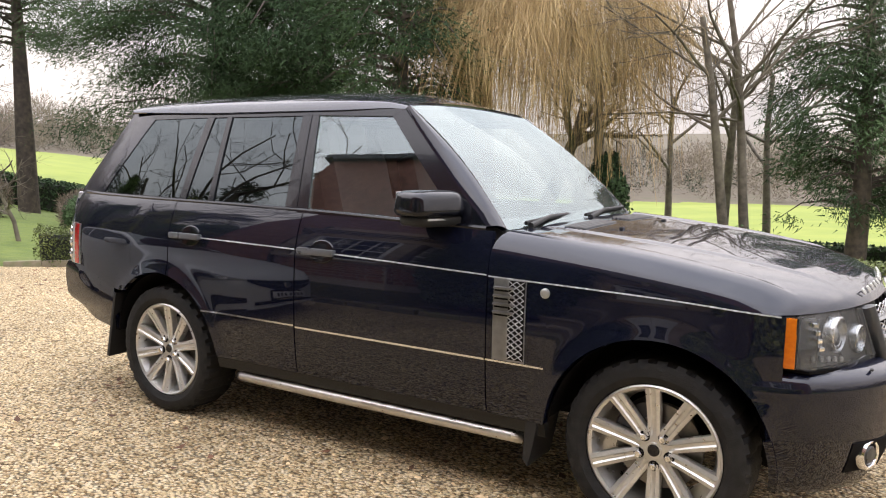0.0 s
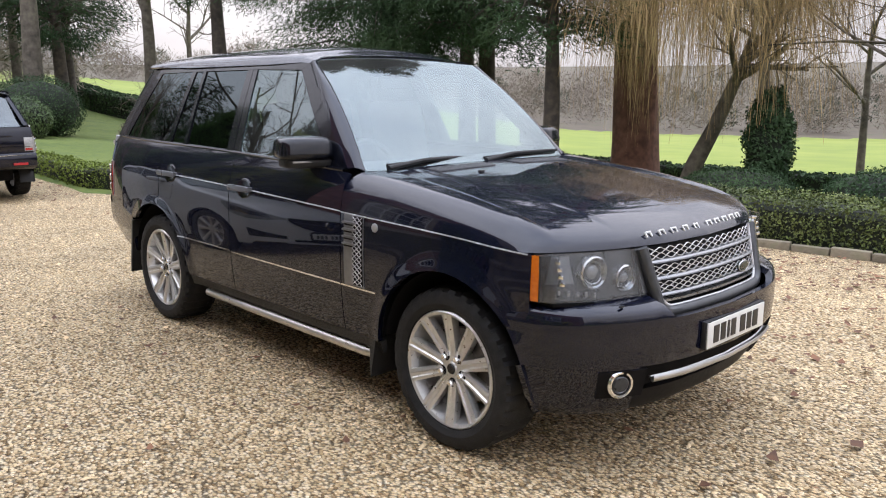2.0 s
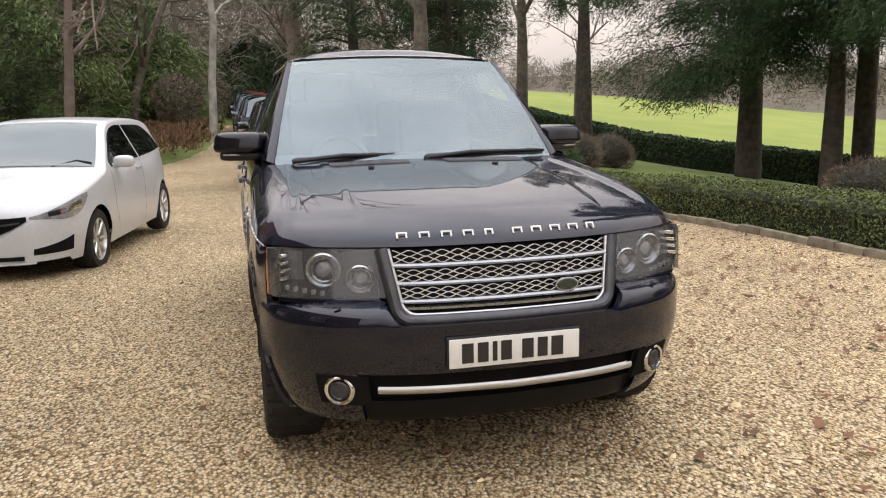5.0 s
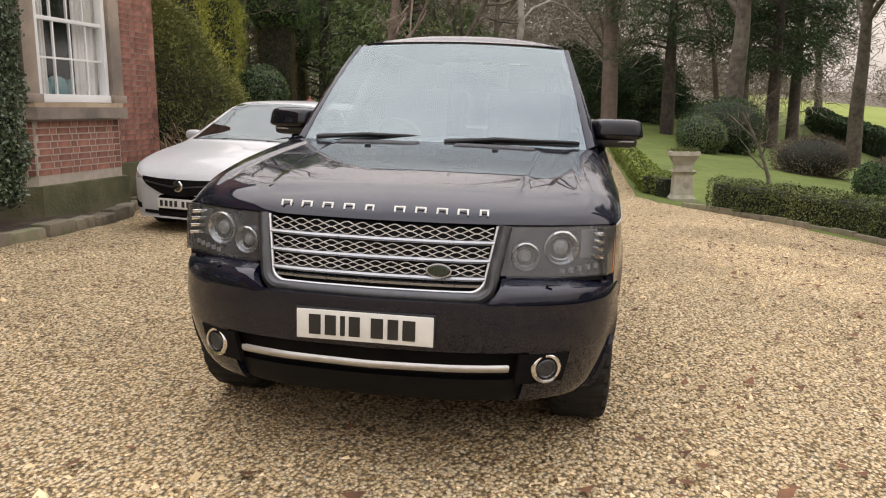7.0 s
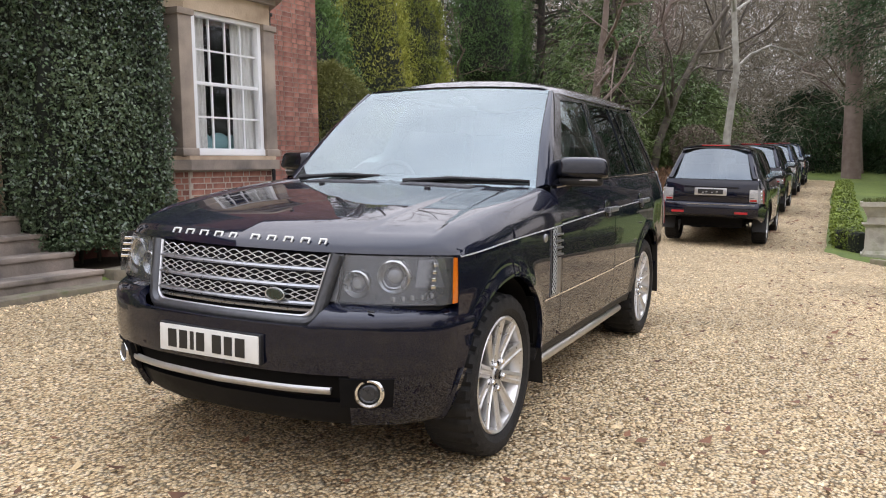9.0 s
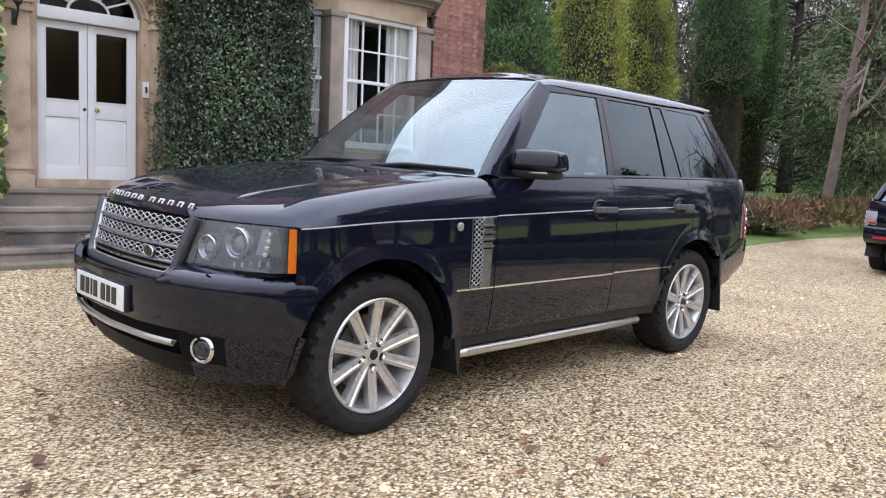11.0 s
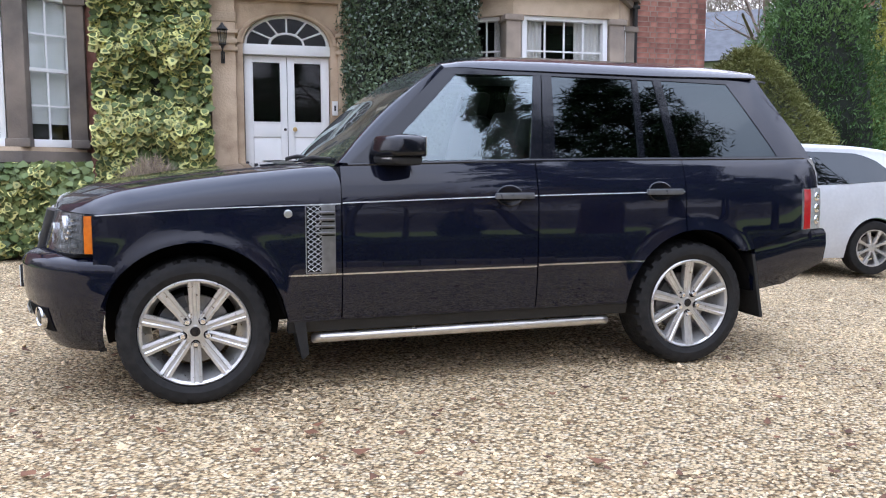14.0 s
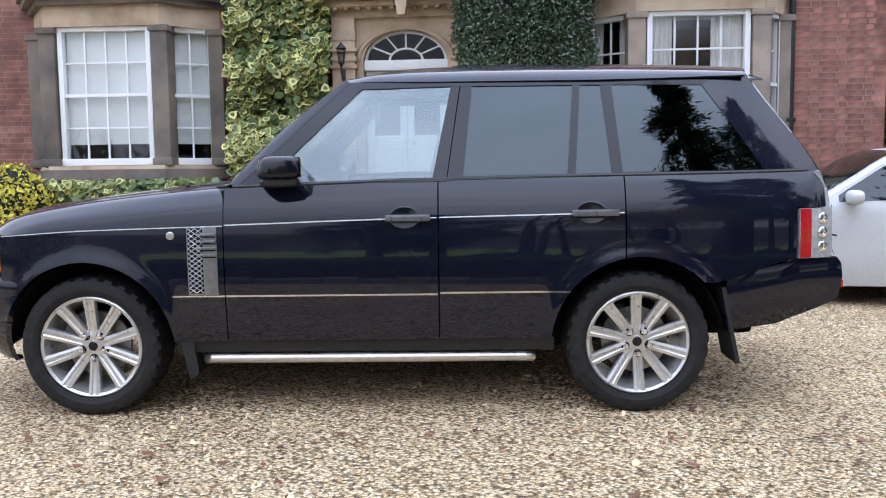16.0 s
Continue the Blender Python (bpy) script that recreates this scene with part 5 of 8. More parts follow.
def stones(n, x0, x1, y0, y1, size):
    base = np.array([(-1.1, -0.5, -0.1), (0.2, -1.0, -0.1), (1.1, 0.3, -0.1), (-0.3, 1.0, -0.1), (-0.35, -0.1, 0.9), (0.4, 0.1, 0.8)], float)
    faces = np.array([(0, 1, 4), (1, 5, 4), (1, 2, 5), (2, 3, 5), (3, 4, 5), (3, 0, 4)])
    x, y = rng.uniform(x0, x1, n), rng.uniform(y0, y1, n)
    keep = np.array([drive_high(a) + 0.1 < b < drive_low(a) - 0.1 for a, b in zip(x, y)])
    x, y = x[keep], y[keep]
    n = len(x)
    z = np.array([ground_z(a, b) for a, b in zip(x, y)]) - 0.003
    s = size * rng.lognormal(0, 0.35, n)
    a = rng.uniform(0, 2 * math.pi, n)
    v = base[None] * np.stack([s, s * rng.uniform(0.55, 1.0, n), s * rng.uniform(0.45, 0.9, n)], 1)[:, None, :]
    v += rng.normal(0, 0.14, (n, 6, 3)) * s[:, None, None]
    tx, ty = rng.normal(0, 0.25, n), rng.normal(0, 0.25, n)
    v[:, :, 2] += v[:, :, 0] * tx[:, None] + v[:, :, 1] * ty[:, None]
    c, d = np.cos(a)[:, None], np.sin(a)[:, None]
    w = np.stack([v[:, :, 0] * c - v[:, :, 1] * d + x[:, None], v[:, :, 0] * d + v[:, :, 1] * c + y[:, None], v[:, :, 2] + z[:, None]], 2)
    f = (faces[None] + (np.arange(n) * 6)[:, None, None]).reshape(-1, 3)
    return w.reshape(-1, 3), f


def solid_mesh(name, v, f, material, **tags):
    me = bpy.data.meshes.new(name)
    me.vertices.add(len(v))
    me.vertices.foreach_set("co", np.asarray(v, np.float32).reshape(-1))
    me.loops.add(f.size)
    me.loops.foreach_set("vertex_index", np.asarray(f, np.int32).reshape(-1))
    me.polygons.add(len(f))
    me.polygons.foreach_set("loop_start", np.arange(0, f.size, 3, dtype=np.int32))
    me.polygons.foreach_set("loop_total", np.full(len(f), 3, np.int32))
    me.update(calc_edges=True)
    me.materials.append(material)
    return tagged(new(name, me), **tags)


STONES = stuff("loose_stone", [(0.524, 0.383, 0.207), (0.706, 0.554, 0.353)], 30, 0.85, island=0.42, bump=0.3, bump_scale=120, spec=0.3)
near = [stones(70000, -6.5, 3.0, -4.6, 5.8, 0.0078), stones(9000, -13.5, -6.5, -4.0, 4.0, 0.011), stones(6000, -6.5, 3.0, -4.6, 5.8, 0.0108)]
off, vv, ff = 0, [], []
for v, f in near:
    vv.append(v)
    ff.append(f + off)
    off += len(v)
solid_mesh("gravel_stones", np.concatenate(vv), np.concatenate(ff), STONES, label="loose pale yellow gravel stones lying on the drive", category="gravel", kind="stuff")

# fallen leaves
LEAF_BROWN = stuff("dead_leaf", [(0.09, 0.036, 0.018), (0.19, 0.085, 0.04)], 20, 0.8, island=0.4)


def fallen(n, x0, x1, y0, y1, size):
    out = []
    for _ in range(n):
        x, y = rng.uniform(x0, x1), rng.uniform(y0, y1)
        if not drive_high(x) + 0.05 < y < drive_low(x) - 0.05:
            continue
        s, a = size * rng.uniform(0.6, 1.4), rng.uniform(0, 6.28)
        z = ground_z(x, y) + 0.014
        c, d = math.cos(a), math.sin(a)
        q = [(-1, 0, rng.uniform(0, 0.5)), (0, -0.55, 0.05), (1, 0, rng.uniform(0.1, 0.7)), (0, 0.55, rng.uniform(0, 0.3))]
        out.append([(x + s * (u * c - w * d), y + s * (u * d + w * c), z + s * k) for u, w, k in q])
    return out


leaves = fallen(560, -8, 3.0, 1.2, 5.7, 0.028) + fallen(160, -4, 3, -4.5, 1.2, 0.026) + fallen(260, -13, -5, 0.5, 4.3, 0.03) + fallen(40, -3.5, 2.6, 1.2, 5.4, 0.042) + fallen(14, 0.9, 2.2, -2, 1.5, 0.042) + fallen(60, 0.6, 3.0, 0.4, 3.8, 0.045) + fallen(170, -7, 0.6, 2.2, 5.0, 0.036) + fallen(420, -7, 4, 4.2, 5.8, 0.032) + fallen(300, -34, -11, 0.6, 2.4, 0.05) + fallen(90, -4, 4, 2.6, 4.4, 0.04)
quads_mesh("fallen_leaves", leaves, LEAF_BROWN, "brown dead leaves scattered on the gravel", kind="stuff", category="leaves")

# ---- the house: u along the front towards the far end of the drive, b outwards from the door, z up ----
HOUSE = Matrix.Translation((-1.31, -5.80, 0.0)) @ Matrix.Rotation(radians(180 - 3.4), 4, "Z") @ Matrix.Diagonal((1, -1, 1, 1))
WALL_B = 0.14
BAY_B = 0.66


def hs(shape):
    """From the house's own axes into the world."""
    v = [tuple(HOUSE @ Vector(p)) for p in shape[0]]
    return v, [tuple(reversed(q)) for q in shape[1]]


house = empty("house", label="red brick country house with sandstone bays and doorway", category="house")


def block(name, u0, u1, b0, b1, z0, z1, mat_, parent=None, bevel=0.0, label=""):
    return part(name, hs(box(u1 - u0, b1 - b0, z1 - z0, bevel, ((u0 + u1) / 2, (b0 + b1) / 2, (z0 + z1) / 2))), mat_, parent or house, label)


BRICK_WALL = stuff("brick_wall", [(0.17, 0.07, 0.052), (0.26, 0.11, 0.085), (0.34, 0.165, 0.13)], 9, 0.85, bump=0.6, bump_scale=30, detail=6)
# walls (thick), in stretches between the doorway and the bays
BAYS = (3.70, -3.88)
TOP = 6.5
w1 = block("wall", 1.05, 2.36, -0.25, WALL_B, -0.2, TOP, BRICK_WALL)
w2 = block("wall", -2.54, -1.05, -0.25, WALL_B, -0.2, TOP, BRICK_WALL)
w3 = block("wall", 4.82, 6.17, -0.25, WALL_B, -0.2, 4.06, OLD_MORTAR)
block("upper_wall", 4.82, 6.17, -0.25, WALL_B, 4.06, TOP, BRICK_WALL)
w4 = block("wall", -8.6, -4.82, -0.25, WALL_B, -0.2, 4.06, OLD_MORTAR)
block("upper_wall", -8.6, -4.82, -0.25, WALL_B, 4.06, TOP, BRICK_WALL)
w5 = block("upper_wall", 2.36, 4.82, -0.25, WALL_B, 3.95, TOP, BRICK_WALL)
w6 = block("upper_wall", -4.82, -2.54, -0.25, WALL_B, 3.95, TOP, BRICK_WALL)
w7 = block("upper_wall", -1.05, 1.05, -0.25, WALL_B, 3.60, TOP, DARK_STONE)
end = block("end_wall", 5.85, 6.17, -9.0, -0.25, -0.4, TOP, BRICK_WALL)
block("end_wall", -8.6, -8.28, -9.0, -0.25, -0.4, TOP, MORTAR)
block("back_wall", -8.28, 5.85, -9.0, -8.7, -0.4, TOP, MORTAR)
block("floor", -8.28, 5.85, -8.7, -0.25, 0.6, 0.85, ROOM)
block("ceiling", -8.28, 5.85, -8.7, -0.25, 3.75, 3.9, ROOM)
part("roof", hs(prism([(-8.75, 0.24), (6.3, 0.24), (6.3, -9.1), (-8.75, -9.1)], 0.15, "z", TOP)), SLATE, house, "grey slate roof")
rv = [(-8.75, 0.24, TOP + 0.15), (6.3, 0.24, TOP + 0.15), (6.3, -9.1, TOP + 0.15), (-8.75, -9.1, TOP + 0.15), (-5, -4.4, TOP + 2.6), (2.6, -4.4, TOP + 2.6)]
part("roof_slope", hs((rv, [(0, 1, 5, 4), (1, 2, 5), (2, 3, 4, 5), (3, 0, 4)])), SLATE, house)

# plinth at the far corner
block("plinth", 4.62, 6.23, WALL_B - 0.3, WALL_B + 0.06, -0.3, 0.62, MOSSY, bevel=0.012, label="mossy stone plinth")


def bay(u0, blinds, left_end, right_end):
    """A canted bay with three sashes, stone posts, sill, lintel and cornice."""
    thing = empty("bay_window", label="canted sandstone bay window with white sashes" + (" and drawn pale blinds" if blinds else " and grey curtains"), category="window")
    stone = SOOT_STONE if blinds else DARK_STONE
    f0, f1 = u0 - 0.76, u0 + 0.76
    e0, e1 = u0 - left_end, u0 + right_end
    plan = [(e0, WALL_B - 0.1), (e0, WALL_B), (f0, BAY_B), (f1, BAY_B), (e1, WALL_B), (e1, WALL_B - 0.1)]
    def grow(d):
        return [(e0 - d, WALL_B - 0.1), (e0 - d, WALL_B + 0.0), (f0 - d * 0.55, BAY_B + d), (f1 + d * 0.55, BAY_B + d), (e1 + d, WALL_B + 0.0), (e1 + d, WALL_B - 0.1)]
    part("brick_base", hs(prism(grow(-0.012), 0.95, "z", 0.30)), MORTAR, thing, "brick base")
    part("stone_plinth", hs(prism(grow(0.06), 0.62, "z", -0.1)), MOSSY, thing, "mossy stone plinth")
    part("sill", hs(prism(grow(0.09), 0.13, "z", 1.245)), stone, thing, "weathered stone sill")
    part("sill_moulding", hs(prism(grow(0.045), 0.05, "z", 1.375)), STONE, thing)
    part("lintel", hs(prism(grow(0.02), 0.27, "z", 3.22)), STONE, thing, "sandstone lintel band")
    part("cornice", hs(join(prism(grow(0.10), 0.08, "z", 3.49), prism(grow(0.20), 0.10, "z", 3.57), prism(grow(0.26), 0.07, "z", 3.67))), stone, thing, "dark weathered cornice")
    part("parapet", hs(prism(grow(0.03), 0.39, "z", 3.74)), STONE, thing)
    # stone posts at the corners and against the wall
    for (u, b, du, db) in ((f0 + 0.005, BAY_B - 0.11, 0.11, 0.13), (f1 - 0.005, BAY_B - 0.11, 0.11, 0.13), (e0 + 0.02, WALL_B + 0.0, 0.10, 0.10), (e1 - 0.02, WALL_B + 0.0, 0.10, 0.10)):
        post = part("stone_post", hs(box(du * 2, db * 2, 1.82, 0.02, (u, b, 2.32))), stone, thing, "weathered stone post")
        part("post_base", hs(box(du * 2 + 0.05, db * 2 + 0.05, 0.10, 0.015, (u, b, 1.47))), stone, post)
        part("post_cap", hs(box(du * 2 + 0.05, db * 2 + 0.05, 0.08, 0.015, (u, b, 3.18))), stone, post)
    # sashes
    def sash(u_a, b_a, u_b, b_b, cols, blind):
        d = Vector((u_b - u_a, b_b - b_a, 0))
        w = d.length
        m = Matrix.Translation((u_a, b_a, 0)) @ Matrix.Rotation(math.atan2(d.y, d.x), 4, "Z")
        def sb(name, x0, x1, y0, y1, z0, z1, mat_, parent, bev=0.004, label=""):
            return part(name, hs(moved(box(x1 - x0, y1 - y0, z1 - z0, bev, ((x0 + x1) / 2, (y0 + y1) / 2, (z0 + z1) / 2)), m)), mat_, parent, label)
        z0, z1 = 1.43, 3.22
        win = sb("sash_sill", 0, w, -0.10, 0.02, z0, z0 + 0.09, WHITE, thing, 0.006, "white painted sash window")
        for x0, x1 in ((0, 0.065), (w - 0.065, w)):
            sb("window_frame", x0, x1, -0.10, 0.0, z0 + 0.09, z1, WHITE, win)
        sb("window_frame", 0.065, w - 0.065, -0.10, 0.0, z1 - 0.055, z1, WHITE, win)
        zm = (z0 + 0.09 + z1 - 0.055) / 2
        sb("meeting_rail", 0.065, w - 0.065, -0.075, -0.015, zm - 0.022, zm + 0.022, WHITE, win)
        inner = w - 0.13
        for i in range(1, cols):
            x = 0.065 + inner * i / cols
            for za, zb, y in ((z0 + 0.09, zm - 0.022, -0.04), (zm + 0.022, z1 - 0.055, -0.06)):
                sb("glazing_bar", x - 0.011, x + 0.011, y - 0.015, y + 0.012, za, zb, WHITE, win, 0.002)
        for za, zb, y in ((z0 + 0.09, zm - 0.022, -0.04), (zm + 0.022, z1 - 0.055, -0.06)):
            zc = (za + zb) / 2
            sb("glazing_bar", 0.065, w - 0.065, y - 0.014, y + 0.011, zc - 0.011, zc + 0.011, WHITE, win, 0.002)
        for r, (za, zb, y) in enumerate(((z0 + 0.09, zm - 0.022, -0.043), (zm + 0.022, z1 - 0.055, -0.063))):
            zc = (za + zb) / 2
            for i in range(cols):
                x0 = 0.065 + inner * i / cols
                for a, c in ((za, zc), (zc, zb)):
                    g = sb("pane", x0 + 0.011, x0 + inner / cols - 0.011, y - 0.002, y + 0.002, a + 0.005, c - 0.005, WINDOW_GLASS, win, 0)
                    g.visible_shadow = False
        if blind:
            sb("blind", 0.02, w - 0.02, -0.135, -0.12, z0 + 0.28, z1, BLIND, win, 0.002, "drawn pale roller blind")
        else:
            for s0, s1 in ((0.01, w * 0.26), (w * 0.64, w - 0.01)):
                folds = [[(s0 + (s1 - s0) * t, -0.135 + 0.014 * math.sin(t * 26) + 0.006 * math.sin(t * 61), z) for z in (z0 + 0.02, z1)] for t in np.linspace(0, 1, 60)]
                part("curtain", hs(moved(sheet(folds, 0.008, (0, 1, 0)), m)), CURTAIN, win, "hanging grey curtain", 60)
        return win
    sash(f0 + 0.135, BAY_B - 0.02, f1 - 0.135, BAY_B - 0.02, 4, blinds)
    sash(f1 - 0.02 + 0.06, BAY_B - 0.12, e1 - 0.05, WALL_B + 0.06, 2, blinds)
    sash(e0 + 0.05, WALL_B + 0.06, f0 + 0.02 - 0.06, BAY_B - 0.12, 2, blinds)
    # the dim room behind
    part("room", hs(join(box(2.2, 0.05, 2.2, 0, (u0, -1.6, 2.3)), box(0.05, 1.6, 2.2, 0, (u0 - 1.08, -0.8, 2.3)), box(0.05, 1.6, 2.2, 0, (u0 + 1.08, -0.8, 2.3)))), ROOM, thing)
    return thing


bay_right = bay(BAYS[0], False, 1.36, 1.20)
bay_left = bay(BAYS[1], True, 1.20, 1.36)
# rain pipe beside the bay
pipe = tagged(part("drain_pipe", hs(join(tube([(4.97, WALL_B + 0.07, 0.2), (4.97, WALL_B + 0.07, 4.5)], 0.038, 12), box(0.12, 0.1, 0.05, 0.01, (4.97, WALL_B + 0.06, 1.9)), box(0.12, 0.1, 0.05, 0.01, (4.97, WALL_B + 0.06, 3.5)))), BLACK_IRON), "black iron rain pipe fixed to the brick wall", "pipe")

# teal cushions on the bay's window seat
CUSHION = stuff("teal_cloth", [(0.16, 0.3, 0.31), (0.24, 0.4, 0.4)], 8, 0.9, bump=0.3)
for u, dz in ((3.45, 0.0), (3.75, 0.01), (4.02, -0.01)):
    tagged(part("cushion", hs(moved(ellipsoid(0.15, 0.07, 0.13, 14, 10, power=0.75), pose(u, BAY_B - 0.30, 1.60 + dz, 12, 0, 0)))
                , CUSHION), "pale teal cushion on the window seat", "cushion", "cushions in the bay")
block("window_seat", 2.95, 4.45, 0.0, BAY_B - 0.2, 1.30, 1.46, WHITE, house)

# doorway
porch = empty("doorway", label="sandstone doorway with pilasters, arch and heavy cornice", category="doorway")
tagged(porch, kind="structure")
DOOR_Z = 0.90


def dw(name, u0, u1, b0, b1, z0, z1, mat_, parent, bev=0.006, label=""):
    return part(name, hs(box(u1 - u0, b1 - b0, z1 - z0, bev, ((u0 + u1) / 2, (b0 + b1) / 2, (z0 + z1) / 2))), mat_, parent, label)


for s in (-1, 1):
    a = dw("jamb", min(s * 0.565, s * 0.66), max(s * 0.565, s * 0.66), -0.2, 0.10, DOOR_Z, 2.80, STONE, porch)
    c = dw("pilaster", min(s * 0.66, s * 0.97), max(s * 0.66, s * 0.97), -0.2, 0.20, 0.75, 3.34, STONE, porch, 0.01, "sandstone pilaster")
    for z, d, h in ((0.86, 0.03, 0.16), (1.02, 0.018, 0.05), (2.70, 0.03, 0.05), (2.80, 0.022, 0.06), (2.92, 0.035, 0.05), (3.10, 0.012, 0.12)):
        dw("pilaster_band", min(s * (0.66 - 0.0), s * 0.97) - d, max(s * 0.66, s * 0.97) + d, 0.0, 0.20 + d, z - h / 2, z + h / 2, STONE, c, 0.008)
# arch spandrel with an elliptical hole
arch_pts = [(0.56 * math.cos(a), 2.80 + 0.385 * math.sin(a)) for a in np.linspace(0, math.pi, 25)]
outer = [(0.66, 2.80), (0.66, 3.34), (-0.66, 3.34), (-0.66, 2.80)]
sp = []
for k in range(24):
    a, b = arch_pts[k], arch_pts[k + 1]
    sp.append(prism([(a[0], a[1]), (b[0], b[1]), (b[0], 3.34), (a[0], 3.34)], 0.30, "y", -0.20))
sp += [prism([(0.56, 2.80), (0.66, 2.80), (0.66, 3.34), (0.56, 3.34)], 0.30, "y", -0.20), prism([(-0.66, 2.80), (-0.56, 2.80), (-0.56, 3.34), (-0.66, 3.34)], 0.30, "y", -0.20)]
part("arch_stone", hs(join(*sp)), STONE, porch, smooth=0)
rim = [[(r * math.cos(a) * 0.60 / 0.56, b, 2.80 + 0.385 / 0.56 * r * math.sin(a)) for r, b in ((0.56, 0.10), (0.56, 0.125), (0.60, 0.13), (0.615, 0.10))] for a in np.linspace(0, math.pi, 25)]
part("arch_moulding", hs(sheet(rim, 0, (0, 1, 0))), STONE, porch)
dw("frieze", -0.99, 0.99, -0.2, 0.17, 3.34, 3.46, STONE, porch, 0.006)
dw("cornice", -1.14, 1.14, -0.2, 0.32, 3.46, 3.53, STONE, porch, 0.015)
dw("cornice_top", -1.26, 1.26, -0.2, 0.46, 3.53, 3.62, DARK_STONE, porch, 0.02)
for u in np.linspace(-1.05, 1.05, 15):
    dw("modillion", u - 0.03, u + 0.03, 0.17, 0.29, 3.425, 3.468, STONE, porch, 0.006)
key = part("keystone", hs(prism([(-0.05, 3.30), (0.05, 3.30), (0.10, 3.66), (-0.10, 3.66)], 0.16, "y", 0.35)), STONE, porch)
# transom, fanlight
fan = empty("fanlight")
fan.parent = porch
tagged(fan, "white fan-shaped light over the door")
dw("transom", -0.565, 0.565, -0.10, 0.05, 2.665, 2.80, WHITE, fan, 0.01)
ring = lambda k, r: tube([(0.555 * k * math.cos(a), 0.0, 2.80 + 0.38 * k * math.sin(a)) for a in np.linspace(0, math.pi, 25)], r, 6)
part("fan_rim", hs(ring(0.97, 0.022)), WHITE, fan)
part("fan_ring", hs(ring(0.40, 0.016)), WHITE, fan)
for a in np.linspace(0, math.pi, 7)[1:-1]:
    part("fan_bar", hs(tube([(0.555 * 0.40 * math.cos(a), 0, 2.80 + 0.38 * 0.40 * math.sin(a)), (0.555 * 0.96 * math.cos(a), 0, 2.80 + 0.38 * 0.96 * math.sin(a))], 0.013, 6)), WHITE, fan)
part("fan_glass", hs(prism(arch_pts, 0.006, "y", -0.03)), pane("fanlight_glass", (0.20, 0.21, 0.22), 0.7, 1.45), fan).visible_shadow = False
# double door
door = empty("front_door", label="white panelled double front door with glazed upper panes, closed", category="door")
DARK_GLASS = pane("door_glass", (0.25, 0.26, 0.27), 0.95, 1.6)
for s in (-1, 1):
    e0, e1 = (0.004, 0.555) if s > 0 else (-0.555, -0.004)
    leaf = empty("door_leaf")
    leaf.parent = door
    o0, o1 = (e0 + 0.085, e1 - 0.105) if s > 0 else (e0 + 0.105, e1 - 0.085)
    zb, zt = 1.80, 2.575
    dw("stile", e0, o0, -0.09, -0.035, DOOR_Z, 2.66, WHITE, leaf, 0.004)
    dw("stile", o1, e1, -0.09, -0.035, DOOR_Z, 2.66, WHITE, leaf, 0.004)
    dw("rail", o0, o1, -0.09, -0.035, zt, 2.66, WHITE, leaf, 0.003)
    dw("rail", o0, o1, -0.09, -0.035, 1.60, zb, WHITE, leaf, 0.003)
    dw("rail", o0, o1, -0.09, -0.035, DOOR_Z, 1.06, WHITE, leaf, 0.003)
    dw("panel", o0, o1, -0.085, -0.052, 1.06, 1.60, WHITE, leaf, 0.01)
    dw("pane", o0, o1, -0.068, -0.062, zb, zt, DARK_GLASS, leaf, 0)
    for u0, u1, z0, z1 in ((o0 - 0.012, o1 + 0.012, zt, zt + 0.018), (o0 - 0.012, o1 + 0.012, zb - 0.018, zb), (o0 - 0.012, o0 + 0.006, zb, zt), (o1 - 0.006, o1 + 0.012, zb, zt)):
        dw("bead", u0, u1, -0.04, -0.026, z0, z1, WHITE, leaf, 0.003)
for z in (DOOR_Z + 0.0,):
    dw("door_sill", -0.60, 0.60, -0.15, 0.14, 0.80, DOOR_Z, STONE, porch, 0.012)
part("door_knob", hs(join(moved(lathe([(0, 0.075), (0.02, 0.07), (0.03, 0.05), (0.024, 0.03), (0.012, 0.02), (0.012, 0.0)], 20), pose(0.09, -0.036, 1.70)))), BRASS, door, "brass door knob")
part("door_knob", hs(moved(lathe([(0, 0.02), (0.014, 0.016), (0.02, 0.0)], 16), pose(-0.005 - 0.03, -0.036, 1.70))), BLACK_IRON, door, "dark escutcheon")
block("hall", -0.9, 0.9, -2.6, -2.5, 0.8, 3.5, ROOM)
bell = tagged(part("door_bell", hs(join(box(0.075, 0.03, 0.19, 0.006, (0.615, 0.112, 1.98)), )), WHITE), "white door bell plate beside the front door", "bell")
part("push_button", hs(box(0.024, 0.02, 0.07, 0.004, (0.615, 0.13, 1.98))), BLACK_IRON, bell)
# wall lantern
lan = empty("wall_lantern", label="black iron wall lantern with glass on a scrolled bracket", category="lantern")
lu, lb, lz = -0.815, 0.40, 2.83
lantern_size = lambda shape: hs(moved(shape, Matrix.Translation((lu, 0.20, lz - 0.05)) @ Matrix.Scale(0.74, 4) @ Matrix.Translation((-lu, -0.20, 0.05 - lz))))
part("lantern_roof", lantern_size(moved(lathe([(0.0, 0.16), (0.02, 0.15), (0.03, 0.12), (0.095, 0.05), (0.10, 0.04)], 8, "z"), pose(lu, lb, lz + 0.09))), BLACK_IRON, lan)
part("lantern_glass", lantern_size(moved(lathe([(0.085, 0.13), (0.055, -0.11)], 8, "z"), pose(lu, lb, lz))), pane("lantern_glass", (0.75, 0.78, 0.78), 0.9, 1.5), lan)
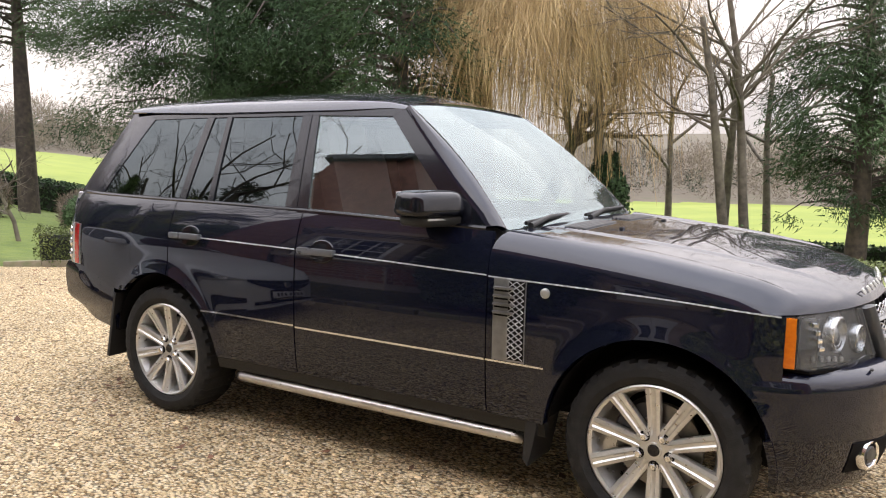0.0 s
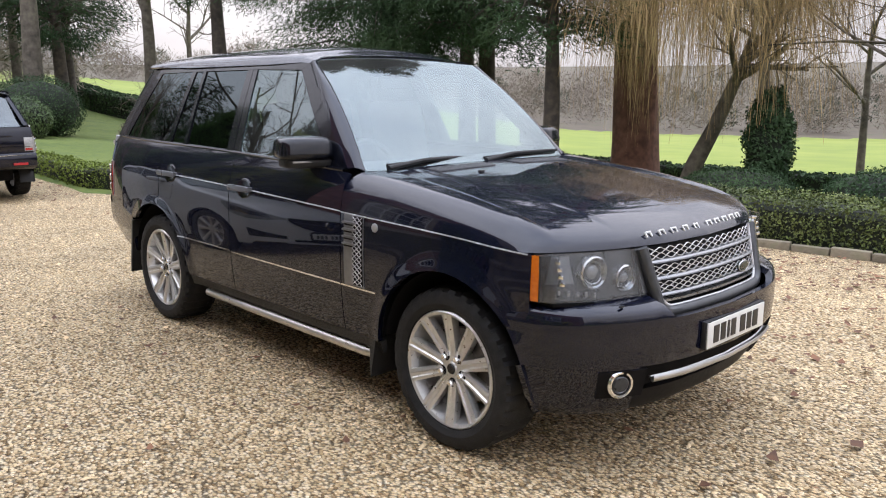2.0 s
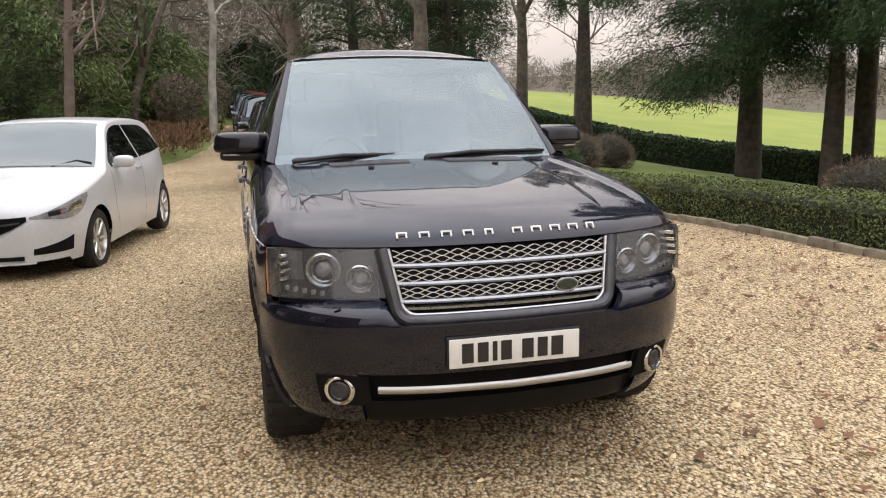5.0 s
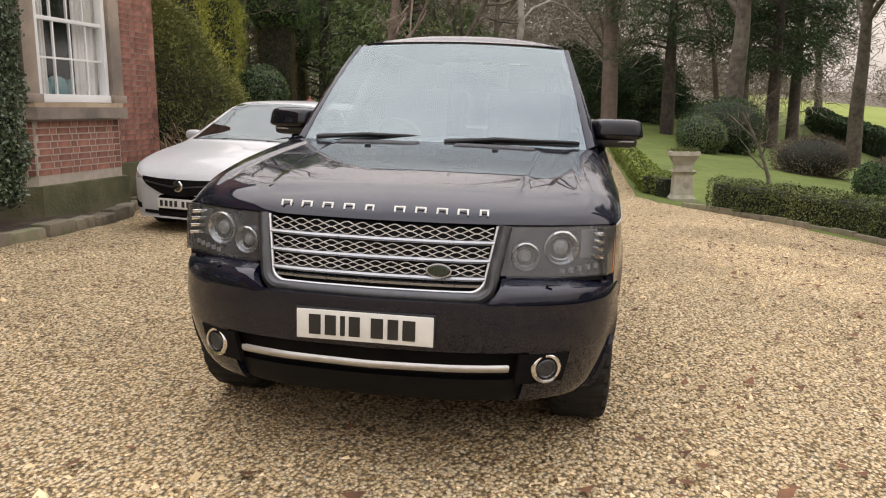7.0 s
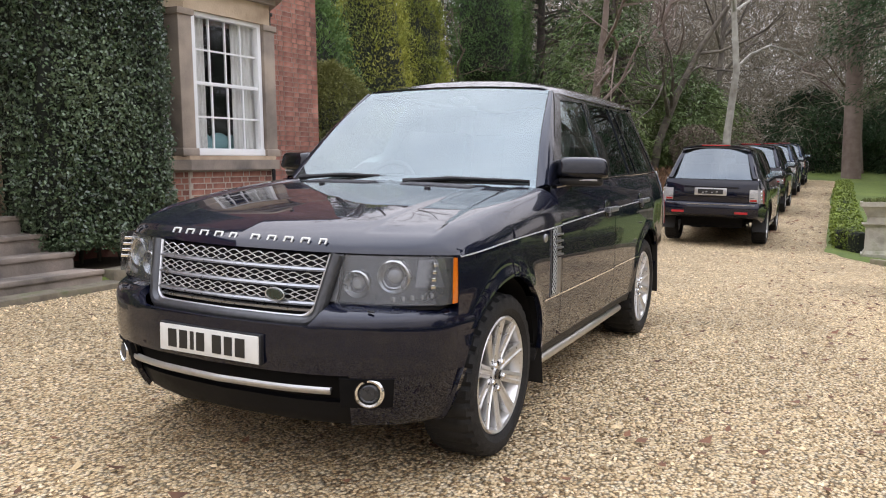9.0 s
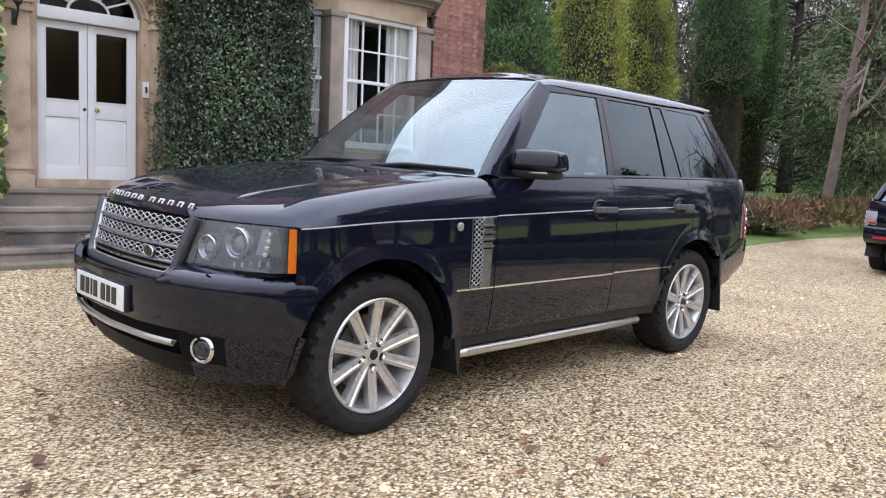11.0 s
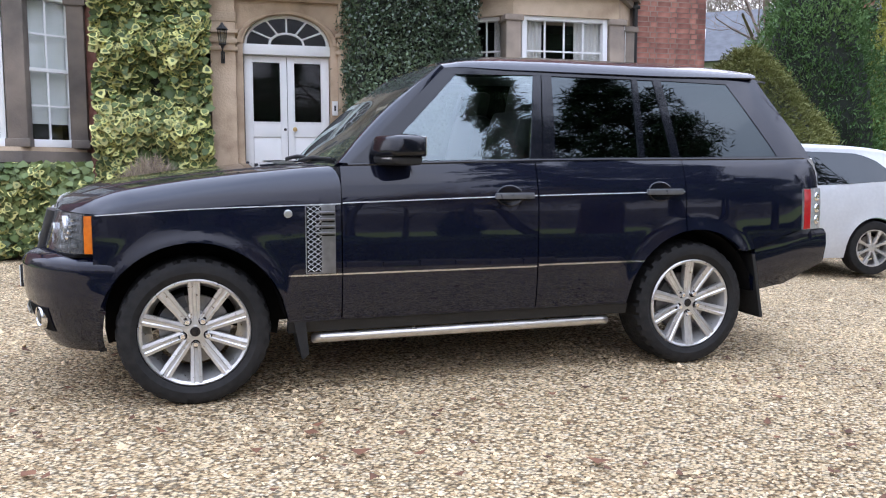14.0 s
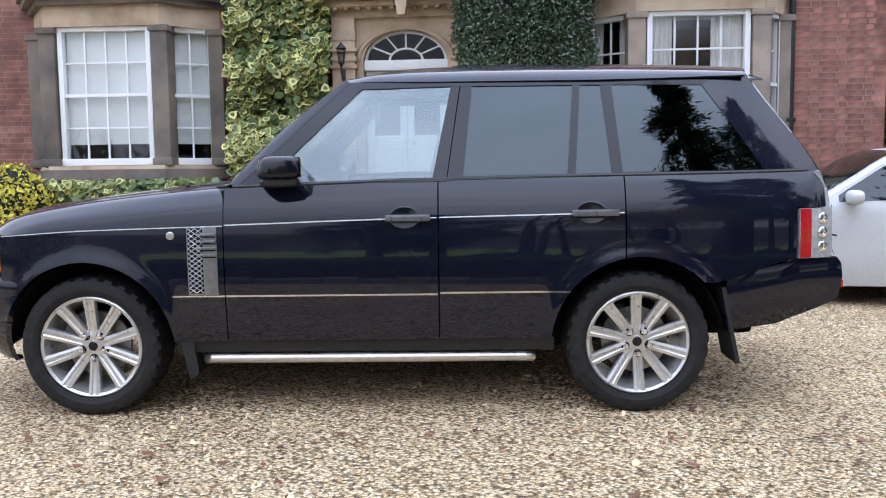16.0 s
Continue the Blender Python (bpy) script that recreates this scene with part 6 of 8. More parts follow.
part("lantern_base", lantern_size(moved(lathe([(0.06, -0.10), (0.062, -0.12), (0.03, -0.15), (0.012, -0.20), (0.0, -0.21)], 8, "z"), pose(lu, lb, lz))), BLACK_IRON, lan)
for i in range(4):
    a = math.pi / 2 * i + 0.4
    part("lantern_bar", lantern_size(tube([(lu + 0.087 * math.cos(a), lb + 0.087 * math.sin(a), lz + 0.13), (lu + 0.057 * math.cos(a), lb + 0.057 * math.sin(a), lz - 0.11)], 0.006, 5)), BLACK_IRON, lan)
part("bracket", lantern_size(tube([(lu, 0.20, lz - 0.32), (lu, 0.30, lz - 0.34), (lu, 0.40, lz - 0.28), (lu, 0.41, lz - 0.19)], 0.014, 8)), BLACK_IRON, lan)
part("back_plate", lantern_size(box(0.07, 0.02, 0.2, 0.005, (lu, 0.21, lz - 0.31))), BLACK_IRON, lan)

# stone steps
steps = empty("entrance_steps", label="four worn stone steps up to the front door", category="steps")
for k, (z, b0, b1) in enumerate(((0.80, -0.15, 0.50), (0.62, 0.30, 0.80), (0.44, 0.62, 1.12), (0.27, 0.94, 1.46))):
    w = 0.80 + 0.07 * k
    st = dw("step", -1.35 - 0.05 * k, w, b0, b1, z - 0.32, z, DARK_STONE, steps, 0.018)
    dw("nosing", -1.36 - 0.05 * k, w + 0.01, b1 - 0.06, b1 + 0.022, z - 0.045, z + 0.004, DARK_STONE, st, 0.012)
flag = tagged(dw("flagstone", -1.9, 1.1, 1.40, 1.72, 0.02, 0.155, KERB, None, 0.015), "flat worn flagstone at the foot of the steps", "flagstone")

# ---- plants ----
def leaf_mat(name, colors, island=0.35, rough=0.6, scale=0.8, spec=0.3):
    m = stuff(name, colors, scale, rough, island=island, detail=3, spec=spec)
    return m


HEDGE_LEAF = leaf_mat("hedge_leaf", [(0.042, 0.058, 0.014), (0.080, 0.105, 0.026), (0.125, 0.145, 0.045)], 0.5, scale=1.5)
HOLLY_LEAF = leaf_mat("dark_clipped_leaf", [(0.034, 0.058, 0.028), (0.060, 0.095, 0.045), (0.105, 0.150, 0.078)], 0.5, 0.36, 1.2, 0.6)
IVY_GREEN = leaf_mat("ivy_green", [(0.050, 0.078, 0.026), (0.095, 0.135, 0.045), (0.15, 0.185, 0.065)], 0.4, 0.5, 2.0)
IVY_CREAM = leaf_mat("ivy_cream", [(0.34, 0.35, 0.10), (0.60, 0.57, 0.22)], 0.42, 0.5, 2.0)
YEW_LEAF = leaf_mat("yew_leaf", [(0.022, 0.045, 0.022), (0.042, 0.073, 0.034), (0.063, 0.102, 0.046)], 0.35, 0.8, 0.5, 0.12)
DOME_LEAF = leaf_mat("topiary_leaf", [(0.10, 0.112, 0.032), (0.17, 0.18, 0.052), (0.24, 0.235, 0.078)], 0.16, 0.7, 0.7)
GREEN_CON = leaf_mat("cypress_leaf", [(0.055, 0.115, 0.034), (0.105, 0.185, 0.056), (0.160, 0.24, 0.078)], 0.25, 0.7, 0.7)
GOLD_CON = leaf_mat("golden_cypress_leaf", [(0.151, 0.185, 0.034), (0.286, 0.302, 0.059), (0.437, 0.403, 0.084)], 0.25, 0.7, 0.8)
LAUREL_LEAF = leaf_mat("laurel_leaf", [(0.034, 0.062, 0.026), (0.062, 0.100, 0.042), (0.095, 0.135, 0.055)], 0.5, 0.5, 0.3)
WOOD_LEAF = leaf_mat("rhododendron_leaf", [(0.06, 0.095, 0.032), (0.11, 0.16, 0.052), (0.17, 0.215, 0.075)], 0.4, 0.5, 0.3)
JUNIPER_LEAF = leaf_mat("juniper_leaf", [(0.070, 0.119, 0.063), (0.119, 0.182, 0.098), (0.168, 0.224, 0.126)], 0.4, 0.7, 0.8)
BROWN_TWIG = leaf_mat("brown_twig", [(0.085, 0.066, 0.048), (0.135, 0.106, 0.078), (0.185, 0.15, 0.11)], 0.3, 0.9)
HEATHER = leaf_mat("heather", [(0.10, 0.05, 0.03), (0.16, 0.09, 0.05), (0.09, 0.10, 0.03)], 0.4, 0.9, 0.5)
WILLOW_TWIG = leaf_mat("willow_twig", [(0.26, 0.17, 0.075), (0.36, 0.25, 0.12), (0.46, 0.35, 0.19)], 0.35, 0.8)
FAR_WOOD = leaf_mat("far_wood", [(0.15, 0.125, 0.098), (0.19, 0.16, 0.125), (0.17, 0.158, 0.115)], 0.10, 0.95, 0.02)
NEAR_WOOD = leaf_mat("near_wood_twig", [(0.20, 0.17, 0.135), (0.26, 0.225, 0.18), (0.23, 0.21, 0.15)], 0.15, 0.95, 0.05)
FAR_GREEN = leaf_mat("far_evergreen", [(0.045, 0.06, 0.04), (0.07, 0.085, 0.055)], 0.3, 0.95, 0.02)
BARK = stuff("grey_bark", [(0.060, 0.050, 0.040), (0.115, 0.096, 0.076), (0.165, 0.143, 0.106)], 5, 0.95, bump=1.0, bump_scale=14)
YEW_BARK = stuff("dark_yew_bark", [(0.03, 0.024, 0.02), (0.06, 0.046, 0.038), (0.10, 0.078, 0.06)], 5, 0.95, bump=1.0, bump_scale=14)
PINE_BARK = stuff("pine_bark", [(0.15, 0.105, 0.085), (0.23, 0.175, 0.145)], 4, 0.95, bump=1.0, bump_scale=14)
BIRCH_BARK = stuff("birch_bark", [(0.18, 0.16, 0.13), (0.42, 0.40, 0.35)], 3, 0.8, bump=0.6, bump_scale=14)
RED_BARK = stuff("redwood_bark", [(0.075, 0.032, 0.022), (0.14, 0.062, 0.042), (0.19, 0.095, 0.065)], 4, 0.95, bump=1.0, bump_scale=9)
# near-black for inner cores, standing in for the shade between leaves
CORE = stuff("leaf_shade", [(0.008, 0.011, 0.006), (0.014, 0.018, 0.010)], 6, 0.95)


def leaves_at(c, nrm, length, width, jitter=0.6):
    """Diamond leaves at points c, facing about nrm."""
    n = len(c)
    nrm = nrm + rng.normal(0, jitter, (n, 3))
    nrm /= np.linalg.norm(nrm, axis=1, keepdims=True) + 1e-9
    t = np.cross(nrm, rng.normal(0, 1, (n, 3)))
    t /= np.linalg.norm(t, axis=1, keepdims=True) + 1e-9
    s = np.cross(nrm, t)
    k = rng.uniform(0.65, 1.35, (n, 1))
    a, b = t * (length * 0.5) * k, s * (width * 0.5) * k
    return np.stack([c - a, c + b - a * 0.15, c + a, c - b - a * 0.15], 1)


def sprays_at(c, along, length, width, spread=0.35):
    """Narrow blades at points c that lie along a direction."""
    n = len(c)
    along = along + rng.normal(0, spread, (n, 3))
    along /= np.linalg.norm(along, axis=1, keepdims=True) + 1e-9
    s = np.cross(along, rng.normal(0, 1, (n, 3)))
    s /= np.linalg.norm(s, axis=1, keepdims=True) + 1e-9
    k = rng.uniform(0.6, 1.4, (n, 1))
    a, b = along * length * k, s * (width * 0.5) * k
    return np.stack([c - b * 0.9, c + a, c + b * 0.9 + a * 0.12], 1)


def bumpy(p, amount, scale):
    return np.array([noise.noise((q[0] * scale, q[1] * scale, q[2] * scale)) for q in p]) * amount


def hedge_run(name, label, line, half, z_of, height, material, density=900, leaf=0.045):
    """A clipped hedge along a line of (x, y): a dark core and a skin of leaves."""
    thing = empty(name, label=label, category="hedge")
    line = [Vector((x, y)) for x, y in line]
    core, pts, nrm = [], [], []
    for i, q in enumerate(line):
        d = (line[min(i + 1, len(line) - 1)] - line[max(i - 1, 0)]).normalized()
        s = Vector((-d.y, d.x))
        z = z_of(q.x, q.y)
        for out, k in {0: ((-0.8, 0.02), (-0.6, 0.6), (0, 1)), len(line) - 1: ((0, 1), (0.6, 0.6), (0.8, 0.02))}.get(i, ((0, 1),)):
            c = q + d * out * half
            row = []
            for o, h in ((-1, 0), (-1, 0.88), (-0.8, 1), (0.8, 1), (1, 0.88), (1, 0)):
                w = (half - 0.05) * k
                row.append((c.x + s.x * o * w, c.y + s.y * o * w, z + h * (height - 0.05)))
            core.append(row)
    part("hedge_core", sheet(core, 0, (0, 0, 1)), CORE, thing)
    total = sum((line[i + 1] - line[i]).length for i in range(len(line) - 1))
    n = int(total * (2 * half + 2 * height) * density)
    cum = np.cumsum([0] + [(line[i + 1] - line[i]).length for i in range(len(line) - 1)])
    s_ = rng.uniform(-half * 0.9, total + half * 0.9, n)
    prof = rng.uniform(0, 2 * height + 2 * half, n)
    for k in range(n):
        sk = min(max(s_[k], 0), total)
        over = s_[k] - sk
        i = min(int(np.searchsorted(cum, sk, "right")) - 1, len(line) - 2)
        d = (line[i + 1] - line[i]).normalized()
        q = line[i] + d * (sk - cum[i])
        q = q + d * over
        sd = Vector((-d.y, d.x))
        pr = prof[k]
        taper = math.sqrt(max(1 - (over / half) ** 2, 0.0))
        hf = half * taper
        if pr < height:
            o, h, nn = -hf, pr, (-sd.x, -sd.y, 0.15)
        elif pr < height + 2 * half:
            o, h, nn = (pr - height - half) * taper, height, (0, 0, 1)
        else:
            o, h, nn = hf, pr - height - 2 * half, (sd.x, sd.y, 0.15)
        pts.append((q.x + sd.x * o, q.y + sd.y * o, z_of(q.x, q.y) + h))
        nrm.append(nn)
    pts, nrm = np.array(pts), np.array(nrm)
    pts = pts + nrm * (bumpy(pts, 0.07, 2.2) + rng.normal(0, 0.02, len(pts)))[:, None]
    quads_mesh("hedge_leaves", leaves_at(pts, nrm, leaf, leaf * 0.6, 0.7), material, parent=thing)
    return thing


def blob(name, label, category, at, radii, material, n, leaf, width=0.5, core=True, profile=None, lump=0.08, lump_scale=1.6, jitter=0.6, hang=None, parent=None, part_name="crown", power=1.0):
    """A clipped or rounded bush: an ellipsoid (or a turned profile) of leaves over a dark core."""
    thing = parent or empty(name, label=label, category=category)
    u = rng.normal(0, 1, (n, 3))
    u /= np.linalg.norm(u, axis=1, keepdims=True)
    if profile:
        ts = rng.uniform(0, 1, n) ** 0.8
        r = np.array([spl(profile[0], profile[1], t) for t in ts])
        a = rng.uniform(0, 2 * math.pi, n)
        p = np.stack([np.cos(a) * r * radii[0], np.sin(a) * r * radii[1], ts * radii[2]], 1)
        nn = np.stack([np.cos(a), np.sin(a), 0.25 + 0.9 * ts], 1)
    else:
        p = np.sign(u) * np.abs(u) ** power * np.array(radii)
        nn = u
    d = np.linalg.norm(nn, axis=1, keepdims=True)
    nn = nn / d
    p = p + nn * (bumpy(p + np.array(at), lump, lump_scale) + rng.normal(-0.02, lump * 0.35, n))[:, None]
    c = p + np.array(at)
    co = leaves_at(c, nn, leaf, leaf * width, jitter) if hang is None else sprays_at(c, nn * (1 - abs(hang)) + np.array([0, 0, hang]), leaf, leaf * width, jitter)
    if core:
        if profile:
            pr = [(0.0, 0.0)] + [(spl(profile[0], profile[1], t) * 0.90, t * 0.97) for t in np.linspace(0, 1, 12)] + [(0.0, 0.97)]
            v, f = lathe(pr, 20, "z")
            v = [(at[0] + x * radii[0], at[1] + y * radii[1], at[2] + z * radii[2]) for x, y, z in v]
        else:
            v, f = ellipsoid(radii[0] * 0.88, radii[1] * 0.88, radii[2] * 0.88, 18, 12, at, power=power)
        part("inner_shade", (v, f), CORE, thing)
    quads_mesh(part_name, co, material, parent=thing)
    return thing


def bare_tree(name, label, x, y, h, r, material, lean=(0, 0), seed=1, depth=5, spread=0.75, first=0.35, twigs=True, bend=0.12, parent=None, category="tree", up=0.25):
    """A leafless tree: tapered trunk, limbs and fine twigs."""
    g = np.random.default_rng(seed)
    z0 = land_z(x, y) - 0.1
    thing = parent or empty(name, label=label, category=category)
    trunk, limbs, fine = [], [], []
    def grow(p, d, length, rad, level):
        steps = 4 if level < 2 else 3 if level < 4 else 2
        pts, rs, q, dd = [p], [rad], p, d
        for i in range(steps):
            dd = (dd + Vector(g.normal(0, bend * (1 + 0.5 * level), 3)) + Vector((0, 0, up * 0.12 * level))).normalized()
            q = q + dd * (length / steps)
            pts.append(q)
            rs.append(rad * (1 - 0.55 * (i + 1) / steps))
        sides = 10 if level == 0 else 6 if level == 1 else 4 if level == 2 else 3
        (trunk if level == 0 else limbs if level < 3 else fine).append(tube(pts, rs, sides, False))
        if level >= depth:
            return
        kids = int(g.integers(3, 6)) if level else int(g.integers(5, 9))
        for k in range(kids):
            t = g.uniform(first if level == 0 else 0.25, 1.0)
            i = min(int(t * steps), steps - 1)
            base = pts[i].lerp(pts[i + 1], t * steps - i)
            a = g.uniform(0, 2 * math.pi)
            side = dd.orthogonal().normalized()
            side = Matrix.Rotation(a, 3, dd) @ side
            nd = (dd * g.uniform(0.35, 0.9) + side * spread * g.uniform(0.7, 1.2)).normalized()
            grow(base, nd, length * g.uniform(0.42, 0.68) * (0.8 if level == 0 else 1), rs[i] * g.uniform(0.42, 0.62), level + 1)
    grow(Vector((x, y, z0)), Vector((lean[0], lean[1], 1)).normalized(), h * 0.62, r, 0)
    part("trunk", join(*trunk), material, thing, smooth=60)
    tagged(part("branchwork", join(*limbs), material, thing, smooth=60), kind="stuff")
    if fine:
        tagged(part("fine_branchwork", join(*fine), material, thing, smooth=60), kind="stuff")
    return thing


def yew(name, label, x, y, h, r, low, n=9000, seed=3, trunk_r=0.38, material=None, sparse=0.0, droop=-0.45, spray=0.34):
    """A dark spreading evergreen: trunk, drooping limbs and sprays of needles with gaps."""
    g = np.random.default_rng(seed)
    z0 = land_z(x, y)
    thing = empty(name, label=label, category="tree")
    part("trunk", tube([(x, y, z0 - 0.2), (x + 0.1, y, z0 + h * 0.25), (x + 0.05, y + 0.1, z0 + h * 0.6), (x, y, z0 + h * 0.97)], [trunk_r * 1.25, trunk_r, trunk_r * 0.55, 0.04], 10), YEW_BARK, thing, smooth=60)
    limbs, pts, dirs = [], [], []
    count = int(46 + h * 3)
    for k in range(count):
        t = low + (1 - low) * (k + g.uniform(0, 1)) / count
        prof = math.sin(math.pi * min(max((t - low) / (1 - low), 0.0) * 0.78 + 0.20, 1.0)) ** 0.8
        L = r * prof * g.uniform(0.65, 1.15)
        a = g.uniform(0, 2 * math.pi)
        d = Vector((math.cos(a), math.sin(a), 0))
        b = Vector((x, y, z0 + h * t))
        line = [b, b + d * L * 0.4 + Vector((0, 0, 0.10 * L)), b + d * L * 0.75 + Vector((0, 0, 0.05 * L)), b + d * L + Vector((0, 0, -0.14 * L))]
        limbs.append(tube(line, [0.07 + 0.01 * L, 0.05, 0.03, 0.01], 4, False))
        m = max(6, int(n / count * (0.4 + L / r)))
        for _ in range(m):
            u = g.uniform(0.18, 1.0) ** 0.75
            i = min(int(u * 3), 2)
            q = line[i].lerp(line[i + 1], u * 3 - i)
            w = 0.10 + 0.22 * L * (1 - 0.5 * u)
            off = np.clip(g.normal(0, 1, 3), -1.7, 1.7)
            q = q + Vector((off[0] * w, off[1] * w, -0.10 + 0.28 * off[2]))
            if sparse and noise.noise((q.x * 0.6, q.y * 0.6, q.z * 0.8)) < sparse - 0.5:
                continue
            pts.append(q[:])
            dirs.append((d.x * 0.7, d.y * 0.7, droop))
    tagged(part("branchwork", join(*limbs), YEW_BARK, thing, smooth=60), kind="stuff")
    quads_mesh("crown", sprays_at(np.array(pts), np.array(dirs), spray * 1.5, spray * 0.31, 0.5), material or YEW_LEAF, parent=thing)
    return thing


# low clipped hedge along the drive's garden side, with its kerb
def edge_line(x0, x1, n, off):
    return [(x, drive_low(x) + off) for x in np.linspace(x0, x1, n)]


HEDGE_BRIGHT = leaf_mat("young_hedge_leaf", [(0.10, 0.14, 0.018), (0.17, 0.22, 0.032)], 0.4, scale=1.5)
hedge_run("box_hedge", "low clipped box hedge curving along the gravel drive", edge_line(-11.0, 9.0, 52, 0.56), 0.40, lambda x, y: ground_z(x, y), 0.56, HEDGE_LEAF, 2100, 0.036)
hedge_run("box_hedge", "low clipped box hedge running beside the far drive", edge_line(-34.0, -13.3, 30, 0.36), 0.26, lambda x, y: ground_z(x, y), 0.44, HEDGE_BRIGHT, 700, 0.055)
hedge_run("box_hedge", "bright green clipped hedge end beside the stone urn", [(-14.2, 2.62), (-13.4, 2.64), (-12.95, 2.76)], 0.27, lambda x, y: ground_z(x, y), 0.46, HEDGE_BRIGHT, 1500, 0.036)
kerb_run = empty("garden_kerb", label="mossy stone kerb under the box hedge", category="kerb")
tagged(kerb_run, kind="structure")
xs = np.arange(-11.3, 9.0, 0.42)
for i in range(len(xs) - 1):
    a, b = Vector((xs[i], drive_low(xs[i]) + 0.04)), Vector((xs[i + 1], drive_low(xs[i + 1]) + 0.04))
    m = (a + b) / 2
    L = (b - a).length
    k = box(L - 0.015, 0.10, 0.16, 0.012)
    part("kerb_stone", moved(k, Matrix.Translation((m.x, m.y, ground_z(m.x, m.y) + 0.012 + 0.012 * math.sin(i * 2.3))) @ Matrix.Rotation(math.atan2(b.y - a.y, b.x - a.x) + 0.02 * math.sin(i * 1.7), 4, "Z")), KERB, kerb_run)
house_kerb = empty("house_kerb", label="rough stone edging of the flower bed by the house", category="kerb")
tagged(house_kerb, kind="structure")
xs = np.arange(-9.8, -2.3, 0.46)
for i in range(len(xs) - 1):
    a, b = Vector((xs[i], drive_high(xs[i]) - 0.05)), Vector((xs[i + 1], drive_high(xs[i + 1]) - 0.05))
    m = (a + b) / 2
    k = box((b - a).length - 0.02, 0.20 + 0.05 * math.sin(i * 3.1), 0.20, 0.03)
    part("edging_stone", moved(k, Matrix.Translation((m.x, m.y, ground_z(m.x, m.y) + 0.02 + 0.02 * math.sin(i * 2.1))) @ Matrix.Rotation(math.atan2(b.y - a.y, b.x - a.x) + 0.06 * math.sin(i * 1.7), 4, "Z")), KERB, house_kerb)
# bed between the edging and the house
p = [[(x, y, ground_z(x, y) + 0.075 + 0.04 * noise.noise((x * 2, y * 2, 1))) for y in np.linspace(-6.3, drive_high(x) - 0.10, 14)] for x in np.linspace(-10.2, 5.5, 60)]
tagged(part("flower_bed", sheet(p, 0.1, (0, 0, 1)), SOIL, smooth=80), "dark soil of the flower bed along the house", "bed", kind="structure")
p = [[(x, y, land_z(x, y) + 0.06 + 0.03 * noise.noise((x * 2, y * 2, 1))) for y in np.linspace(drive_low(x) + 0.5, drive_low(x) + 3.2, 8)] for x in np.linspace(-8.5, 9, 40)]
tagged(part("flower_bed", sheet(p, 0.05, (0, 0, 1)), SOIL, smooth=80), "dark soil behind the box hedge", "bed", kind="structure")

# clipped block beside the door, ivy and shrubs on the front
block_c = HOUSE @ Vector((1.55, 0.52, 2.55))
n_h = 50000
th = empty("clipped_evergreen", label="tall dark clipped evergreen beside the front door", category="bush")
u = rng.uniform(-1, 1, (n_h, 3))
ax = rng.integers(0, 5, n_h)
du, db, dz = 0.80, 0.62, 2.05
for k, (i, s) in enumerate(((1, 1), (0, -1), (0, 1), (2, -1), (1, 1))):
    u[ax == k, i] = s
nl = np.zeros_like(u)
for k, (i, s) in enumerate(((1, 1), (0, -1), (0, 1), (2, -1), (1, 1))):
    nl[ax == k, i] = s
loc = u * np.array([du, db, dz])
rr = np.clip((np.abs(u[:, 0:1]) - 0.72) / 0.28, 0, 1) ** 2
loc[:, 1] -= (rr[:, 0] * 0.22) * (u[:, 1] > 0.5)
loc[:, 0] *= 1 + 0.13 * np.clip(-u[:, 2] - 0.1, 0, 1) - 0.16 * np.clip(-u[:, 2] - 0.70, 0, 1) * 4
R3 = np.array(HOUSE.to_3x3())
c = loc @ R3.T + np.array(block_c)
nw = nl @ R3.T
c = c + nw * (bumpy(c, 0.10, 2.4) + bumpy(c, 0.05, 9.0) + rng.normal(0, 0.035, n_h))[:, None]
quads_mesh("leaves", leaves_at(c, nw, 0.042, 0.026, 0.95), HOLLY_LEAF, parent=th)
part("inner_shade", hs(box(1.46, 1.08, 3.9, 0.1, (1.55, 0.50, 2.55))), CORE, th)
for k in range(5):
    a = HOUSE @ Vector((1.1 + 0.22 * k, 0.45 + 0.1 * math.sin(k * 2), 0.1))
    b = HOUSE @ Vector((1.2 + 0.18 * k, 0.5, 0.75))
    part("stem", tube([a, (a + b) / 2 + Vector((0.05, 0.03, 0)), b], [0.03, 0.025, 0.03], 6), BARK, th)


IVY_SHAPE = ((0.0, -0.55), (0.36, -0.18), (0.46, 0.22), (0.0, 0.36), (-0.46, 0.22), (-0.36, -0.18))


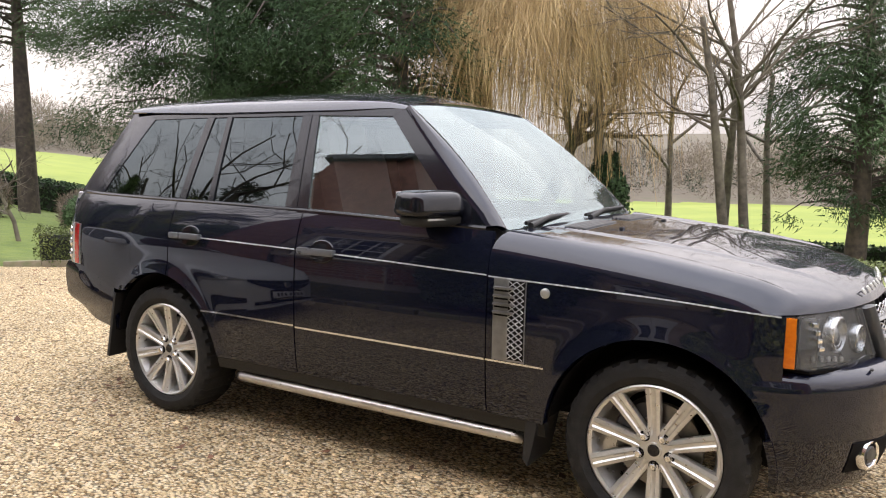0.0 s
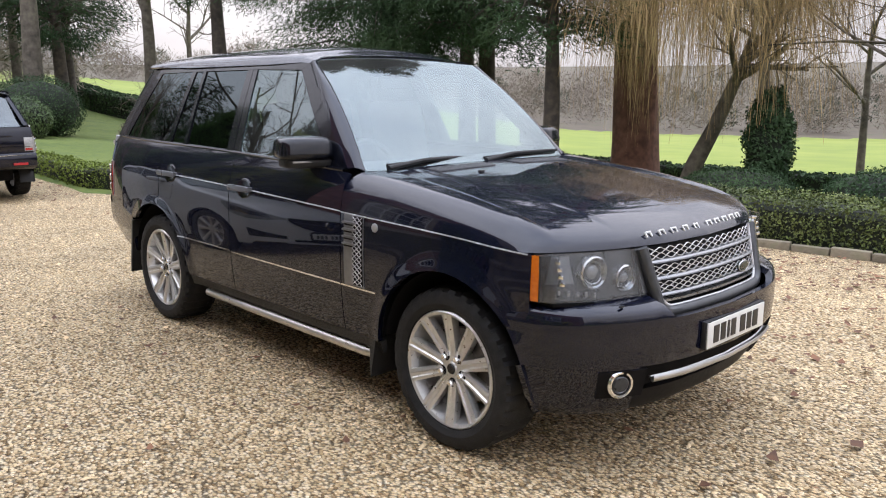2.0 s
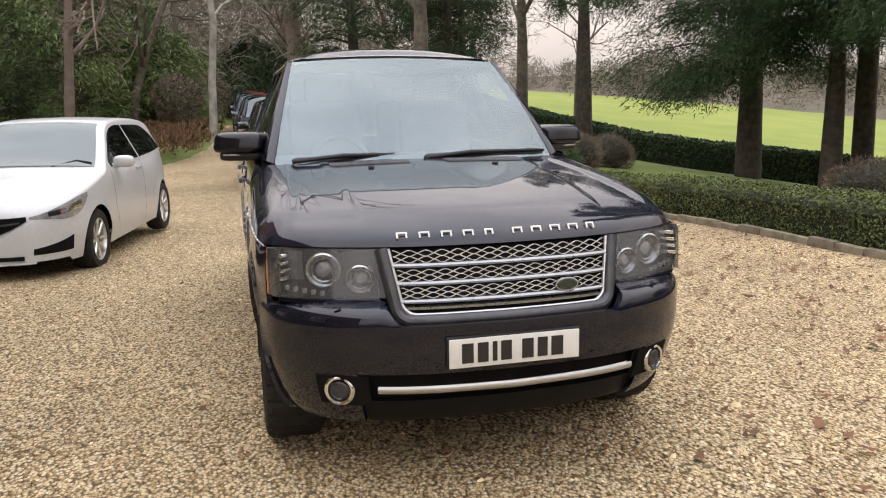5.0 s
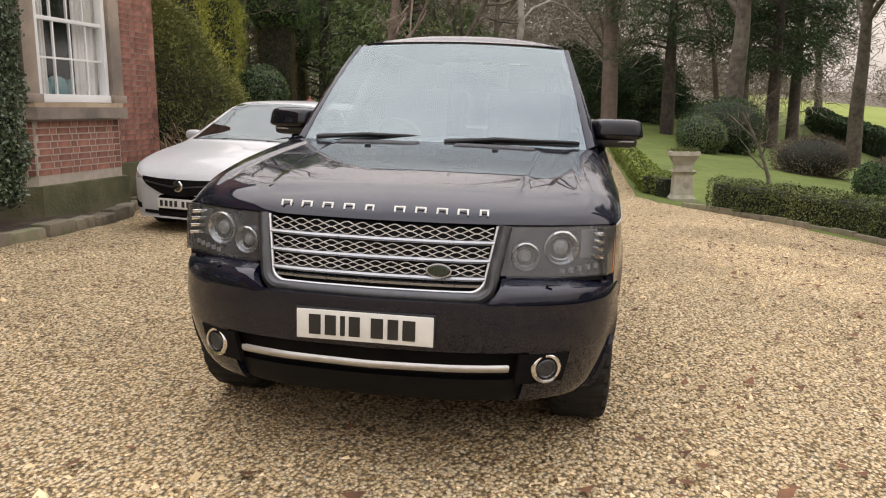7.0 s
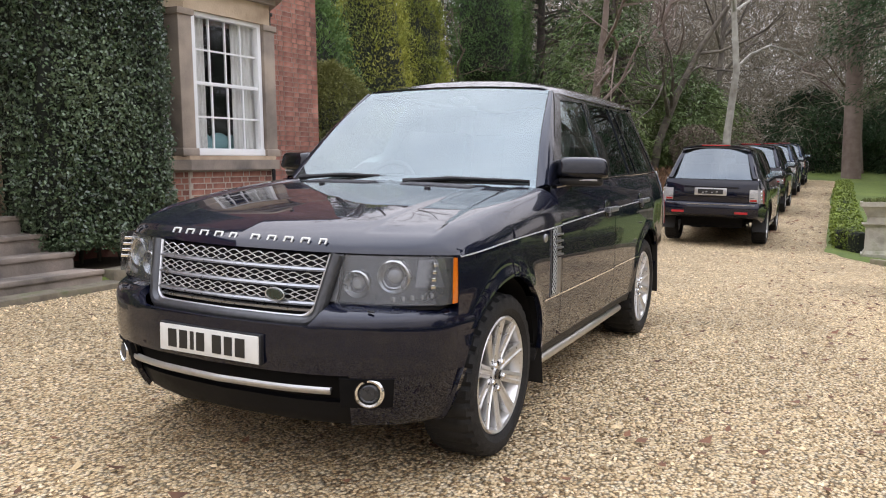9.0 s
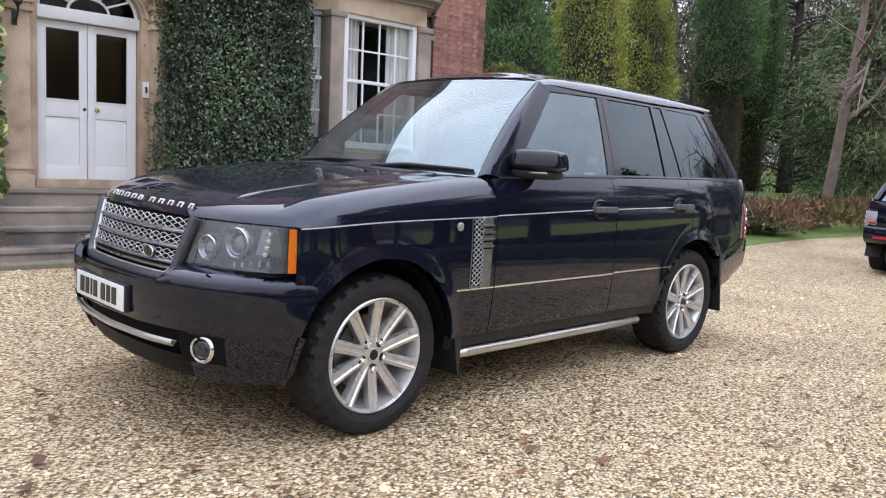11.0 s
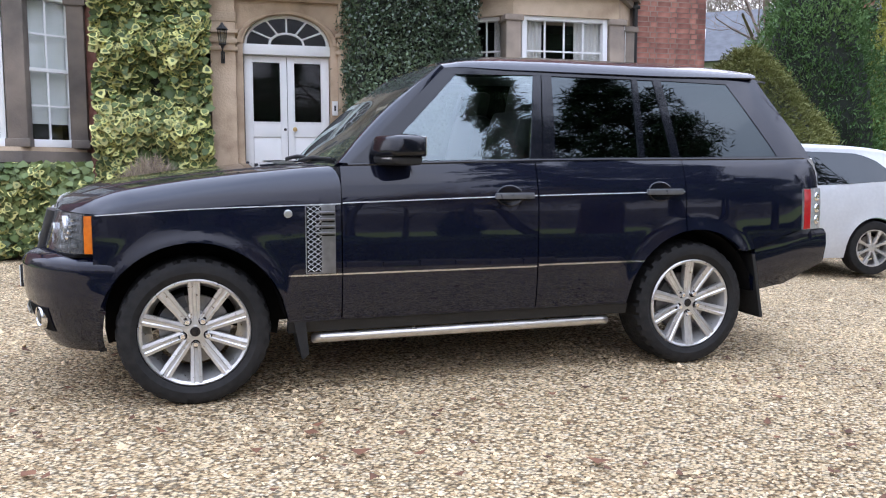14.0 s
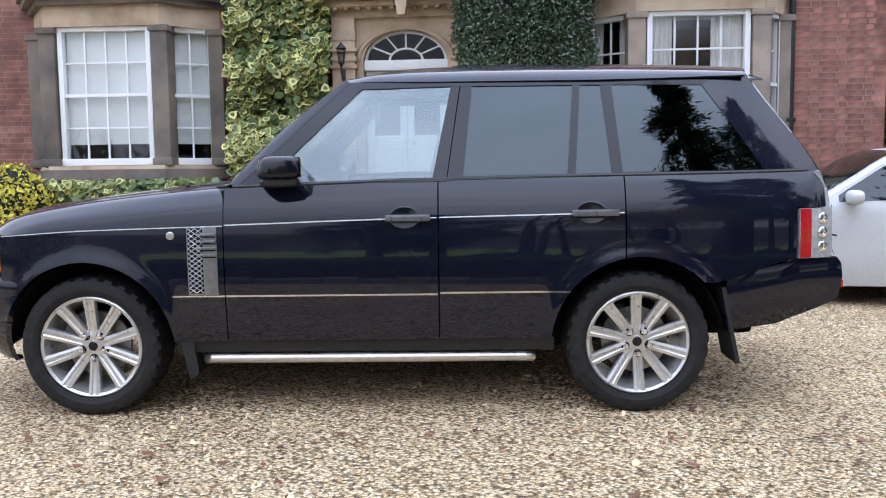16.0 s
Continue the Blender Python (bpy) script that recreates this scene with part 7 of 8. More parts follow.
def ivy(name, label, u0, u1, z0, z1, b, n, leaf, cream=0.45, depth=0.12):
    """Ivy on the wall: lobed leaves hanging tip down, many with a cream margin round a green middle."""
    th = empty(name, label=label, category="ivy")
    uu, zz = rng.uniform(u0, u1, n), rng.uniform(z0, z1, n)
    lump = np.array([noise.noise((a * 2.1, c_ * 2.1, 5.0)) for a, c_ in zip(uu, zz)])
    edge = np.minimum(np.minimum(uu - u0, u1 - uu), zz - z0)
    keep = edge + 0.22 * np.array([noise.noise((a * 3, c_ * 3, 9.0)) for a, c_ in zip(uu, zz)]) > -0.02
    bb = b + depth * (0.6 + 1.6 * lump) + rng.normal(0, 0.05, n)
    pts = np.stack([uu, bb, zz], 1)[keep]
    lump = lump[keep]
    m = len(pts)
    nrm = np.array([0, 1, 0.5]) + rng.normal(0, 0.5, (m, 3))
    nrm /= np.linalg.norm(nrm, axis=1, keepdims=True)
    up = np.array([0, 0, 1.0]) + rng.normal(0, 0.45, (m, 3))
    up -= nrm * np.sum(up * nrm, 1, keepdims=True)
    up /= np.linalg.norm(up, axis=1, keepdims=True)
    sd = np.cross(up, nrm)
    k = leaf * rng.uniform(0.6, 1.3, m)[:, None, None]
    sh = np.array(IVY_SHAPE)
    flat = sd[:, None, :] * sh[None, :, 0:1] + up[:, None, :] * sh[None, :, 1:2]
    tone = np.clip(cream + 0.7 * lump, 0.1, 0.95)
    pale = rng.uniform(0, 1, m) < tone
    outer = (pts[:, None, :] + flat * k) @ R3.T + np.array(HOUSE.translation)
    inner = (pts[:, None, :] + nrm[:, None, :] * 0.004 + flat * k * rng.uniform(0.3, 0.86, m)[:, None, None]) @ R3.T + np.array(HOUSE.translation)
    quads_mesh("green_leaves", np.concatenate([outer[~pale], inner[pale]]), IVY_GREEN, parent=th)
    if pale.any():
        quads_mesh("cream_leaves", outer[pale], IVY_CREAM, parent=th, label="cream-edged variegated leaves")
    # a near-black slab behind the leaves, drawn as the shade in their gaps
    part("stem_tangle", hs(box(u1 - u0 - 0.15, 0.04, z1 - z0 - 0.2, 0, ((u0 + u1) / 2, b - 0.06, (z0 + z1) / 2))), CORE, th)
    return th


ivy("variegated_ivy", "cream and green variegated ivy climbing the house wall", -2.33, -0.98, 0.70, 4.3, WALL_B + 0.14, 8600, 0.110, 0.66, 0.17)
ivy("variegated_ivy", "variegated ivy hedge under the bay window", -5.2, -2.3, 0.15, 1.22, 0.98, 5600, 0.098, 0.48)
ivy("variegated_ivy", "green ivy on the cornice over the door", -1.1, 1.2, 3.60, 3.95, 0.30, 900, 0.10, 0.4)
# leafless brown shrub left of the steps, and a yellow shrub
c = HOUSE @ Vector((-1.66, 1.0, 0.12))
PALE_TWIG = leaf_mat("pale_brown_twig", [(0.15, 0.115, 0.082), (0.23, 0.18, 0.132), (0.31, 0.25, 0.185)], 0.3, 0.9)
br = empty("brown_shrub", label="leafless twiggy brown shrub beside the steps", category="bush")
n_b = 16000
d_ = rng.normal(0, 1, (n_b, 3))
d_[:, 2] = np.abs(d_[:, 2]) * 0.9 + 0.05
d_ /= np.linalg.norm(d_, axis=1, keepdims=True)
t = rng.uniform(0.35, 1.0, n_b) ** 0.5
base = np.array(c) + d_ * t[:, None] * np.array([0.50, 0.46, 1.14])
quads_mesh("twiggery", sprays_at(base, d_ + np.array([0, 0, 0.5]), 0.13, 0.008, 0.45), PALE_TWIG, parent=br)
part("stem_tangle", join(*[tube([c, c + Vector((0.3 * math.cos(k), 0.25 * math.sin(k), 0.55)), c + Vector((0.4 * math.cos(k), 0.34 * math.sin(k), 0.80))], [0.02, 0.012, 0.005], 4, False) for k in range(0, 14)]), BROWN_TWIG, br)
c = HOUSE @ Vector((-4.78, 1.3, 0.86))
YELLOW_LEAF = leaf_mat("yellow_leaf", [(0.26, 0.24, 0.03), (0.45, 0.40, 0.05), (0.60, 0.52, 0.08)], 0.3, 0.6, 2.0)
blob("yellow_shrub", "small yellow-green leafy shrub by the bay window", "bush", tuple(c), (0.42, 0.4, 0.62), YELLOW_LEAF, 3600, 0.065, lump=0.12)
c = HOUSE @ Vector((5.95, 0.95, 0.55))
DRY_STEM = stuff("dry_stem", [(0.16, 0.10, 0.065), (0.34, 0.25, 0.17)], 9, 0.85, bump=0.4, bump_scale=60, island=0.4)
dead = empty("dead_stems", label="pruned bare pale brown stems at the house corner", category="bush")
for k in range(52):
    a, lean_ = rng.uniform(0, 6.28), rng.uniform(0.15, 0.75)
    h_ = rng.uniform(0.75, 1.35) * (1 - 0.2 * lean_)
    p0 = Vector((c.x + 0.14 * math.cos(a), c.y + 0.14 * math.sin(a), land_z(c.x, c.y) - 0.1))
    p1 = p0 + Vector((lean_ * 0.45 * math.cos(a), lean_ * 0.45 * math.sin(a), h_ * 0.55))
    p2 = p0 + Vector((lean_ * math.cos(a + 1.1), lean_ * math.sin(a + 1.1), h_))
    p3 = p1 + Vector((0.36 * math.cos(a - 1.3), 0.36 * math.sin(a - 1.3), 0.34 * h_))
    p4 = p2 + Vector((0.26 * math.cos(a + 2.2), 0.26 * math.sin(a + 2.2), 0.10))
    part("stem", join(tube([p0, p1, p2], [0.022, 0.016, 0.007], 6), tube([p1, (p1 + p3) / 2 + Vector((0.03, 0, 0.02)), p3], [0.013, 0.009, 0.005], 5), tube([p1.lerp(p2, 0.6), p2.lerp(p4, 0.5), p4], [0.009, 0.007, 0.004], 5)), DRY_STEM, dead)

# topiary dome and conifers by the far end of the house
DOME_PROF = ([0, 0.15, 0.35, 0.55, 0.75, 0.9, 1.0], [0.86, 1.0, 0.98, 0.84, 0.58, 0.33, 0.05])
blob("topiary_yew", "large clipped yew dome beside the house corner", "bush", (-8.75, -6.05, -0.1), (1.5, 1.6, 3.2), DOME_LEAF, 80000, 0.062, 0.30, profile=DOME_PROF, lump=0.16, lump_scale=1.5, jitter=0.5, hang=-0.25)
DEAD_LEAF = leaf_mat("dead_conifer_leaf", [(0.075, 0.065, 0.03), (0.12, 0.095, 0.045), (0.15, 0.125, 0.06)], 0.3, 0.9)
CONE = ([0, 0.08, 0.3, 0.6, 0.85, 1.0], [0.55, 0.95, 1.0, 0.78, 0.42, 0.03])
COLUMN = ([0, 0.1, 0.35, 0.7, 0.9, 1.0], [0.6, 0.92, 1.0, 0.86, 0.5, 0.05])
for x, y, r, h, m, lab, low in ((-14.5, -10.7, 1.5, 6.7, GREEN_CON, "dense green cypress behind the topiary dome", 0), (-18.5, -11.0, 1.3, 9.5, GOLD_CON, "tall golden cypress in the garden", 0), (-23.4, -12.0, 1.2, 8.4, GOLD_CON, "tall golden cypress in the garden", 0),
                                (-28.7, -11.4, 1.3, 8.0, GREEN_CON, "slim dark conifer with brown dead lower foliage", 4.2), (-34.0, -12.6, 1.2, 8.5, GREEN_CON, "slim dark conifer with brown dead lower foliage", 3.0)):
    z = land_z(x, y)
    t = blob("cypress", lab, "tree", (x, y, z + low), (r, r, h), m, 36000, 0.115, 0.32, profile=CONE if r > 1.25 else COLUMN, lump=0.42, lump_scale=1.3, jitter=0.6, hang=0.35)
    part("trunk", tube([(x, y, z - 0.2), (x, y, z + 0.9 + low)], [0.22, 0.18], 10), BARK, t)
    if low:
        blob("", "", "", (x, y, z - 0.1), (r * 0.62, r * 0.62, low + 1.2), DEAD_LEAF, 16000, 0.11, 0.16, profile=([0, 0.2, 0.6, 1.0], [0.7, 0.9, 1.0, 0.9]), lump=0.15, hang=0.3, jitter=0.6, parent=t, part_name="dead_foliage")
for x, y, r, m, lab, h in ((-24.4, -10.4, 1.03, LAUREL_LEAF, "clipped round green bush in the garden", 1.6), ):
    blob("round_bush", lab, "bush", (x, y, land_z(x, y) + h), (r, r, r * 1.1), m, 6500, 0.10, lump=0.05)
# spreading juniper
jun = empty("juniper", label="low spreading blue-green juniper at the drive's edge", category="bush")
jp, jd = [], []
for k in range(40):
    x, y = rng.uniform(-17.5, -10.6), rng.uniform(-6.6, -4.2)
    if y > drive_high(x) - 0.35:
        y = drive_high(x) - 0.5
    z = land_z(x, y)
    a0 = rng.uniform(0, 6.28)
    for i in range(560):
        a, r = a0 + rng.normal(0, 1.2), rng.uniform(0, 0.85)
        jp.append((x + r * math.cos(a), y + r * math.sin(a), z + 0.12 + 0.42 * (1 - r / 1.1) * rng.uniform(0.5, 1.1) + 0.12 * math.sin(3 * r + k)))
        jd.append((math.cos(a), math.sin(a), 0.15))
quads_mesh("foliage", sprays_at(np.array(jp), np.array(jd), 0.20, 0.06, 0.35), JUNIPER_LEAF, parent=jun, kind="stuff")
# heather bed along the house side of the far drive
hb = empty("heather_bed", label="brown winter heather mounds beside the drive", category="bush")
hp, hd = [], []
for k in range(84):
    x = rng.uniform(-36, -16.5) if k < 60 else rng.uniform(-25, -15.5)
    y = drive_high(x) - (rng.uniform(0.5, 3.4) if k < 60 else rng.uniform(0.35, 1.3))
    z = land_z(x, y)
    for i in range(150):
        a, r = rng.uniform(0, 6.28), rng.uniform(0, 1.0) ** 0.6
        hp.append((x + r * 0.9 * math.cos(a), y + r * 0.9 * math.sin(a), z + 0.75 * math.sqrt(1 - 0.9 * r * r) * rng.uniform(0.8, 1.05)))
        hd.append((0.4 * math.cos(a), 0.4 * math.sin(a), 0.8))
quads_mesh("foliage", sprays_at(np.array(hp), np.array(hd), 0.20, 0.06, 0.45), HEATHER, parent=hb)

# garden trees across the lawn
yew("yew", "broad dark evergreen tree on the lawn", -23.5, 18.6, 14.3, 6.0, 0.25, 140000, 11, 0.42, spray=0.125)
yew("yew", "dark evergreen tree with a bare lower trunk", -18.8, 18.4, 12.3, 4.0, 0.385, 62000, 12, 0.30, sparse=0.34, spray=0.13)
yew("yew", "dark evergreen tree with a bare lower trunk", -13.2, 16.4, 11.0, 3.1, 0.40, 42000, 13, 0.24, sparse=0.42, spray=0.125)
yew("yew", "tall dark evergreen on the lawn", -31.9, 15.5, 15.0, 2.8, 0.46, 34000, 14, 0.36, sparse=0.40, spray=0.15)
yew("evergreen", "very tall dark evergreen with a high crown", -19.6, 20.4, 30.0, 4.3, 0.42, 34000, 15, 0.30, sparse=0.12, spray=0.30)
# redwood
x, y = -14.6, 23.4
z = land_z(x, y)
red = empty("redwood", label="giant redwood with a thick reddish trunk", category="tree")
ring = lambda k, zz, r: [(x + r * (1 + 0.07 * math.sin(5 * a + zz)) * math.cos(a), y + r * (1 + 0.07 * math.sin(5 * a + zz)) * math.sin(a), zz) for a in np.linspace(0, 2 * math.pi, 25)]
part("trunk", sheet([ring(0, z - 0.3 + h, r) for h, r in ((0, 1.2), (0.6, 1.02), (1.8, 0.9), (5, 0.8), (12, 0.66), (22, 0.44), (36, 0.06))], 0, (1, 0, 0)), RED_BARK, red, smooth=60)
rp, rd = [], []
for k in range(230):
    zz, a = z + rng.uniform(8.5, 35.5), rng.uniform(0, 6.28)
    L = (0.7 + 5.0 * (1 - ((zz - z) / 37) ** 2)) * rng.uniform(0.55, 1.1)
    for i in range(170):
        t = rng.uniform(0.1, 1)
        rp.append((x + math.cos(a) * L * t + rng.normal(0, 0.25), y + math.sin(a) * L * t + rng.normal(0, 0.25), zz - 0.9 * t * t + rng.normal(0, 0.2)))
        rd.append((math.cos(a), math.sin(a), -0.6))
quads_mesh("crown", sprays_at(np.array(rp), np.array(rd), 0.42, 0.13, 0.4), YEW_LEAF, parent=red)
# weeping willow
wil = bare_tree("willow", "golden weeping willow with long hanging twigs", -11.2, 21.0, 9.0, 0.34, BARK, lean=(0.26, -0.05), seed=21, depth=3, spread=0.7, first=0.72, bend=0.07)
strands = []
for k in range(210):
    a, r = rng.uniform(0, 2 * math.pi), 3.9 * math.sqrt(rng.uniform(0.02, 1))
    cx, cy = -9.7 + r * math.cos(a) * 0.85, 20.2 + r * math.sin(a)
    top = 7.0 - 0.12 * r * r + rng.normal(0, 0.9)
    reach = min(rng.uniform(1.2, 4.4) + 2.6 * (r < 2.3), top + 0.2 - abs(rng.normal(0, 1.1)))
    if reach < 0.8:
        continue
    lean = np.array([0.8 * math.cos(a), 0.8 * math.sin(a)]) + rng.normal(0, 0.55, 2)
    for i in range(46):
        start, end = rng.normal(0, 0.20, 2), rng.normal(0, 0.62, 2)
        L, w = reach * rng.uniform(0.30, 1.15), rng.uniform(0.003, 0.0065)
        side = rng.normal(0, 1, 2)
        side = np.array([side[0], side[1], 0]) / (np.linalg.norm(side) + 1e-9) * w
        q = np.array([cx + start[0], cy + start[1], top + rng.normal(0, 0.35)])
        bow = rng.normal(0, 0.16, 2)
        for j in range(1, 5):
            t = j / 4
            h = start + (lean + end - start) * math.sin(t * 1.45) + bow * math.sin(t * 3.1)
            nq = np.array([cx + h[0], cy + h[1], top - L * t ** 1.35])
            strands.append([q - side, q + side, nq + side * 0.85, nq - side * 0.85])
            q = nq
quads_mesh("weeping_twiggery", np.array(strands), WILLOW_TWIG, parent=wil)
# ivy-clad trunk
iv = bare_tree("ivy_clad_tree", "bare tree with a trunk thickly covered in dark ivy", -7.95, 20.3, 11.0, 0.24, BARK, seed=22, depth=4, first=0.7, bend=0.04)
blob("", "", "", (-7.95, 20.3, land_z(-7.95, 20.3)), (0.66, 0.66, 3.4), YEW_LEAF, 9000, 0.12, 0.6, profile=([0, 0.1, 0.35, 0.6, 0.85, 1.0], [0.5, 0.62, 0.9, 1.0, 0.7, 0.3]), lump=0.25, lump_scale=1.8, parent=iv, part_name="ivy")
# bare trees beyond
for k, (x, y, h, r, dp) in enumerate(((-4.1, 20.2, 12, 0.17, 5), (-3.65, 20.5, 13, 0.16, 5), (-6.4, 30.0, 15, 0.22, 5), (-5.2, 32.4, 14, 0.2, 5), (-35.1, 13.6, 16, 0.36, 4), (1.2, 24.5, 14, 0.22, 5), (-9.5, 33.0, 13, 0.2, 5),
                                      (-63, 20, 14, 0.35, 4), (-58, 27, 13, 0.3, 4), (-34.0, 7.85, 17, 0.45, 4), (-46, 11, 14, 0.3, 4))):
    bare_tree("bare_tree", "leafless winter tree on the lawn's edge" if y > 14 else "leafless winter tree beside the far drive", x, y, h, r, BARK, seed=40 + k, depth=dp, spread=0.8, first=0.55, lean=(rng.normal(0, 0.02), rng.normal(0, 0.02)), bend=0.035 if r >= 0.3 else 0.07)
# dark ivy-clad evergreens to the right of the willow
for k_, (x, y, h, r) in enumerate(((-1.2, 25.5, 11.0, 3.2), (1.4, 29.0, 11.0, 3.0))):
    yew("evergreen", "dark evergreen at the lawn's edge", x, y, h, r, 0.22, 42000, int(50 + k_), 0.3, sparse=0.3, spray=0.14)
for k, (x, y, h, r) in enumerate(((-41.0, 6.0, 15, 4.2), (-39.5, 11.0, 13, 3.4), (-47.0, 14.0, 14, 3.8))):
    yew("evergreen", "dark evergreen with a bare lower trunk by the field hedge", x, y, h, r, 0.30, 28000, 150 + k, 0.3, sparse=0.25, spray=0.16)
# tall trees behind the house garden
for k, (x, y, h) in enumerate(((-22.0, -13.6, 21), (-27.5, -15.0, 22))):
    bare_tree("bare_tree", "tall leafless winter tree behind the garden", x, y, h, 0.32, BARK, seed=210 + k, depth=5, spread=0.75, first=0.4)
yew("evergreen", "tall dark evergreen behind the garden", -30.0, -20.5, 19, 4.6, 0.1, 18000, 190, 0.35, spray=0.26)
# small leafless ornamental tree and clipped shrubs on the lawn
bare_tree("small_tree", "small leafless ornamental tree on the lawn", -15.0, 5.25, 3.5, 0.05, BARK, seed=61, depth=3, spread=0.95, first=0.3)
for x, y, rx, rz, m, lab in ((-28.9, 5.9, 1.1, 0.85, LAUREL_LEAF, "rounded green shrub on the lawn"), (-23.4, 8.5, 1.4, 0.72, BROWN_TWIG, "clipped brown beech mound on the lawn"), (-20.2, 10.9, 0.95, 0.6, BROWN_TWIG, "clipped brown beech mound on the lawn"),
                             (-18.3, 9.0, 0.75, 0.62, BROWN_TWIG, "clipped brown beech mound on the lawn"), (-17.1, 8.1, 0.42, 0.5, YEW_LEAF, "small dark clipped bush on the lawn"), (-31.5, 7.2, 2.0, 1.3, YEW_LEAF, "rounded dark shrub on the lawn"),
                             (-11.4, 13.4, 1.2, 0.55, BROWN_TWIG, "pale brown shrub behind the hedge"), (-3.2, 15.5, 1.3, 0.5, YEW_LEAF, "low dark shrub behind the hedge"), (-7.6, 17.5, 1.6, 0.5, YEW_LEAF, "low dark shrub behind the hedge")):
    blob("shrub", lab, "bush", (x, y, land_z(x, y) + rz * 0.75), (rx, rx * 0.85, rz), m, int(3600 + 3400 * rx), 0.10 if m is BROWN_TWIG else 0.075, 0.16 if m is BROWN_TWIG else 0.5, lump=0.14, hang=0.25 if m is BROWN_TWIG else None)
# tall field hedge
hedge_run("field_hedge", "long dark field hedge at the end of the lawn", [(-62, 19.5), (-52, 17.5), (-42, 17.8), (-34, 19.5), (-27, 22.5), (-21, 25.5), (-15, 27.5), (-8, 29.0), (0, 30.5), (10, 31.5), (24, 32)], 0.6, land_z, 1.45, YEW_LEAF, 115, 0.165)

# woods at the end of the drive and behind the house garden
birch = bare_tree("birch", "pale-barked birch beside the drive", -28.6, -1.6, 15, 0.17, BIRCH_BARK, seed=71, depth=4, spread=0.8, first=0.2)
pine = bare_tree("pine", "tall straight bare pine trunk at the end of the drive", -43.0, 3.0, 34, 0.48, PINE_BARK, seed=72, depth=3, first=0.75, bend=0.03)
for k, (x, y, h, r) in enumerate(((-31.5, -6.6, 9, 3.2), (-36, -11.5, 15, 4.2), (-33.5, -3.8, 5.5, 2.2), (-49, 5.6, 4.2, 3.0), (-44, -5.5, 4.0, 3.2), (-50, 0.8, 4.6, 3.6), (-46, -12, 9, 4.4), (-56, -6, 5.0, 4.5), (-58, 4, 5.0, 4.5),
                                  (-39, -17, 17, 4.5))):
    yew("evergreen", "dense dark evergreen in the wood behind the drive", x, y, h, r, 0.03, 16500, 80 + k, 0.3, material=WOOD_LEAF if k % 2 == 0 else YEW_LEAF, spray=0.18)
for k, (x, y) in enumerate(((-34, -8), (-38.5, -3.2), (-47, 3.5), (-41, -9), (-29, -13), (-53, -2), (-47, 9.5), (-25.5, -11.5), (-22, -20), (-33, -14.5), (-27, -6.5), (-31, -4.8), (-37.5, -6.0), (-26, -15.5))):
    bare_tree("bare_tree", "leafless winter tree in the wood", x, y, 15 + 2 * math.sin(k), 0.2, BARK if k % 2 else PINE_BARK, seed=120 + k, depth=4, spread=0.8, first=0.35)
for x, y, r in ((-30.5, -2.9, 1.0), (-36.5, -1.9, 1.2)):
    blob("brown_bush", "rounded leafless brown bush beside the drive", "bush", (x, y, land_z(x, y) + 1.6), (r, r, r), BROWN_TWIG, 3600, 0.14, 0.25, core=False, lump=0.1)


def woods(name, label, n, r0, r1, a0, a1, material, h, quads=70, size=1.5, thin=0.35):
    a = np.radians(rng.uniform(a0, a1, n))
    r = rng.uniform(r0, r1, n)
    out = []
    for k in range(n):
        x, y = r[k] * math.cos(a[k]), r[k] * math.sin(a[k])
        z = land_z(x, y)
        hh = h * rng.uniform(0.7, 1.25)
        p = rng.normal(0, 1, (quads, 3))
        p /= np.linalg.norm(p, axis=1, keepdims=True)
        p *= rng.uniform(0.4, 1, (quads, 1)) ** 0.5
        c_ = np.array([x, y, z + hh * 0.5]) + p * np.array([hh * 0.42, hh * 0.42, hh * 0.52])
        out.append(sprays_at(c_, np.tile([0, 0, 0.5], (quads, 1)) + p * 0.7, size, size * thin, 0.6))
    return quads_mesh(name, np.concatenate(out), material, label, kind="stuff", category="woods")


woods("far_woods", "bare grey-brown winter woods on the far hillside", 470, 135, 220, 62, 152, FAR_WOOD, 7.6, 330, 0.95, 0.11)
woods("far_evergreens", "dark evergreens among the far winter woods", 70, 136, 240, 62, 158, FAR_GREEN, 5.0, 220, 0.7)
woods("far_woods", "bare winter woods beyond the house and garden", 260, 66, 125, 178, 262, FAR_WOOD, 19, 320, 1.6, 0.08)
# this stretch is out of view, added for the cars to reflect
woods("far_woods", "bare winter woods added out of view for reflections", 330, 60, 190, -98, 58, FAR_WOOD, 13, 110, 2.2)
woods("near_woods", "bare brown winter woods behind the drive", 90, 50, 78, 164, 202, NEAR_WOOD, 18, 800, 1.3, 0.05)
woods("far_woods", "bare winter woods on the slope behind the neighbouring house", 80, 62, 95, 220, 248, NEAR_WOOD, 17, 320, 1.4, 0.07)
woods("field_trees", "leafless hedgerow trees round the green field", 150, 128, 175, 148, 178, FAR_WOOD, 5.0, 260, 0.75, 0.10)

# ---- other vehicles ----
WHITE_CAR = stuff("white_car_paint", [(0.49, 0.50, 0.50), (0.54, 0.55, 0.55)], 30, 0.4, coat=0.7, rough_var=0.05)
HATCH_GLASS = pane("hatchback_glass", (0.05, 0.055, 0.06), (0.8, 0.86, 0.9), 1.75)

HATCH_LAMP = stuff("smoky_lamp", [(0.22, 0.23, 0.235), (0.50, 0.51, 0.51)], 18, 0.12, 0.3, coat=0.8)


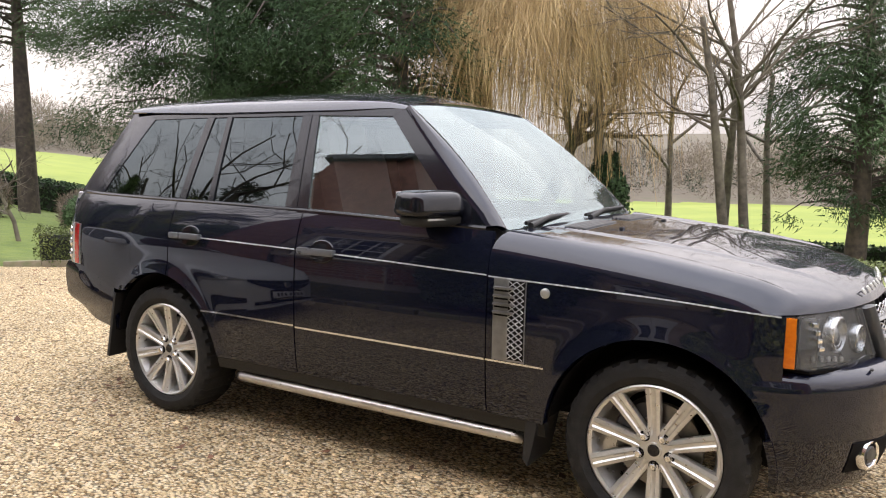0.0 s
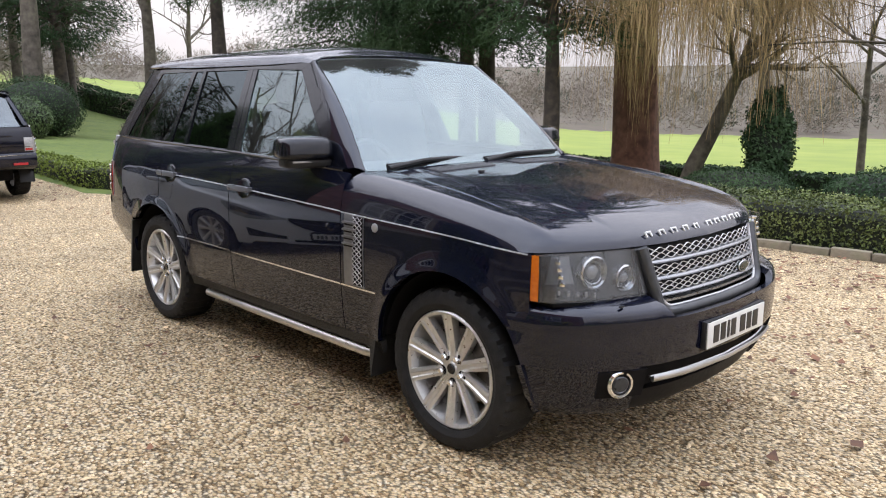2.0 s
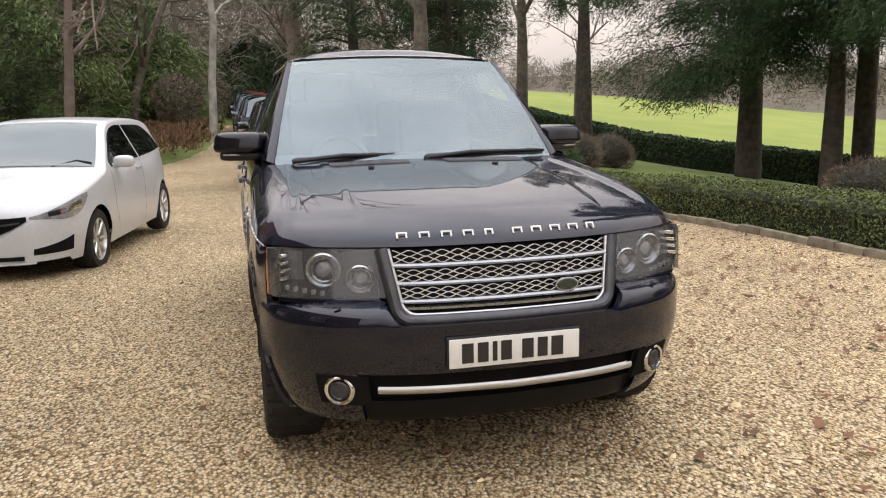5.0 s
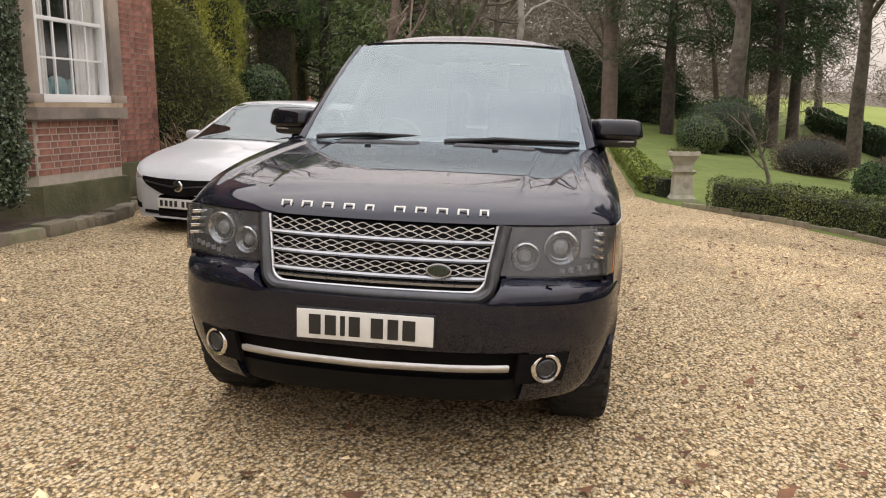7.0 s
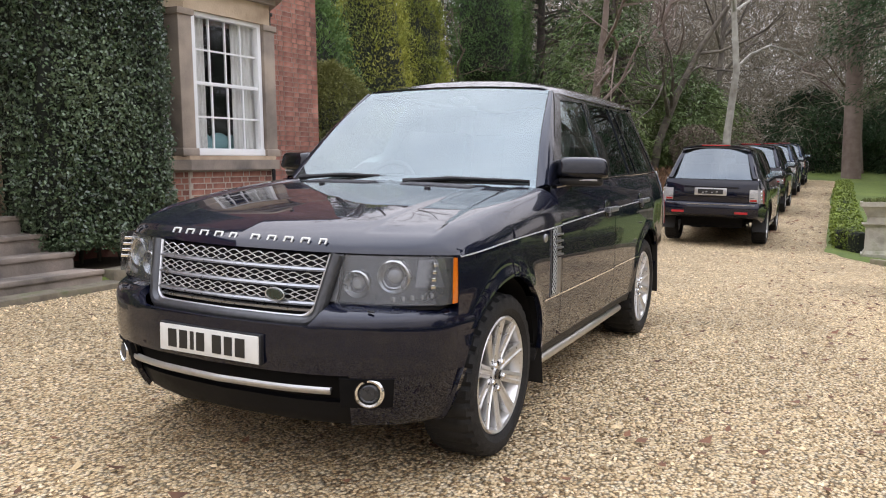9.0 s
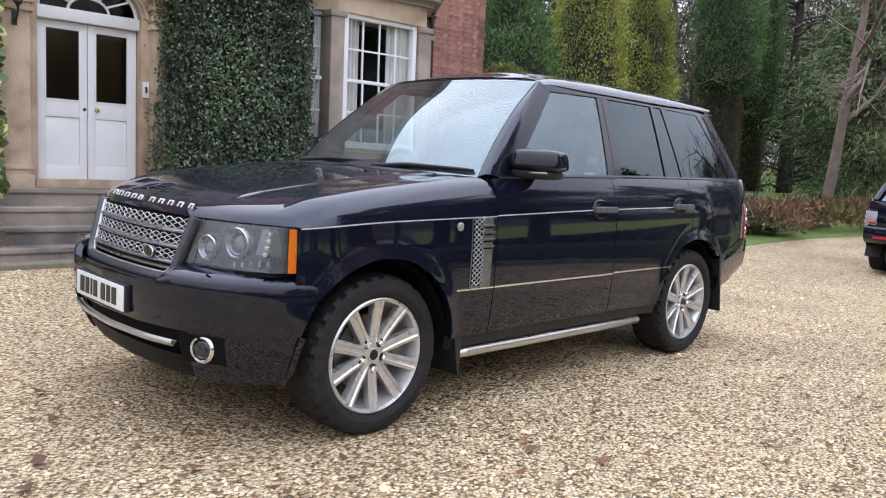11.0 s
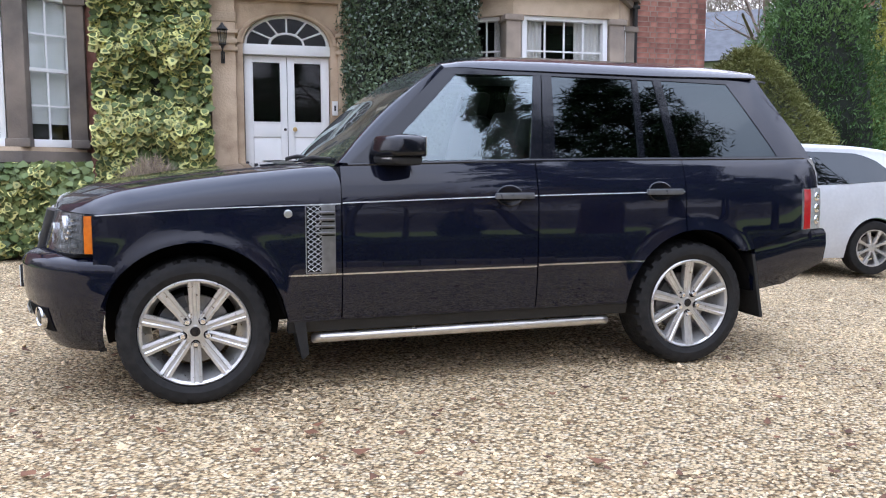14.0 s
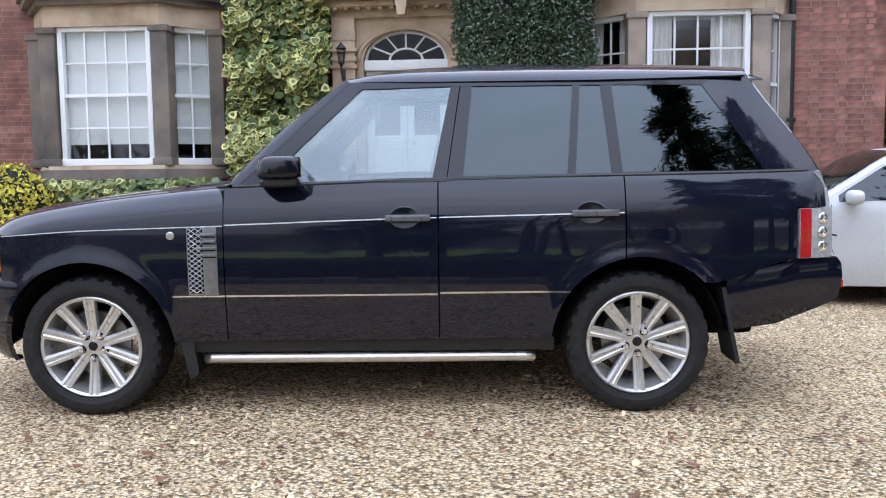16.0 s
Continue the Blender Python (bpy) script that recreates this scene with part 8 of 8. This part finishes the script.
def build_hatchback():
    car = empty("hatchback", label="small white hatchback parked beside the house", category="car")
    R, AX, HZ = 0.345, -2.51, 0.305
    PX = [-3.20, -3.14, -3.0, -2.7, -2.2, -0.4, 0.1, 0.4, 0.6, 0.74, 0.82, 0.86]
    PY = [0.46, 0.63, 0.74, 0.825, 0.865, 0.868, 0.858, 0.815, 0.745, 0.62, 0.46, 0.24]
    TX = [-3.20, -3.14, -3.06, -2.96, -2.75, -2.3, -1.7, -1.35, -1.12, -0.75, -0.36, -0.2, 0.1, 0.45, 0.66, 0.78, 0.86]
    TZ = [0.62, 0.98, 1.18, 1.345, 1.415, 1.46, 1.478, 1.462, 1.41, 1.20, 0.99, 0.955, 0.90, 0.82, 0.74, 0.66, 0.48]
    top = lambda x: spl(TX, TZ, x)
    belt = lambda x: spl([-3.2, -2.8, -2.0, -0.9, -0.36, 0.3, 0.86], [1.06, 1.04, 1.0, 0.965, 0.94, 0.82, 0.45], x)
    def side_y(x, z):
        w = spl(PX, PY, x) * spl([0.15, 0.3, 0.5, 0.7, 0.85, 1.0], [0.93, 0.975, 1.0, 1.0, 0.985, 0.955], min(z, 1.0))
        b = belt(x)
        if z > b:
            w *= 1 - 0.30 * ((z - b) / max(1.47 - b, 0.2))
        for ax in (0, AX):
            r = math.hypot(x - ax, z - HZ)
            w += 0.012 * math.exp(-((r - R) / 0.05) ** 2)
        return w
    def low(x):
        for ax in (0, AX):
            d = R ** 2 - (x - ax) ** 2
            if d > 0:
                return max(0.20, HZ + math.sqrt(d))
        return 0.20 if -2.9 < x < 0.5 else 0.24
    xs = spaced(-3.19, 0.855, 90, R, -R, AX + R, AX - R)
    p = []
    for x in xs:
        zt, row = top(x), []
        edge = zt - min(0.07, (zt - low(x)) * 0.3)
        for z in np.linspace(low(x), edge, 16):
            row.append((x, side_y(x, z), z))
        w = row[-1][1]
        for a in np.linspace(0, math.pi / 2, 7)[1:]:
            row.append((x, w - (0.10 * (1 - math.cos(a))) * min(w / 0.3, 1), edge + (zt - edge) * 0.75 * math.sin(a)))
        w2, z2 = row[-1][1], row[-1][2]
        for t in (0.3, 0.65, 1.0):
            row.append((x, w2 * (1 - t), z2 + (zt - z2) * (1 - (1 - t) ** 2)))
        p.append(row)
    shell = sheet(p, 0.0, (0, 1, 0.3))
    part("body", join(shell, mirrored(shell)), WHITE_CAR, car, "white painted body", 40)
    def top_y(x, s):
        return s * spl(PX, PY, x) * (1 - 0.30 * ((top(x) - belt(x)) / max(1.47 - belt(x), 0.2)))
    def top_patch(x0, x1, s_lim, o, n=14):
        return sheet([[(x, top_y(x, s) * (0.93 if x < -0.3 else 0.9), top(x) + o - 0.030 * abs(s) ** 3) for s in np.linspace(-s_lim, s_lim, 14)] for x in np.linspace(x0, x1, n)], 0.004, (1, 0, 1))
    part("windscreen", top_patch(-1.16, -0.40, 0.93, 0.012), pane("hatch_windscreen", (0.08, 0.10, 0.09), (0.82, 0.92, 0.93), 2.3), car, "windscreen reflecting the sky")
    part("rear_glass", top_patch(-3.08, -2.97, 0.85, 0.012, 8), HATCH_GLASS, car)
    for s in (1, -1):
        side = (lambda q: q) if s > 0 else mirrored
        def quad(x0, x1, zl, zh, o=0.006, n=14, r=6):
            return sheet([[(x, side_y(x, z) + o, z) for z in np.linspace(zl(x), zh(x), r)] for x in np.linspace(x0, x1, n)], 0.004, (0, 1, 0))
        zh = lambda x: min(top(x) - 0.085, spl([-2.78, -2.6, -2.3, -1.3, -0.9, -0.62], [1.10, 1.27, 1.36, 1.385, 1.24, 1.03], x))
        zl = lambda x: belt(x) + 0.018
        d1 = part("front_door_glass", side(quad(-1.63, -0.62, zl, lambda x: max(zh(x), zl(x) + 0.01))), HATCH_GLASS, car, "dark side glass")
        part("rear_side_glass", side(quad(-2.76, -1.68, zl, lambda x: max(zh(x), zl(x) + 0.01))), HATCH_GLASS, car, "dark side glass")
        for x0 in (-0.55, -1.66):
            part("door_gap", side(sheet([[(x0 - 0.10 * step01(0.6, 0.3, z) * (x0 > -1) + dx, side_y(x0, z) + 0.0015, z) for z in np.linspace(0.26, belt(x0), 10)] for dx in (-0.003, 0.003)], 0, (0, 1, 0))), DARK, car)
        part("door_handle", side(box(0.20, 0.03, 0.03, 0.01, (-1.50, side_y(-1.5, 0.90) + 0.010, 0.90))), WHITE_CAR, car)
        part("door_mirror", side(join(ellipsoid(0.07, 0.11, 0.065, 14, 10, (-0.72, 0.93, 1.02), 0.7), tube([(-0.70, 0.80, 0.97), (-0.71, 0.88, 0.99)], 0.03, 8))), WHITE_CAR, car, "white door mirror")
        q = [[(x, s * side_y(x, z) * 1.0 + s * 0.004, z) for z in np.linspace(spl([0, 0.4, 0.75, 1], [0.625, 0.60, 0.645, 0.765], t), spl([0, 0.4, 0.75, 1], [0.645, 0.735, 0.79, 0.805], t), 6)] for t, x in zip(np.linspace(0, 1, 14), np.linspace(0.79, 0.22, 14))]
        lamp = part("head_lamp", sheet(q, 0.004, (1, s, 0)), HATCH_LAMP, car, "smoky clear head lamp")
        q = [[(x, s * side_y(x, z) + s * 0.006, z) for z in np.linspace(0.635 + 0.05 * t, 0.675 + 0.085 * t, 4)] for t, x in zip(np.linspace(0, 1, 8), np.linspace(0.70, 0.34, 8))]
        part("lamp_reflector", sheet(q, 0.003, (1, s, 0)), CHROME, lamp)
        q = [[(x, s * side_y(x, z) + s * 0.005, z) for z in np.linspace(0.80, 1.06, 6)] for x in np.linspace(-3.13, -2.92, 8)]
        part("rear_lamp", sheet(q, 0.004, (-1, s, 0)), RED_LENS, car, "red rear lamp")
        q = [[(x, s * side_y(x, z) + s * 0.005, z) for z in np.linspace(0.30 + 0.02 * (0.79 - x), 0.355 + 0.30 * (0.79 - x), 4)] for x in np.linspace(0.79, 0.50, 8)]
        part("lower_vent", sheet(q, 0.004, (1, s, 0)), DARK, car)
    # nose: grille, badge, plate
    nose = lambda y, z: max(x for x in np.linspace(0.5, 0.86, 73) if side_y(x, z) >= abs(y) or x < 0.51)
    def nose_patch(y0, zl, zh, o, n=16, r=5):
        return sheet([[(nose(y, 0.5) - 0.0 + o - 0.10 * max(z - 0.56, 0), y, z) for z in np.linspace(zl(y), zh(y), r)] for y in np.linspace(-y0, y0, n)], 0.01, (1, 0, 0))
    g = part("grille", nose_patch(0.50, lambda y: 0.462 + 0.15 * (abs(y) / 0.5) ** 2.2, lambda y: 0.640 + 0.014 * (abs(y) / 0.5) ** 2, 0.010), DARK, car, "black grille")
    part("chrome_bar", nose_patch(0.45, lambda y: 0.545 + 0.05 * (abs(y) / 0.46), lambda y: 0.562 + 0.05 * (abs(y) / 0.46), 0.018), GUNMETAL, g)
    part("badge", moved(lathe([(0.0, 0.014), (0.050, 0.012), (0.062, 0.004)], 24, "x"), Matrix.Translation((nose(0, 0.5) + 0.016, 0, 0.572))), CHROME, g, "round chrome badge")
    pl = part("number_plate", box(0.012, 0.50, 0.105, 0.003, (nose(0, 0.5) + 0.022, 0, 0.385)), PLATE_WHITE, car, "white number plate with plain bars")
    for k in range(7):
        part("plate_bar", box(0.004, 0.035, 0.062, 0, (nose(0, 0.5) + 0.0295, -0.20 + 0.06 * k + (0.03 if k > 3 else 0), 0.385)), PLATE_INK, pl)
    part("lower_lip", nose_patch(0.46, lambda y: 0.262, lambda y: 0.298, 0.012), DARK, car)
    part("lip_strip", nose_patch(0.55, lambda y: 0.225, lambda y: 0.245, 0.022), WHITE_CAR, car)
    part("under", box(3.6, 1.2, 0.30, 0.04, (-1.2, 0, 0.36)), DARK, car)
    for y in (0.30, -0.30):
        part("wiper", tube([(-0.40, y, 1.0), (-0.50, y + 0.22, 1.055), (-0.46, y + 0.38, 1.03)], 0.009, 6), BLACK_PLASTIC, car)
    for ax in (0, AX):
        for s in (1, -1):
            well = [[(ax + (R - 0.012) * math.cos(a), s * y, HZ + (R - 0.012) * math.sin(a)) for y in (0.45, 0.835)] for a in np.linspace(0.0, math.pi, 18)]
            part("wheel_liner", sheet(well, 0, (0, 0, -1)), DARK, car)
    wheel = empty("wheel")
    wheel.parent = car
    wheel.location = (0, 0.76, HZ)
    part("tyre", lathe([(0.205, 0.07), (0.215, 0.095), (0.25, 0.10), (0.29, 0.094), (0.305, 0.07), (0.308, 0.0), (0.305, -0.07), (0.285, -0.1), (0.205, -0.08)], 48), RUBBER, wheel, "black rubber tyre")
    part("rim", lathe([(0.206, 0.068), (0.21, 0.088), (0.198, 0.088), (0.19, 0.06), (0.17, -0.05)], 48), ALLOY, wheel, "silver alloy rim")
    for i in range(8):
        m = Matrix.Rotation(-math.radians(45 * i + 90), 4, "Y")
        sp_ = [[(r, 0.055 + 0.02 * (r / 0.2) + b, c * w) for c, b in ((-0.02, 0), (-0.014, 0.012), (0.014, 0.012), (0.02, 0), (0.015, -0.03), (-0.015, -0.03), (-0.02, 0))] for r, w in ((0.04, 0.9), (0.10, 0.75), (0.16, 1.0), (0.203, 1.5))]
        part("spoke", moved(sheet(sp_, 0, (0, 1, 0)), m), ALLOY, wheel)
    part("hub", lathe([(0.0, 0.07), (0.03, 0.068), (0.055, 0.06), (0.06, 0.03)], 24), ALLOY, wheel)
    part("brake_disc", lathe([(0.04, 0.012), (0.13, 0.012), (0.13, -0.01)], 28), DISC, wheel)
    for m in (pose(0, -0.76, HZ, 0, 10, 180), pose(AX, 0.76, HZ, 0, 20, 0), pose(AX, -0.76, HZ, 0, 7, 180)):
        copy_thing(wheel, m)
    return car


hatch = build_hatchback()
hatch.matrix_world = pose(-4.96, -3.17, ground_z(-6.2, -3.0), -1.9, 0, -9.8)

# the row of SUVs standing on the far drive, seen from behind
swap = {}


def recolour(ob, paint):
    """Own meshes for the copies whose paint differs."""
    for o in ob.children_recursive:
        if o.type != "MESH" or not o.data.materials:
            continue
        m = o.data.materials[0]
        to = {PAINT: paint}.get(m)
        if to is None or to == m:
            continue
        key = (o.data.name, to.name)
        if key not in swap:
            swap[key] = o.data.copy()
            swap[key].materials[0] = to
        o.data = swap[key]


for x, y, paint, lab in ((-15.75, 0.20, PAINT, "dark SUV with a blanked rear plate standing on the drive"), (-23.4, 0.12, PAINT, "dark SUV standing further up the drive"), (-31.0, 0.10, PAINT_BLUE, "dark blue SUV standing further up the drive"), (-38.8, 0.12, PAINT_BLUE, "dark blue SUV standing further up the drive")):
    c = copy_thing(main_suv, pose(x, y, ground_z(x + 1.4, y), 1.95, 0, 180))
    tagged(c, lab, "car", "row of parked SUVs")
    recolour(c, paint)
tagged(main_suv, group="row of parked SUVs")

# ---- garden furniture ----
URN = stuff("pale_stone", [(0.26, 0.24, 0.19), (0.40, 0.37, 0.30), (0.22, 0.23, 0.14)], 5, 0.9, bump=0.6, bump_scale=30)


def stone_planter(x, y):
    z = ground_z(x, y) - 0.06
    th = empty("stone_planter", label="weathered pale stone planter on a pedestal at the lawn's corner", category="planter")
    def sq(name, w, z0, z1, w1=None):
        w1 = 0.82 * (w1 or w)
        w *= 0.82
        v = [(x + sx * a / 2, y + sy * a / 2, zz) for zz, a in ((z + z0, w), (z + z1, w1)) for sx, sy in ((-1, -1), (1, -1), (1, 1), (-1, 1))]
        part(name, (v, [(3, 2, 1, 0), (4, 5, 6, 7), (0, 1, 5, 4), (1, 2, 6, 5), (2, 3, 7, 6), (3, 0, 4, 7)]), URN, th, smooth=0)
    sq("plinth", 0.60, 0.0, 0.16)
    sq("base_moulding", 0.54, 0.16, 0.22, 0.46)
    sq("shaft", 0.46, 0.22, 0.62, 0.44)
    sq("cap_moulding", 0.46, 0.62, 0.68, 0.60)
    sq("neck", 0.40, 0.68, 0.80, 0.40)
    sq("bowl", 0.42, 0.80, 0.98, 0.62)
    sq("rim", 0.68, 0.98, 1.06)
    n = 500
    c = np.stack([rng.uniform(x - 0.24, x + 0.24, n), rng.uniform(y - 0.24, y + 0.24, n), np.full(n, z + 1.04)], 1)
    quads_mesh("planting", sprays_at(c, np.tile([0, 0, 1.0], (n, 1)), 0.09, 0.02, 0.5), HEDGE_LEAF, parent=th)
    return th


stone_planter(-12.35, 2.95)
stone_planter(-46.0, -2.4)

RED_METAL = stuff("red_painted_metal", [(0.20, 0.06, 0.04), (0.30, 0.10, 0.07)], 8, 0.5)
x, y = -21.4, -7.55
z = land_z(x, y) - 0.5
post = empty("garden_lamp", label="short garden lamp post with a red lantern head", category="lamp post")
part("post", moved(lathe([(0.09, 0.0), (0.09, 0.08), (0.05, 0.15), (0.04, 1.3), (0.06, 1.36), (0.06, 1.42)], 12, "z"), pose(x, y, z)), BLACK_IRON, post)
part("lantern", moved(lathe([(0.07, 1.42), (0.17, 1.50), (0.20, 1.82)], 6, "z"), pose(x, y, z)), pane("lamp_glass_pale", (0.85, 0.8, 0.75), 0.9, 1.5), post)
part("lantern_frame", join(*[tube([(x + 0.07 * math.cos(a), y + 0.07 * math.sin(a), z + 1.42), (x + 0.17 * math.cos(a), y + 0.17 * math.sin(a), z + 1.50), (x + 0.20 * math.cos(a), y + 0.20 * math.sin(a), z + 1.82)], 0.016, 5) for a in np.linspace(0, 2 * math.pi, 7)[:-1]]), RED_METAL, post)
part("lantern_roof", moved(lathe([(0.23, 1.82), (0.12, 1.98), (0.05, 2.02), (0.03, 2.12), (0.0, 2.14)], 12, "z"), pose(x, y, z)), RED_METAL, post)
part("bulb_shade", moved(lathe([(0.0, 1.50), (0.10, 1.55), (0.12, 1.75), (0.0, 1.80)], 10, "z"), pose(x, y, z)), WHITE, post)

BENCH_WOOD = stuff("weathered_bench", [(0.06, 0.04, 0.03), (0.11, 0.08, 0.06)], 12, 0.8, bump=0.4)
bench = empty("garden_bench", pose(-25.6, -8.6, land_z(-25.6, -8.6), 0, 0, 200), label="dark weathered wooden garden bench on the lawn", category="bench")
for k in range(4):
    part("seat_slat", box(1.6, 0.09, 0.03, 0.005, (0, -0.18 + 0.11 * k, 0.45)), BENCH_WOOD, bench)
for k in range(4):
    part("back_slat", box(1.6, 0.03, 0.08, 0.005, (0, 0.26 + 0.02 * k, 0.56 + 0.11 * k)), BENCH_WOOD, bench)
for sx in (-0.75, 0.75):
    part("leg", box(0.06, 0.06, 0.62, 0.006, (sx, -0.2, 0.31)), BENCH_WOOD, bench)
    part("leg", box(0.06, 0.06, 0.95, 0.006, (sx, 0.28, 0.475)), BENCH_WOOD, bench)
    part("arm", box(0.07, 0.56, 0.04, 0.006, (sx, 0.03, 0.64)), BENCH_WOOD, bench)

# low stone steps up to the side lawn
gs = empty("garden_steps", label="low rough stone steps up to the side lawn", category="steps")
for k in range(3):
    for i in range(6):
        xx, yy = -17.9 - 0.62 * i - 0.15 * (k % 2), -4.55 - 0.45 * k + 0.04 * math.sin(3 * i + k)
        part("stone", moved(box(0.58, 0.40, 0.16, 0.03), pose(xx, yy, land_z(xx, yy) + 0.06 + 0.15 * k, 0, 0, 4 * math.sin(i * 2.2 + k))), KERB, gs)
p = [[(x, y, land_z(x, y) + 0.46) for y in np.linspace(-14, -5.9, 5)] for x in np.linspace(-32, -17.5, 8)]
tagged(part("side_lawn", sheet(p, 0.5, (0, 0, 1)), GRASS), "raised side lawn behind the stone steps", "lawn", kind="structure")

# neighbouring house behind the garden
nb = empty("neighbour_house", pose(-27.0, -29.5, 0.0, 0, 0, -38), label="pale house with a grey slate roof behind the trees", category="house")
part("wall", box(15, 7, 6.4, 0, (0, 0, 3.2)), stuff("pale_render", [(0.5, 0.48, 0.44), (0.6, 0.58, 0.54)], 2, 0.9), nb)
part("roof", prism([(-4.1, 6.4), (4.1, 6.4), (0, 9.4)], 16, "x", -8), SLATE, nb)
part("skylight", moved(box(1.1, 0.9, 0.08, 0.02), pose(2.0, 2.2, 7.95, -36, 0, 0)), WHITE, nb)
for k in range(4):
    w = part("window", box(1.3, 0.08, 1.5, 0.02, (-5 + 3.3 * k, 3.52, 4.6)), WHITE, nb)
    part("window_pane", box(1.1, 0.04, 1.3, 0, (-5 + 3.3 * k, 3.57, 4.6)), ROOM, w)
ch = part("chimney", box(1.1, 0.8, 3.2, 0.02, (-5.5, 0.6, 9.6)), BRICK, nb, "brick chimney")
for s in (-0.25, 0.25):
    part("chimney_pot", moved(lathe([(0.14, 0.0), (0.12, 0.5), (0.15, 0.55)], 12, "z"), pose(-5.5 + s, 0.6, 11.2)), RED_METAL, ch)

# ---- brick courses of the house front, last ----
def brick_mesh(name, lx, ly, lz, b=0.006):
    v, f = box(lx, ly, lz)
    v = [(x * (1 - (b / lx if z != 0 else 0)), y, z) for x, y, z in v]
    me = mesh_of(name, v, f, 0)
    me.materials.append(BRICK)
    return me


STRETCH, HEAD = brick_mesh("brick", 0.212, 0.06, 0.0615), brick_mesh("brick", 0.0995, 0.06, 0.0615)
TURN = Matrix.Rotation(radians(180 - 3.4), 4, "Z")


def lay(u0, u1, z0, z1, b, parent, turn=0.0, origin=None, limit=300):
    """Flemish bond: stretchers and headers in turn, each brick an object."""
    count, row = 0, 0
    z = z0
    rest = []
    while z + 0.06 < z1:
        u, k = u0 - (0.08 if row % 2 else 0.0), row % 2
        while u < u1:
            w = 0.215 if k % 2 == 0 else 0.1025
            a0, a1 = max(u, u0), min(u + w, u1)
            if a1 - a0 > 0.04:
                mid = (a0 + a1) / 2
                lo = Vector((mid, b + 0.0014 * math.sin(mid * 37 + z * 91), z + 0.0325))
                if origin is not None:
                    lo = origin @ lo
                m = HOUSE @ Matrix.Translation(lo)
                full = abs((a1 - a0) - w) < 1e-4
                if count < limit and full:
                    o = new("brick", STRETCH if w > 0.2 else HEAD)
                    o.parent = parent
                    o.matrix_world = Matrix.Translation(m.translation) @ TURN @ Matrix.Rotation(-turn, 4, "Z")
                    count += 1
                else:
                    rest.append(moved(box(a1 - a0 - 0.003, 0.06, 0.0615), Matrix.Translation(m.translation) @ TURN @ Matrix.Rotation(-turn, 4, "Z")))
            u += w + 0.010
            k += 1
        z += 0.075
        row += 1
    if rest:
        tagged(part("bricks", join(*rest), BRICK, parent, smooth=0), kind="stuff")


# wing beyond the bay, and the bases of both bays
lay(5.0, 6.168, 0.63, 4.05, WALL_B - 0.0272, w3, limit=300)
lay(-7.6, -4.9, 0.20, 4.05, WALL_B - 0.0272, w4, limit=120)
for u0, host in ((BAYS[0], bay_right), (BAYS[1], bay_left)):
    lay(u0 - 0.74, u0 + 0.74, 0.63, 1.245, BAY_B - 0.0395, host, limit=120)
    for s in (-1, 1):
        e = 1.20 if (s > 0) == (u0 > 0) else 1.36
        d = Vector((s * (e - 0.76), WALL_B - BAY_B, 0))
        a = math.atan2(d.y, d.x) if s > 0 else math.atan2(-d.y, -d.x)
        st = Vector((u0 + s * 0.76, BAY_B, 0)) if s > 0 else Vector((u0 - e, WALL_B, 0))
        lay(0.02, d.length - 0.02, 0.63, 1.245, -0.0395, host, turn=a, origin=Matrix.Translation(st) @ Matrix.Rotation(a, 4, "Z"), limit=60)
